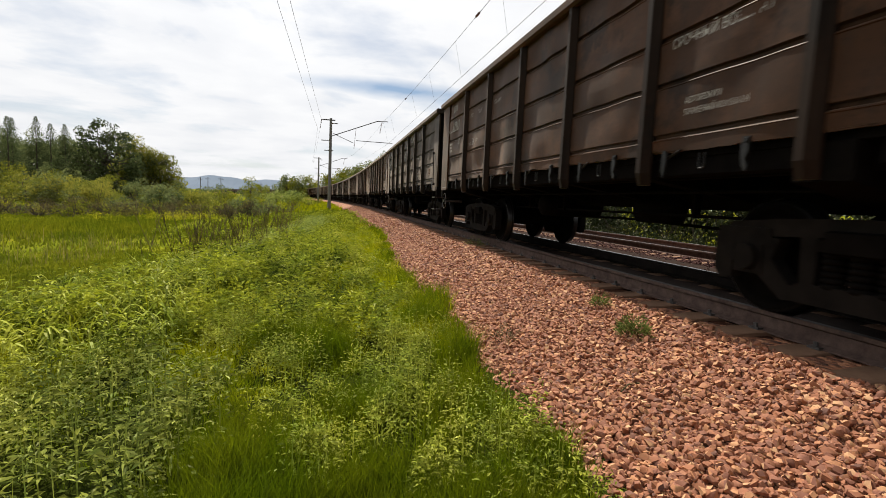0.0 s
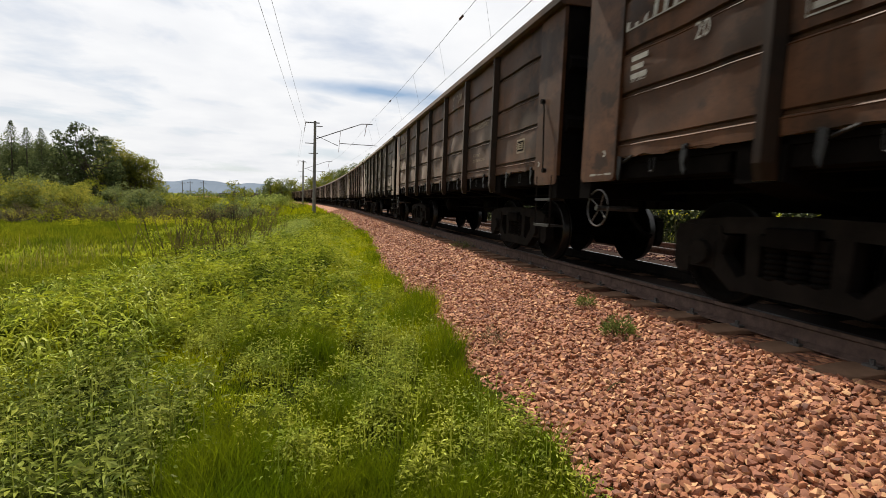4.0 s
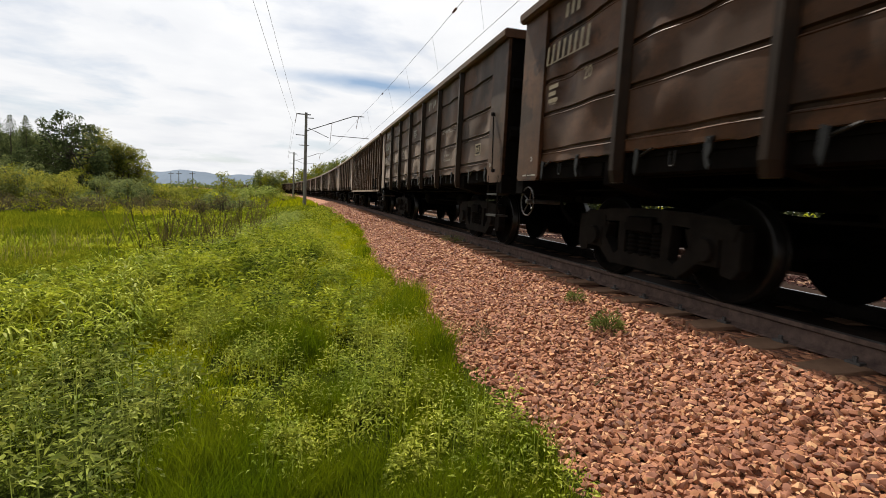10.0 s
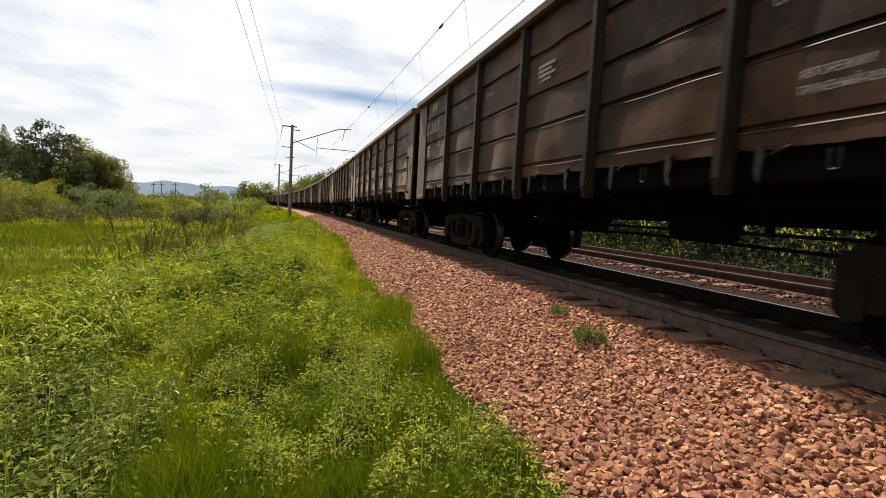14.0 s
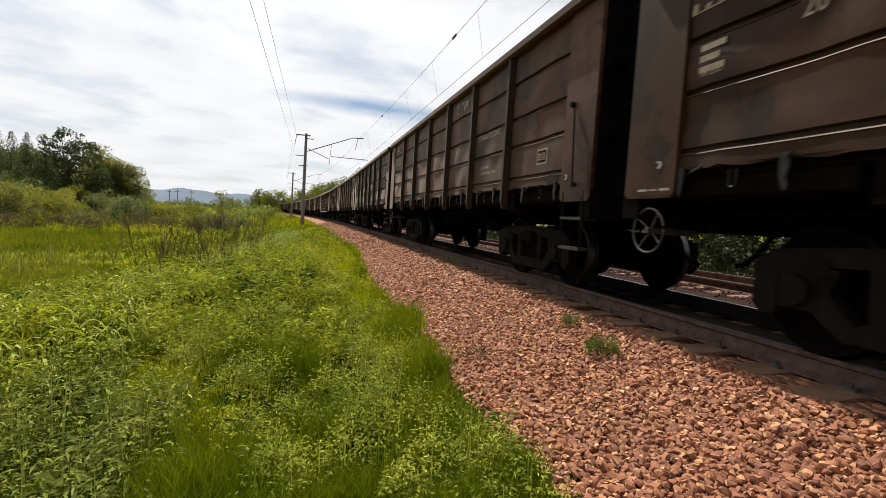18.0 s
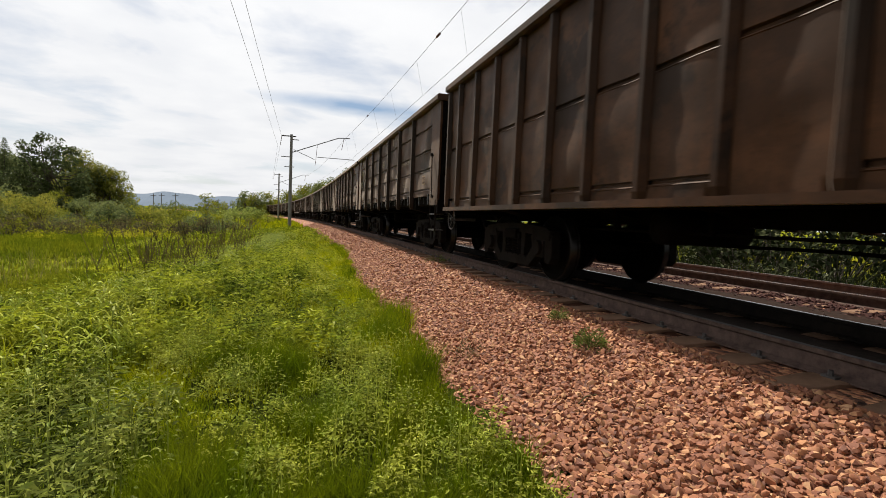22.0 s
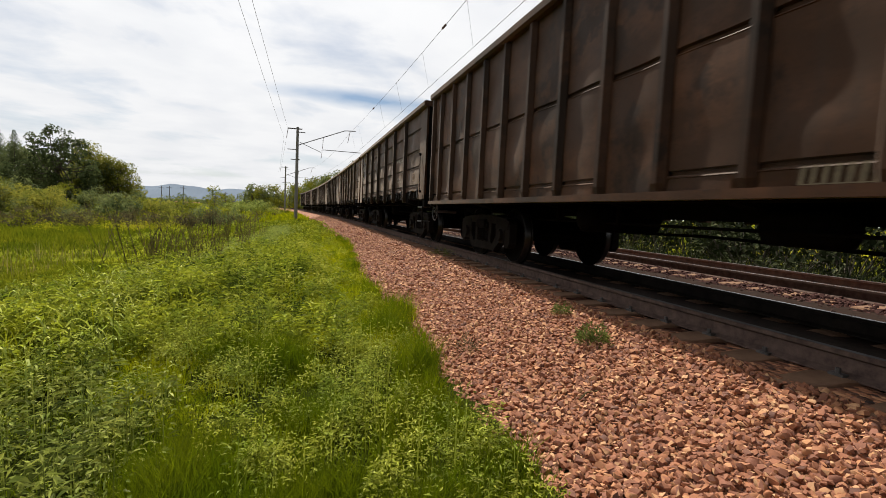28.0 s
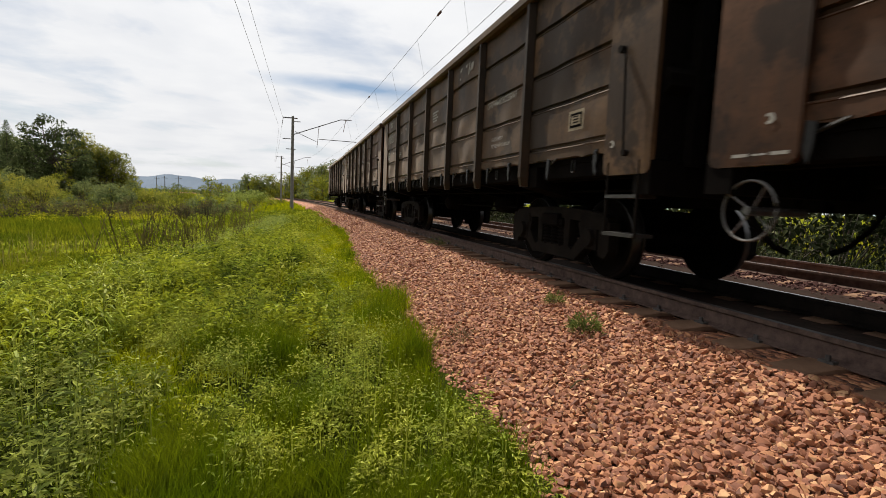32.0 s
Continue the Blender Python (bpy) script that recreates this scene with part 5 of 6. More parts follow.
def herbs(name, xy, height, leaf, count, mat, rng, label, spread=0.5, cat="plants", slim=0.30, droop=0.25):
    """Leafy plants: leaves set round upright stems, largest in the middle."""
    n = len(xy)
    h = height * rng.uniform(0.5, 1.3, n)
    base = np.stack([xy[:, 0], xy[:, 1], ground_z(xy[:, 0], xy[:, 1])], 1)
    k = np.repeat(np.arange(n), count)
    t = rng.uniform(0.15, 1.0, len(k))
    a = rng.uniform(0, 2 * np.pi, len(k))
    out = np.stack([np.cos(a), np.sin(a), rng.uniform(-0.1, 0.8, len(k))], 1)
    r = (spread * h[k] * rng.uniform(0.05, 0.6, len(k)) * (1.1 - 0.5 * t))
    c = base[k] + np.stack([np.cos(a) * r, np.sin(a) * r, t * h[k]], 1)
    v, f = leaf_quads(c, out, leaf * rng.uniform(0.6, 1.4, len(k)), leaf * slim * rng.uniform(0.7, 1.3, len(k)), rng, droop)
    stem_a = base + rng.normal(0, 0.01, base.shape) * np.array([1, 1, 0])
    tip = base + np.stack([rng.normal(0, 0.05, n) * h, rng.normal(0, 0.05, n) * h, h], 1)
    w = 0.004 + 0.003 * h
    sv = np.stack([stem_a - np.stack([w, 0 * w, 0 * w], 1), stem_a + np.stack([w, 0 * w, 0 * w], 1), tip, tip - np.stack([w * 0.3, 0 * w, 0 * w], 1)], 1).reshape(-1, 3)
    sf = np.arange(n * 4).reshape(n, 4) + len(v)
    ob = new(name, array_mesh(name, np.concatenate([v, sv]), np.concatenate([f, sf]), mat))
    return tagged(ob, label, cat, kind="stuff")


def arching(name, xy, height, leaf, count, mat, rng, label, cat="plants"):
    """Tall weeds: long narrow leaves that rise from an upright stem and bend over."""
    n = len(xy)
    h = height * rng.uniform(0.6, 1.25, n)
    base = np.stack([xy[:, 0], xy[:, 1], ground_z(xy[:, 0], xy[:, 1])], 1)
    k = np.repeat(np.arange(n), count)
    m = len(k)
    a, L = rng.uniform(0, 2 * np.pi, m), leaf * rng.uniform(0.6, 1.35, m)
    out, side = np.stack([np.cos(a), np.sin(a), 0 * a], 1), np.stack([-np.sin(a), np.cos(a), 0 * a], 1)
    c = base[k] + np.stack([0 * a, 0 * a, h[k] * rng.uniform(0.2, 1.0, m)], 1)
    rise, fall = rng.uniform(0.7, 1.3, m), rng.uniform(0.8, 1.7, m)
    rows = []
    for s, w in ((0.0, 0.5), (0.3, 1.0), (0.6, 0.85), (0.85, 0.45), (1.0, 0.04)):
        p = c + out * (L * s * 0.85)[:, None]
        p[:, 2] += L * (rise * s - fall * s * s)
        d = side * (0.042 * L * w)[:, None]
        rows += [p - d, p + d]
    v = np.stack(rows, 1).reshape(-1, 3)
    f = np.array([[2 * i, 2 * i + 1, 2 * i + 3, 2 * i + 2] for i in range(4)])[None] + (np.arange(m) * 10)[:, None, None]
    w = np.full(n, 0.006)
    z = 0 * w
    tip = base + np.stack([z, z, h], 1)
    sv = np.stack([base - np.stack([w, z, z], 1), base + np.stack([w, z, z], 1), tip + np.stack([w / 3, z, z], 1), tip - np.stack([w / 3, z, z], 1)], 1).reshape(-1, 3)
    sf = np.arange(n * 4).reshape(n, 4) + len(v)
    ob = new(name, array_mesh(name, np.concatenate([v, sv]), np.concatenate([f.reshape(-1, 4), sf]), mat))
    return tagged(ob, label, cat, kind="stuff")


def mounds(name, xy, height, radius, leaf, count, mat, rng, label, cat="plants"):
    """Low leafy mounds: leaves on and under a dome, darker gaps left between."""
    n = len(xy)
    h, r = height * rng.uniform(0.6, 1.3, n), radius * rng.uniform(0.6, 1.35, n)
    base = np.stack([xy[:, 0], xy[:, 1], ground_z(xy[:, 0], xy[:, 1])], 1)
    k = np.repeat(np.arange(n), count)
    a, q = rng.uniform(0, 2 * np.pi, len(k)), np.sqrt(rng.uniform(0, 1, len(k)))
    lump = 0.78 + 0.22 * np.sin(5 * a + k) * np.cos(7 * q + 2 * k)
    z = h[k] * np.sqrt(np.maximum(0.05, 1 - q ** 2)) * lump * rng.uniform(0.62, 1.05, len(k))
    c = base[k] + np.stack([r[k] * q * np.cos(a), r[k] * q * np.sin(a), z], 1)
    out = np.stack([np.cos(a) * q + rng.normal(0, 0.6, len(k)), np.sin(a) * q + rng.normal(0, 0.6, len(k)), rng.uniform(-0.1, 0.7, len(k))], 1)
    v, f = leaf_quads(c, out, leaf * rng.uniform(0.6, 1.4, len(k)), leaf * 0.30 * rng.uniform(0.7, 1.3, len(k)), rng)
    ob = new(name, array_mesh(name, v, f, mat))
    return tagged(ob, label, cat, kind="stuff")


def scatter(rng, n, x0, x1, y0, y1, edge=True):
    """Places on the grass side, kept off the ballast."""
    x, y = rng.uniform(x0, x1, n), rng.uniform(y0, y1, n)
    if edge:
        ok = aside(x, y) < rim_u(y) - 0.03 + rng.normal(0, 0.06, n)
        x, y = x[ok], y[ok]
    return np.stack([x, y], 1)


def clumped(xy, rng, scale, keep):
    """Thins places to clumps by a wavy field."""
    f = np.sin(xy[:, 0] * scale + 2 * np.sin(xy[:, 1] * scale * 0.7)) * np.sin(xy[:, 1] * scale * 1.1 + 1.5 * np.sin(xy[:, 0] * scale * 0.6)) + rng.normal(0, 0.35, len(xy))
    return xy[f > keep]


def verge(xy):
    """Keeps the weedy verge off the smooth meadow beside it."""
    edge = np.where(xy[:, 1] < 10.3, -3.3 - 0.34 * (10.3 - xy[:, 1]), -3.3 + 0.03 * (xy[:, 1] - 10.3))
    return xy[xy[:, 0] > edge + 0.15 * np.sin(xy[:, 1] * 2.1)]


HERB_SPOTS = ((0.46, 3.86, 0.36), (0.62, 3.2, 0.36), (0.94, 2.57, 0.26), (0.95, 2.2, 0.22), (-0.06, 2.55, 0.2), (-0.25, 4.2, 0.3), (0.75, 4.7, 0.32), (1.15, 2.0, 0.15),
              (-0.3, 3.15, 0.2), (-0.9, 5.4, 0.4), (-0.2, 5.2, 0.26), (-1.3, 6.2, 0.5), (-0.5, 6.6, 0.45), (0.5, 6.3, 0.3), (-1.9, 5.0, 0.35), (-2.9, 4.4, 0.5), (0.56, 2.3, 0.2), (0.42, 2.8, 0.2))
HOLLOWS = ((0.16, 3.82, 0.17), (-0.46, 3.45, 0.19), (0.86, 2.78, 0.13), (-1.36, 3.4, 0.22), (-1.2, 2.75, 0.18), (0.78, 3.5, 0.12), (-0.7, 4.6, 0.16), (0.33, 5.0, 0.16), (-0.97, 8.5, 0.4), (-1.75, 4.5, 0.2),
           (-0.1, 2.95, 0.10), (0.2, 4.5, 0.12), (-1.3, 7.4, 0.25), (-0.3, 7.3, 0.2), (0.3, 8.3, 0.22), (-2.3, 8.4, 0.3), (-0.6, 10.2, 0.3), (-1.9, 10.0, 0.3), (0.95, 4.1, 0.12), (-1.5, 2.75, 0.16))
MUG_SPOTS = ((-1.35, 3.3, 0.5), (-1.2, 2.55, 0.45), (-1.1, 3.9, 0.36), (-1.9, 4.1, 0.45), (-0.8, 2.95, 0.22), (-2.3, 3.3, 0.5), (-1.9, 2.5, 0.4))
SOFT_SPOTS = ((-0.49, 2.8, 0.26), (0.16, 2.2, 0.28), (0.75, 2.75, 0.14), (1.05, 3.1, 0.26), (1.08, 5.6, 0.2), (0.7, 1.9, 0.35), (-0.3, 1.9, 0.35), (1.2, 4.0, 0.2), (0.2, 3.3, 0.2),
              (-0.5, 5.0, 0.2), (0.0, 4.55, 0.2), (1.25, 2.5, 0.16))


def inside(xy, spots, grow=1.0):
    """Which places lie in one of the (x, y, radius) patches; the patches have wavy edges."""
    hit = np.zeros(len(xy), bool)
    for x, y, r in spots:
        dx, dy = xy[:, 0] - x, (xy[:, 1] - y) * 0.85
        a = np.arctan2(dy, dx)
        hit |= np.hypot(dx, dy) < r * grow * (1 + 0.25 * np.sin(3 * a + 7 * x) + 0.15 * np.sin(5 * a + 5 * y))
    return hit


def thinned(xy, rng):
    """Grass leaves the hollows bare and grows thin under the herbs."""
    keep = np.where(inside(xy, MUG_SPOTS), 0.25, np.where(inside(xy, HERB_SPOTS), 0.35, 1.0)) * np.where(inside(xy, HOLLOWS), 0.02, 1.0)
    return xy[rng.uniform(0, 1, len(xy)) < keep]


def fill(rng, spots, per_m2):
    """Places spread over the patches."""
    out = []
    for x, y, r in spots:
        n = max(2, int(per_m2 * math.pi * r * r))
        a, q = rng.uniform(0, 2 * math.pi, n), r * np.sqrt(rng.uniform(0, 1, n))
        out.append(np.stack([x + q * np.cos(a), y + q * np.sin(a) / 0.85], 1))
    xy = np.concatenate(out)
    return xy[(aside(xy[:, 0], xy[:, 1]) < rim_u(xy[:, 1]) - 0.08) & ~inside(xy, HOLLOWS, 0.85)]


def shaded(xy, rng):
    """Herbs of the verge stand in clumps with hollows left between them."""
    f = np.sin(xy[:, 0] * 3.3 + 1.6 * np.sin(xy[:, 1] * 1.9)) * np.sin(xy[:, 1] * 2.4 + 1.3 * np.sin(xy[:, 0] * 2.1))
    return xy[(f > -0.22) & ~inside(xy, HOLLOWS, 1.1)]


def build_growth():
    rng = np.random.default_rng(21)
    near = thinned(clumped(scatter(rng, 70000, -5.5, 1.7, 0.9, 7.5), rng, 3.1, -0.3), rng)
    # deep green up to about 4.6 m, a brighter green material beyond
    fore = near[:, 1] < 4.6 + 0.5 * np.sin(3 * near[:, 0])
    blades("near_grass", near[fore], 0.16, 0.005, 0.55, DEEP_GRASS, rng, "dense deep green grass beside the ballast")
    blades("bright_grass", near[~fore], 0.18, 0.007, 0.55, GRASS, rng, "dense brighter green grass beside the ballast")
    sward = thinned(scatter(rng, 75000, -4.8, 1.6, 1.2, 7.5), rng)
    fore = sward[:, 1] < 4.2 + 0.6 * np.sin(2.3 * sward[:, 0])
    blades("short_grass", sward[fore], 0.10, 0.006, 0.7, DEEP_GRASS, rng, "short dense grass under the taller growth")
    blades("bright_short_grass", sward[~fore], 0.10, 0.007, 0.7, MID_GRASS, rng, "short dense brighter green grass along the verge")
    behind = scatter(rng, 16000, -6.0, 1.7, -7, 1.0)
    blades("grass", behind, 0.20, 0.016, 0.6, GRASS, rng, "dense fresh green grass beside the line")
    m = scatter(rng, 60, -5.0, 1.3, -6, 0.8)
    mounds("herbs", m, 0.34, 0.27, 0.06, 120, HERB, rng, "mounds of leafy herbs in the grass beside the line")
    xy = fill(rng, SOFT_SPOTS, 12000)
    xy = xy + rng.normal(0, 0.10, xy.shape)
    xy = xy[aside(xy[:, 0], xy[:, 1]) < rim_u(xy[:, 1]) - 0.06]
    blades("grass_tufts", xy, 0.31, 0.0045, 0.42, SOFT_GRASS, rng, "soft fine deep green grass tufts among the herbs")
    m = fill(rng, HERB_SPOTS, 19)
    mounds("near_herbs", m, 0.40, 0.15, 0.037, 210, HERB, rng, "clumps of narrow-leaved pale green herbs among the grass")
    xy = fill(rng, HERB_SPOTS, 60)
    herbs("slender_herbs", xy, 0.36, 0.036, 28, HERB, rng, "upright leafy herbs among the grass", 0.6)
    m = scatter(rng, 150, -3.6, 1.25, 1.3, 7.5)
    m = m[~inside(m, HOLLOWS)]
    mounds("small_herbs", m, 0.28, 0.13, 0.033, 140, HERB, rng, "small leafy herbs scattered in the grass")
    xy = fill(rng, MUG_SPOTS, 46)
    herbs("mugwort", xy, 0.46, 0.060, 33, MUGWORT, rng, "bushy grey-green weeds with narrow leaves", 0.7)
    mid = verge(thinned(clumped(scatter(rng, 64000, -9, 2.2, 7.5, 20), rng, 1.7, -0.6), rng))
    blades("grass", mid, 0.18, 0.011, 0.5, MID_GRASS, rng, "green grass along the line")
    far = scatter(rng, 42000, -16, 2.5, 20, 50)
    blades("far_grass", far, 0.26, 0.035, 0.45, MEADOW, rng, "green grass along the line farther off")
    last = scatter(rng, 26000, -30, 1.0, 50, 125)
    last = last[aside(last[:, 0], last[:, 1]) < -3.0]
    blades("distant_grass", last, 0.40, 0.09, 0.45, GRASS, rng, "green grass beside the line towards the bend")
    rim = thinned(scatter(rng, 36000, -0.9, 2.2, 5.2, 26), rng)
    blades("sunny_grass", rim, 0.19, 0.011, 0.6, MID_GRASS, rng, "bright yellow-green grass along the ballast")
    field = scatter(rng, 44000, -18, -3.6, 8.0, 16)
    blades("meadow", field, 0.11, 0.018, 0.7, MEADOW, rng, "short sunlit meadow grass beside the verge", "meadow")
    field = scatter(rng, 50000, -34, -3.6, 16, 48)
    blades("meadow", field, 0.14, 0.045, 0.5, MEADOW, rng, "sunlit yellow-green meadow grass", "meadow")
    reeds = clumped(scatter(rng, 1800, -14, -5.6, 12, 20), rng, 0.9, 0.15)
    blades("withered_grass", reeds, 0.46, 0.011, 0.3, STRAW, rng, "brownish withered grass standing in the meadow", "meadow")
    tall = clumped(scatter(rng, 5200, -26, -6.2, 21, 34), rng, 0.8, 0.0)
    blades("tall_meadow_grass", tall, 0.52, 0.020, 0.25, MEADOW, rng, "taller pale meadow grass in clumps", "meadow")
    m = shaded(verge(scatter(rng, 300, -7.5, 0.1, 7.0, 20)), rng)
    mounds("herbs", m, 0.60, 0.30, 0.12, 130, VERGE_HERB, rng, "mounds of leafy green herbs among the grass")
    m = scatter(rng, 150, -7, 1.8, 19, 45)
    mounds("far_herbs", m, 0.42, 0.5, 0.15, 110, VERGE_HERB, rng, "mounds of green herbs farther along the line")
    y = rng.uniform(9.5, 30, 1300)
    pale = np.stack([-2.35 + 0.09 * (y - 11) + rng.normal(0, 0.42, len(y)), y], 1)
    herbs("pale_herbs", clumped(pale, rng, 1.4, -0.5), 0.40, 0.10, 18, SILVER, rng, "pale broad-leaved herbs along the row of dead stalks", 0.9)
    y = 31 + 3.0 * rng.uniform(0, 1, 420)
    gold = clumped(np.stack([rng.uniform(-14, -6.5, len(y)), y], 1), rng, 0.8, -0.1)
    herbs("yellow_flowers", gold, 0.62, 0.10, 9, FLOWER, rng, "yellow flower heads in a strip across the meadow", 0.5, "flowers")
    reeds = verge(clumped(scatter(rng, 1500, -5.6, -1.5, 4.6, 9.5), rng, 1.2, -0.1))
    blades("tall_grass", reeds, 0.48, 0.016, 0.8, PALE_HERB, rng, "tall grass with broad drooping blades")
    reeds = verge(clumped(scatter(rng, 1600, -5.6, -1.8, 4.8, 12), rng, 1.2, -0.1))
    blades("tall_grass", reeds, 0.50, 0.011, 0.4, GRASS, rng, "tall green grass with narrow blades")
    y = rng.uniform(6.5, 24, 110)
    m = np.stack([TRACK_X + rim_u(y) - rng.uniform(0.15, 2.0, len(y)), y], 1)
    mounds("strip_herbs", m, 0.30, 0.22, 0.075, 110, VERGE_HERB, rng, "low leafy herbs in the grass strip along the ballast")
    # broad-leaved tall weeds with arching leaves, and a mixed leafy verge behind them
    xy = clumped(scatter(rng, 95, -4.0, -1.7, 4.6, 7.6), rng, 1.5, -0.3)
    arching("tall_weeds", xy, 0.50, 0.24, 11, HERB, rng, "tall weeds with long arching pale green leaves")
    xy = verge(clumped(scatter(rng, 420, -5.4, -1.6, 6.0, 11.0), rng, 1.5, 0.2))
    arching("tall_weeds", xy, 0.48, 0.20, 10, HERB, rng, "tall weeds with arching leaves farther along the verge")
    xy = shaded(verge(clumped(scatter(rng, 2400, -6.5, 0.0, 6.0, 17), rng, 1.3, -0.1)), rng)
    herbs("leafy_verge", xy, 0.54, 0.112, 17, VERGE_HERB, rng, "leafy herbs of the verge with bright upper leaves", 0.8)
    m = shaded(verge(scatter(rng, 270, -3.6, 0.5, 4.6, 12)), rng)
    mounds("verge_mounds", m, 0.58, 0.22, 0.082, 140, VERGE_HERB, rng, "mounds of bright leafy weeds along the verge")
    m = verge(scatter(rng, 95, -4.4, 0.2, 5.5, 15))
    mounds("dark_weeds", m, 0.46, 0.24, 0.06, 300, GAP_SHADE_HERB, rng, "dark green weeds standing in for shaded gaps between the herbs")
    xy = verge(clumped(scatter(rng, 1000, -6.0, 0.8, 7.0, 18), rng, 1.9, 0.1))
    herbs("pale_verge_herbs", xy, 0.46, 0.085, 22, PALE_HERB, rng, "pale leafy herbs in clumps along the verge", 0.8)
    xy = verge(clumped(scatter(rng, 1100, -5.5, 0.2, 5.0, 16), rng, 1.6, 0.0))
    blades("seeding_grass", xy, 0.60, 0.007, 0.3, MID_GRASS, rng, "tall thin grass stems standing above the verge")
    # tall soft tufts leaning over the ballast's rim, and darker tufts among the herbs
    s = rng.uniform(1.0, 22, 15000)
    rimx = TRACK_X + rim_u(s) - 0.06 - np.abs(rng.normal(0, 0.16, len(s)))
    xy = clumped(np.stack([rimx, s], 1), rng, 2.6, -0.1)
    blades("rim_tufts", xy, 0.27, 0.006, 0.38, DEEP_GRASS, rng, "soft deep green grass tufts along the rim of the ballast")
    low = scatter(rng, 900, 1.1, 1.75, 1.5, 16, False)
    low = low[np.abs(aside(low[:, 0], low[:, 1]) - rim_u(low[:, 1])) < 0.14]
    blades("rim_grass", low, 0.16, 0.007, 0.7, DRY, rng, "dry grass stems at the rim of the ballast")
    # beyond the second track
    n = 26000
    s, u = rng.uniform(-6, 60, n), 6.9 + 24 * rng.uniform(0, 1, n) ** 1.8
    xy = np.array([on_line(a, b)[:2] for a, b in zip(s, u)])
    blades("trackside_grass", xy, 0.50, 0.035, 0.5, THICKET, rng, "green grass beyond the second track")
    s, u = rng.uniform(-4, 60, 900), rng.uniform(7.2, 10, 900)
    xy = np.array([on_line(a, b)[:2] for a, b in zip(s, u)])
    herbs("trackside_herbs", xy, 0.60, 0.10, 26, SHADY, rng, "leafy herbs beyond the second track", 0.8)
    s, u = rng.uniform(-2, 40, 220), rng.uniform(7.4, 9.5, 220)
    xy = np.array([on_line(a, b)[:2] for a, b in zip(s, u)])
    herbs("white_flowers", xy, 0.62, 0.05, 10, WHITE, rng, "small white flower heads beyond the second track", 0.3, "flowers")


def stalk(rng):
    """A dead upright stalk with a few side twigs."""
    bm = bmesh.new()
    h = rng.uniform(0.7, 1.5)
    lean = Vector((rng.gauss(0, 0.2), rng.gauss(0, 0.2), 1))
    path_tube(bm, [(0, 0, 0), lean * h * 0.5 + Vector((rng.uniform(-0.03, 0.03), rng.uniform(-0.03, 0.03), 0)), lean * h], 0.0062, 5)
    for _ in range(5):
        t = rng.uniform(0.3, 0.97)
        d = Vector((rng.uniform(-1, 1), rng.uniform(-1, 1), rng.uniform(0.8, 1.8))).normalized()
        tube(bm, lean * h * t, lean * h * t + d * rng.uniform(0.08, 0.3), 0.0045, 0.003, 4)
    return finish("dry_stalk", bm, DRY)


def build_stalks():
    rng = random.Random(8)
    kinds = [stalk(rng) for _ in range(10)]
    for i in range(190):
        y = 11.6 + 11.0 * rng.random() ** 1.5
        x = -2.75 + 0.115 * (y - 12.5) + rng.gauss(0, 0.4)
        ob = new("dry_stalk", kinds[i % 10])
        k = rng.uniform(0.6, 1.1)
        ob.matrix_basis = Matrix.LocRotScale((x, y, float(ground_z(x, y)) - 0.03), Euler((0, 0, rng.uniform(0, 6))), (k, k, k))
        tagged(ob, "dead brown weed stalk standing in the grass", "stalk", "dry stalks")


def leaf_cloud(rng, blobs, per_m2, leaf):
    """Leaves spread on and in a set of (centre, radius) clumps, facing outwards with gaps between."""
    vs, fs, n0 = [], [], 0
    for c, r in blobs:
        n = max(12, int(per_m2 * 4 * math.pi * r * r))
        d = rng.normal(size=(n, 3))
        d /= np.linalg.norm(d, axis=1, keepdims=True)
        rad = r * rng.uniform(0.45, 1.12, n) ** 0.6
        p = np.array(c) + d * rad[:, None] * np.array([1, 1, 0.82])
        out = d + rng.normal(0, 0.7, (n, 3))
        v, f = leaf_quads(p, out, leaf * rng.uniform(0.6, 1.4, n), leaf * 0.75 * rng.uniform(0.6, 1.3, n), rng)
        vs.append(v); fs.append(f + n0); n0 += len(v)
    return np.concatenate(vs), np.concatenate(fs)


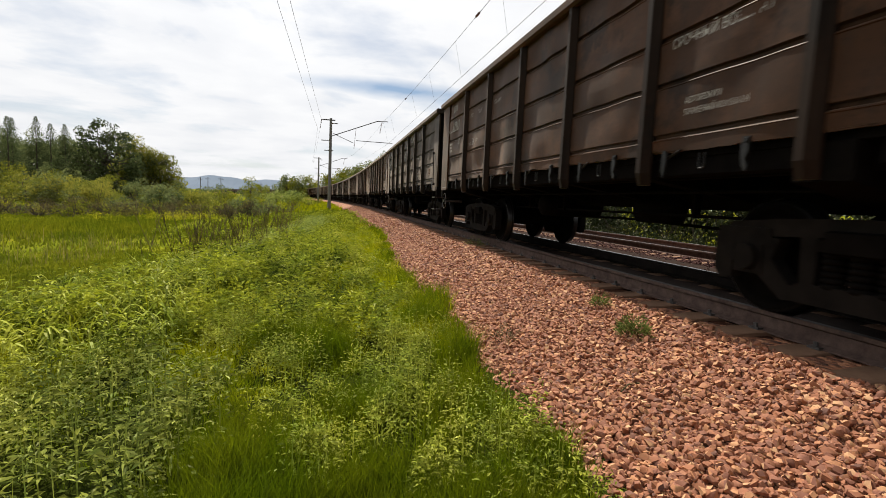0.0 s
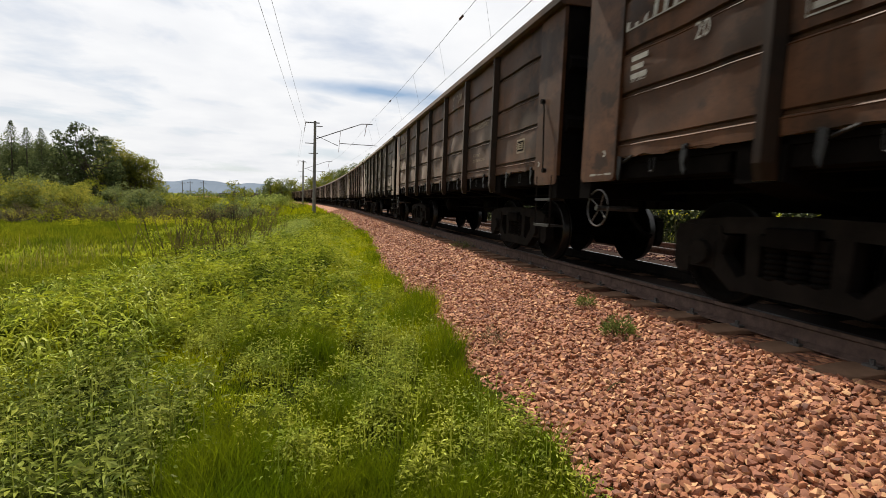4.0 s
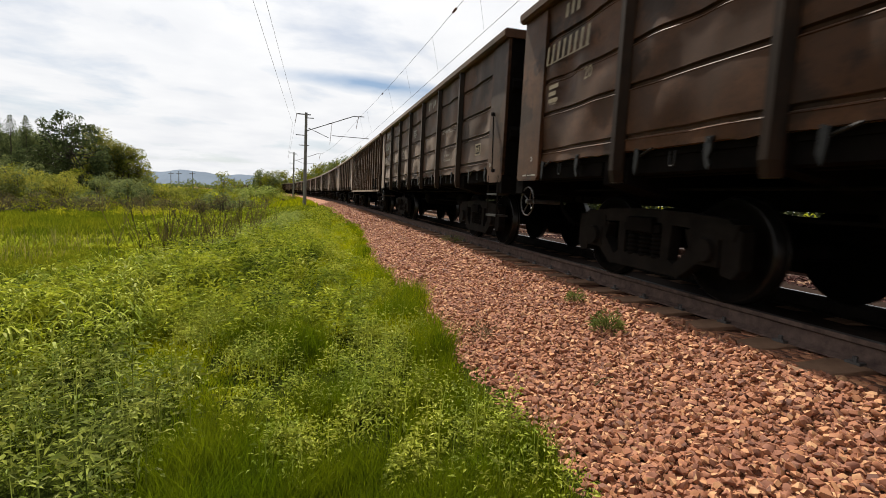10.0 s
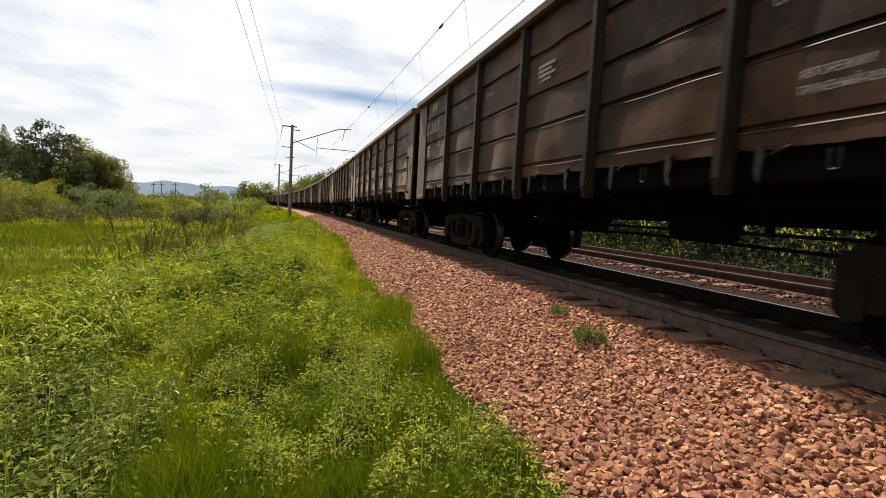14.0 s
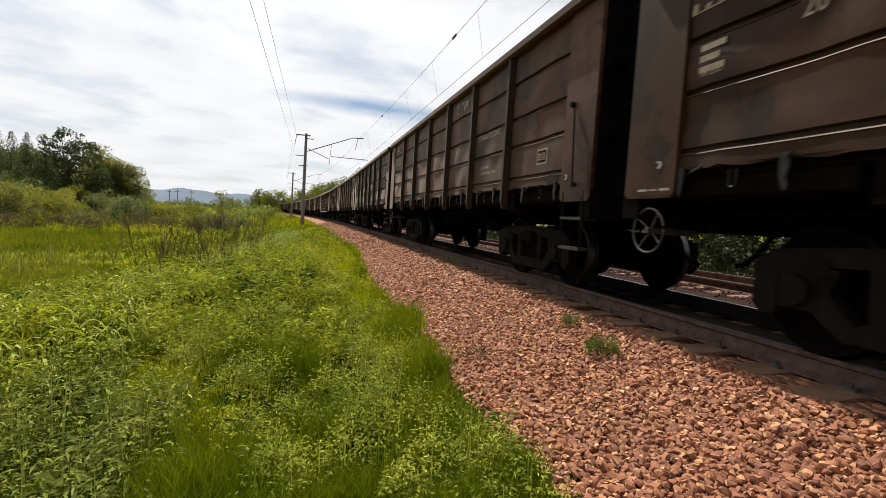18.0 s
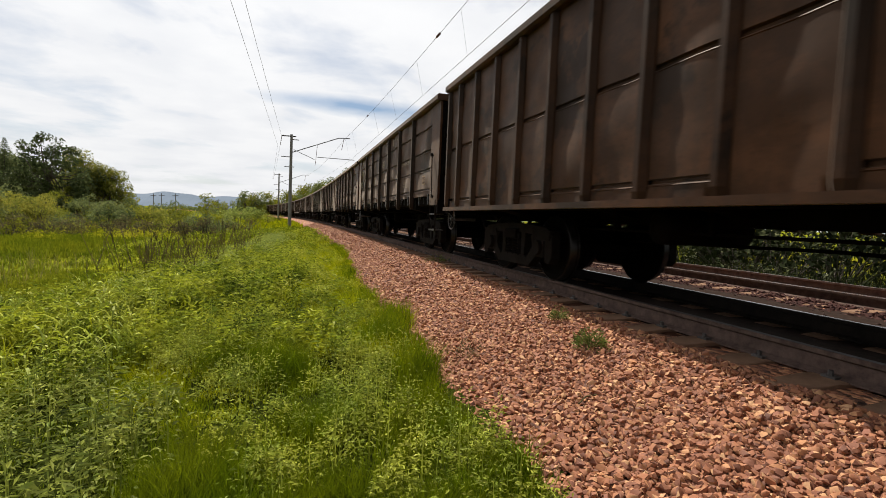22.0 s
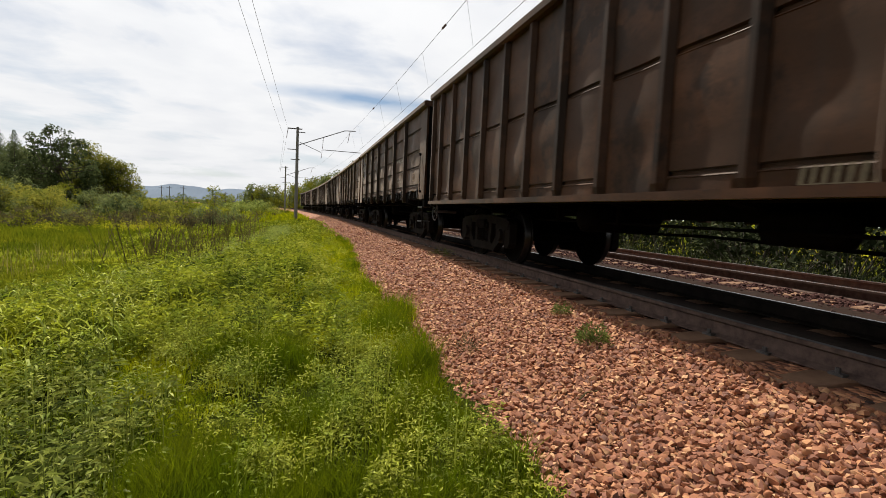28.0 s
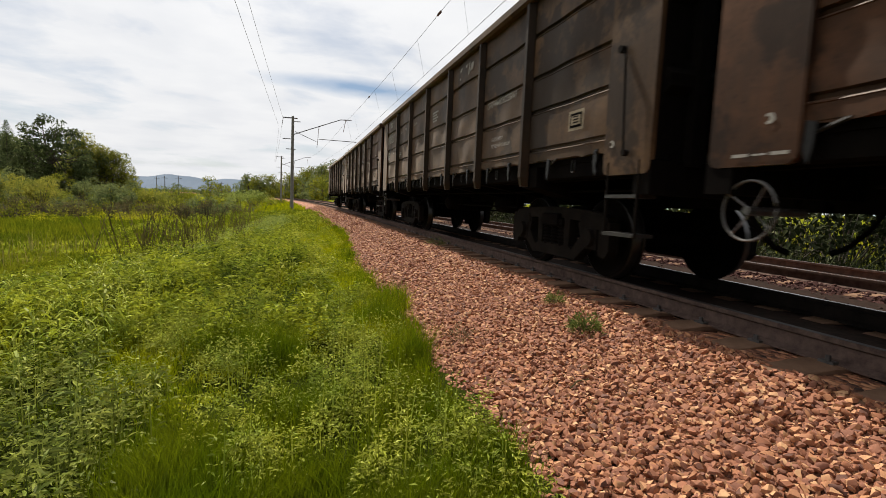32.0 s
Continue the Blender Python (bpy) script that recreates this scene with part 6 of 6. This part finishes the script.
def broad_tree(name, x, y, height, spread, mat, seed, label, leaf=0.35, dense=7.0, low=0.25, clumps=26, group="trees", cat="tree", blob=0.2):
    rng = np.random.default_rng(seed)
    z = float(ground_z(x, y)) - 0.1
    root = tagged(new(name), label, cat, group)
    root.matrix_basis = pose(x, y, z)
    bm = bmesh.new()
    tr = 0.028 * height
    pts = [Vector((0, 0, 0))]
    for i in range(1, 5):
        pts.append(Vector((rng.normal(0, 0.03) * height, rng.normal(0, 0.03) * height, height * 0.17 * i)))
    for i in range(4):
        tube(bm, pts[i], pts[i + 1], tr * (1 - 0.2 * i), tr * (0.8 - 0.2 * i), 9)
    part("trunk", bm, BARK, root)
    blobs = []
    for i in range(clumps):
        t = rng.uniform(low, 0.97)
        wide = spread * math.sin(math.pi * min(1, 0.18 + 0.80 * (t - low) / (1 - low))) ** 0.7
        a, q = rng.uniform(0, 2 * math.pi), wide * math.sqrt(rng.uniform(0.1, 1))
        blobs.append(((q * math.cos(a), q * math.sin(a), t * height), rng.uniform(0.5, 1.0) * blob * height * (1.1 - 0.4 * t)))
    for c, r in blobs[::4]:
        bm = bmesh.new()
        s = pts[2].lerp(pts[4], rng.uniform(0, 0.9))
        m = s.lerp(Vector(c), 0.5) + Vector((0, 0, -0.04 * height))
        tube(bm, s, m, tr * 0.35, tr * 0.22, 6)
        tube(bm, m, c, tr * 0.22, tr * 0.08, 6)
        part("limb", bm, BARK, root)
    v, f = leaf_cloud(rng, blobs, dense, leaf)
    part("crown", array_mesh("crown", v, f, mat), None, root)
    return root


def conifer(x, y, height, spread, seed, mat=None):
    rng = np.random.default_rng(seed)
    z = float(ground_z(x, y)) - 0.1
    root = tagged(new("larch_tree"), "slender dark green conifer at the wood's edge", "tree", "conifers")
    root.matrix_basis = pose(x, y, z)
    bm = bmesh.new()
    tube(bm, (0, 0, 0), (0, 0, height * 0.97), 0.018 * height, 0.01, 8)
    part("trunk", bm, BARK, root)
    n = 4200
    t = rng.uniform(0.08, 1, n) ** 0.9
    a = rng.uniform(0, 2 * np.pi, n)
    q = spread * (1 - t) ** 0.8 * rng.uniform(0.1, 1.05, n) * (0.72 + 0.38 * np.sin(t * 44 + 2 * np.sin(a * 3 + seed))) + 0.03
    p = np.stack([q * np.cos(a), q * np.sin(a), t * height - 0.25 * q], 1)
    out = np.stack([np.cos(a), np.sin(a), rng.uniform(-0.5, 0.5, n)], 1)
    size = 0.4 + 0.6 * (1 - t)
    v, f = leaf_quads(p, out, rng.uniform(0.25, 0.6, n) * size, rng.uniform(0.10, 0.22, n) * size, rng)
    part("crown", array_mesh("crown", v, f, mat or CONIFER), None, root)


def bush(x, y, height, wide, mat, seed, label, leaf=0.16, dense=26, group="bushes"):
    rng = np.random.default_rng(seed)
    z = float(ground_z(x, y)) - 0.05
    root = tagged(new("bush"), label, "bush", group)
    root.matrix_basis = pose(x, y, z)
    bm = bmesh.new()
    blobs = []
    for i in range(17):
        a, q = rng.uniform(0, 2 * math.pi), wide * math.sqrt(rng.uniform(0, 1)) * 0.9
        top = 1.02 - 0.35 * (q / wide) ** 2
        c = (q * math.cos(a), q * math.sin(a), height * rng.uniform(0.22, top))
        blobs.append((c, height * rng.uniform(0.11, 0.26)))
        tube(bm, (c[0] * 0.25, c[1] * 0.25, 0), c, 0.03, 0.01, 5)
    part("stem", bm, BARK, root)
    v, f = leaf_cloud(rng, blobs, dense, leaf)
    part("foliage", array_mesh("foliage", v, f, mat), None, root)


def build_woods():
    r = random.Random(4)
    broad_tree("oak_tree", -36.4, 90, 13.0, 5.6, OAK, 1, "large dark oak with an open uneven crown", 0.34, 13.0, 0.10, 105, blob=0.085)
    for i, (x, y, h) in enumerate(((-46.2, 91, 12.9), (-48.4, 88, 12.3), (-44.7, 92, 12.0), (-50, 92, 12.6), (-54, 90, 13.5), (-60, 94, 13.0), (-45, 97, 12.6))):
        conifer(x, y, h, 4.0 + 0.4 * (i % 3), 40 + i)
    # the wood behind the oak falls away towards the open field
    for i in range(36):
        t = i / 35
        x = -64 + 33.5 * t + r.uniform(-1.0, 1.0)
        y = 96 + r.uniform(0, 10)
        h = (10.0 if t < 0.5 else 10.0 - 6.0 * (t - 0.5)) * r.uniform(0.85, 1.06)
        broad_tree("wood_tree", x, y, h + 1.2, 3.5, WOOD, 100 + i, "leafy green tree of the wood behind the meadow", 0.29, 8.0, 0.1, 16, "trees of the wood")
    for i, (x, h) in enumerate(((-35.0, 11.4), (-33.6, 10.4), (-32.3, 9.6), (-31.2, 9.0), (-30.2, 8.5), (-29.4, 8.0), (-28.7, 7.4))):
        broad_tree("wood_tree", x, 97 + i % 2, h, 2.4, BUSH if i % 2 else LIGHT_BUSH, 150 + i, "rounded leafy tree at the end of the wood", 0.26, 12.0, 0.05, 18, "trees of the wood")
    # bushes at the foot of the wood and across the meadow
    k = 0
    for i in range(60):
        x = -42 + 38 * (i / 59) + r.uniform(-0.8, 0.8)
        y = 36 + r.uniform(0, 16) + max(0, x + 14) * 0.6
        bush(x, y, float(np.interp(x, (-42, -22, -14, -5), (0.95, 0.95, 0.85, 0.6))) * r.choice((1.0, 1.5, 2.1, 2.8)) * r.uniform(0.85, 1.15), r.uniform(1.0, 2.1), (BUSH, LIGHT_BUSH, BUSH, WOOD, LIGHT_BUSH)[r.randrange(5)], 200 + i, "bright green willow bush at the edge of the meadow", r.choice((0.09, 0.11, 0.14)), 46)
    for i in range(46):
        x = -60 + 46 * (i / 45) + r.uniform(-1, 1)
        bush(x, 58 + r.uniform(0, 22), r.uniform(2.0, 3.4), r.uniform(1.6, 2.8), (BUSH, LIGHT_BUSH, WOOD)[i % 3], 300 + i, "dense green bushes below the wood", 0.18, 18)
    for i in range(11):
        x = -44 + 1.5 * i + r.uniform(-0.5, 0.5)
        broad_tree("young_tree", x, 66 + r.uniform(0, 8), 4.8 - 0.12 * i + r.uniform(-0.7, 0.7), 2.0, (LIGHT_BUSH, BUSH, WOOD)[i % 3], 780 + i, "young light green tree in front of the wood", 0.18, 22.0, 0.1, 16, "young trees")
    for i in range(9):
        x = -9.5 + i * 0.9 + r.uniform(-0.4, 0.4)
        bush(x, 40 + 6 * i + r.uniform(0, 5), r.uniform(1.2, 2.0), r.uniform(0.8, 1.3), PALE_HERB if i % 3 == 0 else BUSH, 350 + i, "leafy bush beside the verge", 0.11, 42)
    for i in range(30):
        x = -5.5 - 26.0 * (i / 29) + r.uniform(-0.8, 0.8)
        bush(x, 34 + r.uniform(0, 4) + 0.10 * abs(x), r.uniform(0.8, 1.5), r.uniform(0.6, 1.2), BROWN_BUSH, 380 + i, "low brownish dead bush in the grass", 0.08, 60, "dry bushes")
    # trees where the line bends out of sight
    for i in range(30):
        s = 120 + 9 * i + r.uniform(-3, 3)
        u = r.uniform(9, 16)
        x, y, _ = on_line(s, u)
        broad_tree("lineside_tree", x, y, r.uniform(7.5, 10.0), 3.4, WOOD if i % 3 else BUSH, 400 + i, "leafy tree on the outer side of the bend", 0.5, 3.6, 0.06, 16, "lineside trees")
    for i in range(16):
        s = 150 + 12 * i + r.uniform(-4, 4)
        x, y, _ = on_line(s, -r.uniform(10, 22))
        if s < 175:
            continue        # open ground before the bend
        broad_tree("lineside_tree", x, y, r.uniform(5, 8.0), 3.0, WOOD if i % 2 else BUSH, 450 + i, "leafy tree on the inner side of the bend", 0.5, 3.2, 0.06, 14, "lineside trees")
    for i in range(9):
        broad_tree("lineside_tree", -18.4 + 1.15 * i + r.uniform(-0.5, 0.5), 200 + r.uniform(-8, 10), r.uniform(8.0, 10.2), 3.2, WOOD if i % 2 else BUSH, 700 + i, "leafy tree where the line bends", 0.5, 3.4, 0.06, 16, "lineside trees")
    for i in range(20):
        y = 205 + r.uniform(0, 45)
        x = y * (-0.02 + 0.135 * i / 19) + r.uniform(-1, 1)
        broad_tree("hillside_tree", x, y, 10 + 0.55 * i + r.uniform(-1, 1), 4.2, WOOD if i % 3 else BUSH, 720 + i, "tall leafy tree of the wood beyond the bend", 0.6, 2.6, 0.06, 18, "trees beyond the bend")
    for i, (x, y) in enumerate(((-11.5, 108), (-9.0, 112), (-7.2, 110), (-10.2, 116), (-12.6, 101), (-8.4, 98), (-10.4, 95))):
        bush(x, y, 3.0 - 0.22 * i, 1.6, SILVER, 760 + i, "pale flowering shrub beside the line", 0.34, 9, "flowering shrubs")
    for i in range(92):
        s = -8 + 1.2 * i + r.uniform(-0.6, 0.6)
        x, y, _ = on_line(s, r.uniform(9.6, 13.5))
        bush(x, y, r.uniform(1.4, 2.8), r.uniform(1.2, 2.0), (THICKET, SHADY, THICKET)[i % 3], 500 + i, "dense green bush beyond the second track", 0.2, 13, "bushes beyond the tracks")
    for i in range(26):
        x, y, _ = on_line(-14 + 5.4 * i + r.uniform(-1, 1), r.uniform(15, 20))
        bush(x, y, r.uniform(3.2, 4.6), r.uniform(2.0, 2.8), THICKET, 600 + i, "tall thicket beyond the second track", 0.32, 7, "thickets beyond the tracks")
    # far tree line across the plain
    rng = np.random.default_rng(9)
    blobs = []
    for i in range(150):
        x = -420 + 400 * rng.uniform()
        y = 420 + rng.uniform(0, 260)
        blobs.append(((x, y, float(ground_z(x, y)) + rng.uniform(0.3, 1.2)), rng.uniform(1.4, 3.0)))
    v, f = leaf_cloud(rng, blobs, 1.6, 1.5)
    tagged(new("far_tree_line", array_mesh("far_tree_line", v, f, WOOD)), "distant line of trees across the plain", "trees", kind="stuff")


def build_ballast_plants():
    for i, (x, y, h, w, n) in enumerate(((2.69, 3.82, 0.19, 0.165, 560), (2.90, 4.74, 0.15, 0.12, 220), (3.3, 10.9, 0.2, 0.3, 220), (1.72, 4.5, 0.2, 0.2, 130))):
        rng = np.random.default_rng(70 + i)
        root = tagged(new("weed"), "small green weed growing in the ballast" if i < 3 else "withered reddish weed at the rim of the ballast", "weed", "ballast weeds")
        z = float(ballast_top(x - TRACK_X)) + 0.01
        root.matrix_basis = pose(x, y, z)
        for _ in range(14):
            bm = bmesh.new()
            a, q = rng.uniform(0, 6.28), w * rng.uniform(0.3, 1)
            e = Vector((q * math.cos(a), q * math.sin(a), h * rng.uniform(0.4, 1)))
            tube(bm, (0, 0, -0.02), e, 0.003, 0.0015, 4)
            part("stem", bm, DRY if i == 3 else WEED, root)
        # narrow leaves that fill a dome round the stems
        m = int(n * 1.4)
        a, q, t = rng.uniform(0, 2 * np.pi, m), np.sqrt(rng.uniform(0, 1, m)), rng.uniform(0.25, 1.0, m)
        c = np.stack([w * 0.85 * q * np.cos(a), w * 0.85 * q * np.sin(a), h * np.sqrt(np.maximum(0.04, 1 - 0.9 * q * q)) * t], 1) * (1 + 0.24 * np.sin(4 * a + i) + 0.1 * np.sin(9 * a))[:, None]
        d = np.stack([np.cos(a) * (0.3 + q), np.sin(a) * (0.3 + q), rng.uniform(0.2, 1.4, m)], 1) + rng.normal(0, 0.35, (m, 3))
        v, f = leaf_quads(c, d, rng.uniform(0.03, 0.062, m), rng.uniform(0.006, 0.012, m), rng, 0.2)
        part("foliage", array_mesh("foliage", v, f, DRY if i == 3 else WEED), None, root)
    bm = bmesh.new()
    z = float(ballast_top(-2.45)) + 0.05
    path_tube(bm, [(2.02, 2.95, z), (2.12, 3.02, z + 0.02), (2.28, 3.06, z + 0.015)], 0.006, 5)
    tagged(part("twig", bm, DRY), "thin dry twig lying on the stones", "twig")


def build_distance():
    """Low hills on the horizon, tinted blue for haze, and a far power line."""
    rng = np.random.default_rng(2)
    xs = np.linspace(-3200, 1500, 160)
    prof = 50 + 34 * np.exp(-((xs + 620) / 210) ** 2) + 22 * np.exp(-((xs + 1000) / 200) ** 2) + 25 * np.exp(-((xs + 330) / 120) ** 2) + 5 * np.sin(xs / 60.0) + 3 * np.sin(xs / 23.0)
    v = np.concatenate([np.stack([xs, 3000 + 0 * xs, prof], 1), np.stack([xs, 2600 + 0 * xs, -5 + 0 * xs], 1), np.stack([xs, 3600 + 0 * xs, -5 + 0 * xs], 1)])
    n = len(xs)
    i = np.arange(n - 1)
    f = np.concatenate([np.stack([i, i + 1, i + 1 + n, i + n], 1), np.stack([i, i + 2 * n, i + 1 + 2 * n, i + 1], 1)])
    tagged(new("far_hills", array_mesh("far_hills", v, f, HILL)), "low wooded hills on the horizon, tinted blue-grey for haze", "hills", kind="structure")
    for k, (x, y) in enumerate(((-76, 330), (-66, 318), (-84, 345), (-57, 420), (-40, 430))):
        root = tagged(new("power_pole"), "distant wooden power pole with a cross arm", "pole", "power poles")
        root.matrix_basis = pose(x, y, -1.5)
        bm = bmesh.new()
        tube(bm, (0, 0, 0), (0, 0, 11), 0.22, 0.16, 7)
        part("mast", bm, BARK, root)
        bm = bmesh.new()
        box(bm, -1.6, 1.6, -0.1, 0.1, 9.6, 9.85)
        part("cross_arm", bm, BARK, root)


build_ground()
build_train()
build_overhead()
build_woods()
build_growth()
build_stalks()
build_distance()
build_ballast_plants()
bed = build_ballast()
build_dust()
build_crib()
build_track(0.0, "near railway track with concrete sleepers", True)
build_track(SECOND, "second railway track with shiny rails", False)
build_stones(bed)


# ---- what moves ----
# the pace is a little uneven: metres ahead of or behind an even speed at each second
SWAY = {0: -0.16, 1: -0.37, 2: 0.02, 3: -0.18, 6: -0.30, 7: 0.04, 8: -0.12, 9: -0.29, 10: 0.05, 11: -0.02, 12: -0.33, 13: -0.09, 14: -0.24, 17: -0.30, 18: 0.13, 19: -0.02, 20: -0.29, 21: 0.08,
        22: -0.13, 23: -0.28, 24: 0.09, 25: -0.13, 28: -0.15, 29: 0.08, 30: -0.09, 31: -0.27, 32: -0.03}


def motions():
    """The train rolls past towards the viewer at an even speed; the wheels turn."""
    for k, w in wagons.items():
        def middle(t):
            return PITCH * k - 0.27 - SPEED * t + 0.0007 * t * t - LENGTH / 2
        rows = []
        for t in np.arange(0, 32.01, 1.0):
            x, y, a = on_line(middle(t) + SWAY.get(int(t), -0.13))
            rows.append((float(t), pose(x, y, 0, 0, 0, math.degrees(a))))
        walk(w, rows)
        # wheels: turned while the wagon is near enough for it to be seen
        t0, t1 = (middle(0) - 36) / SPEED, (middle(0) + 10) / SPEED
        f0, f1 = max(0, round(t0 * FPS)), min(32 * FPS, round(t1 * FPS))
        if f1 <= f0:
            continue
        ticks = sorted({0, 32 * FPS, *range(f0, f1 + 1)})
        for b in w.children:
            if not b.name.startswith("bogie"):
                continue
            for s in b.children:
                if s.name.startswith("wheelset"):
                    y, turned = s.location.y, 0.0
                    rows, last = [], None
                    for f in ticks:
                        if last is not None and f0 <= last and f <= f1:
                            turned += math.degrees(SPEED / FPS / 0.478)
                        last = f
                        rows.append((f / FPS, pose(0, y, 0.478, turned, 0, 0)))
                    walk(s, rows)


motions()
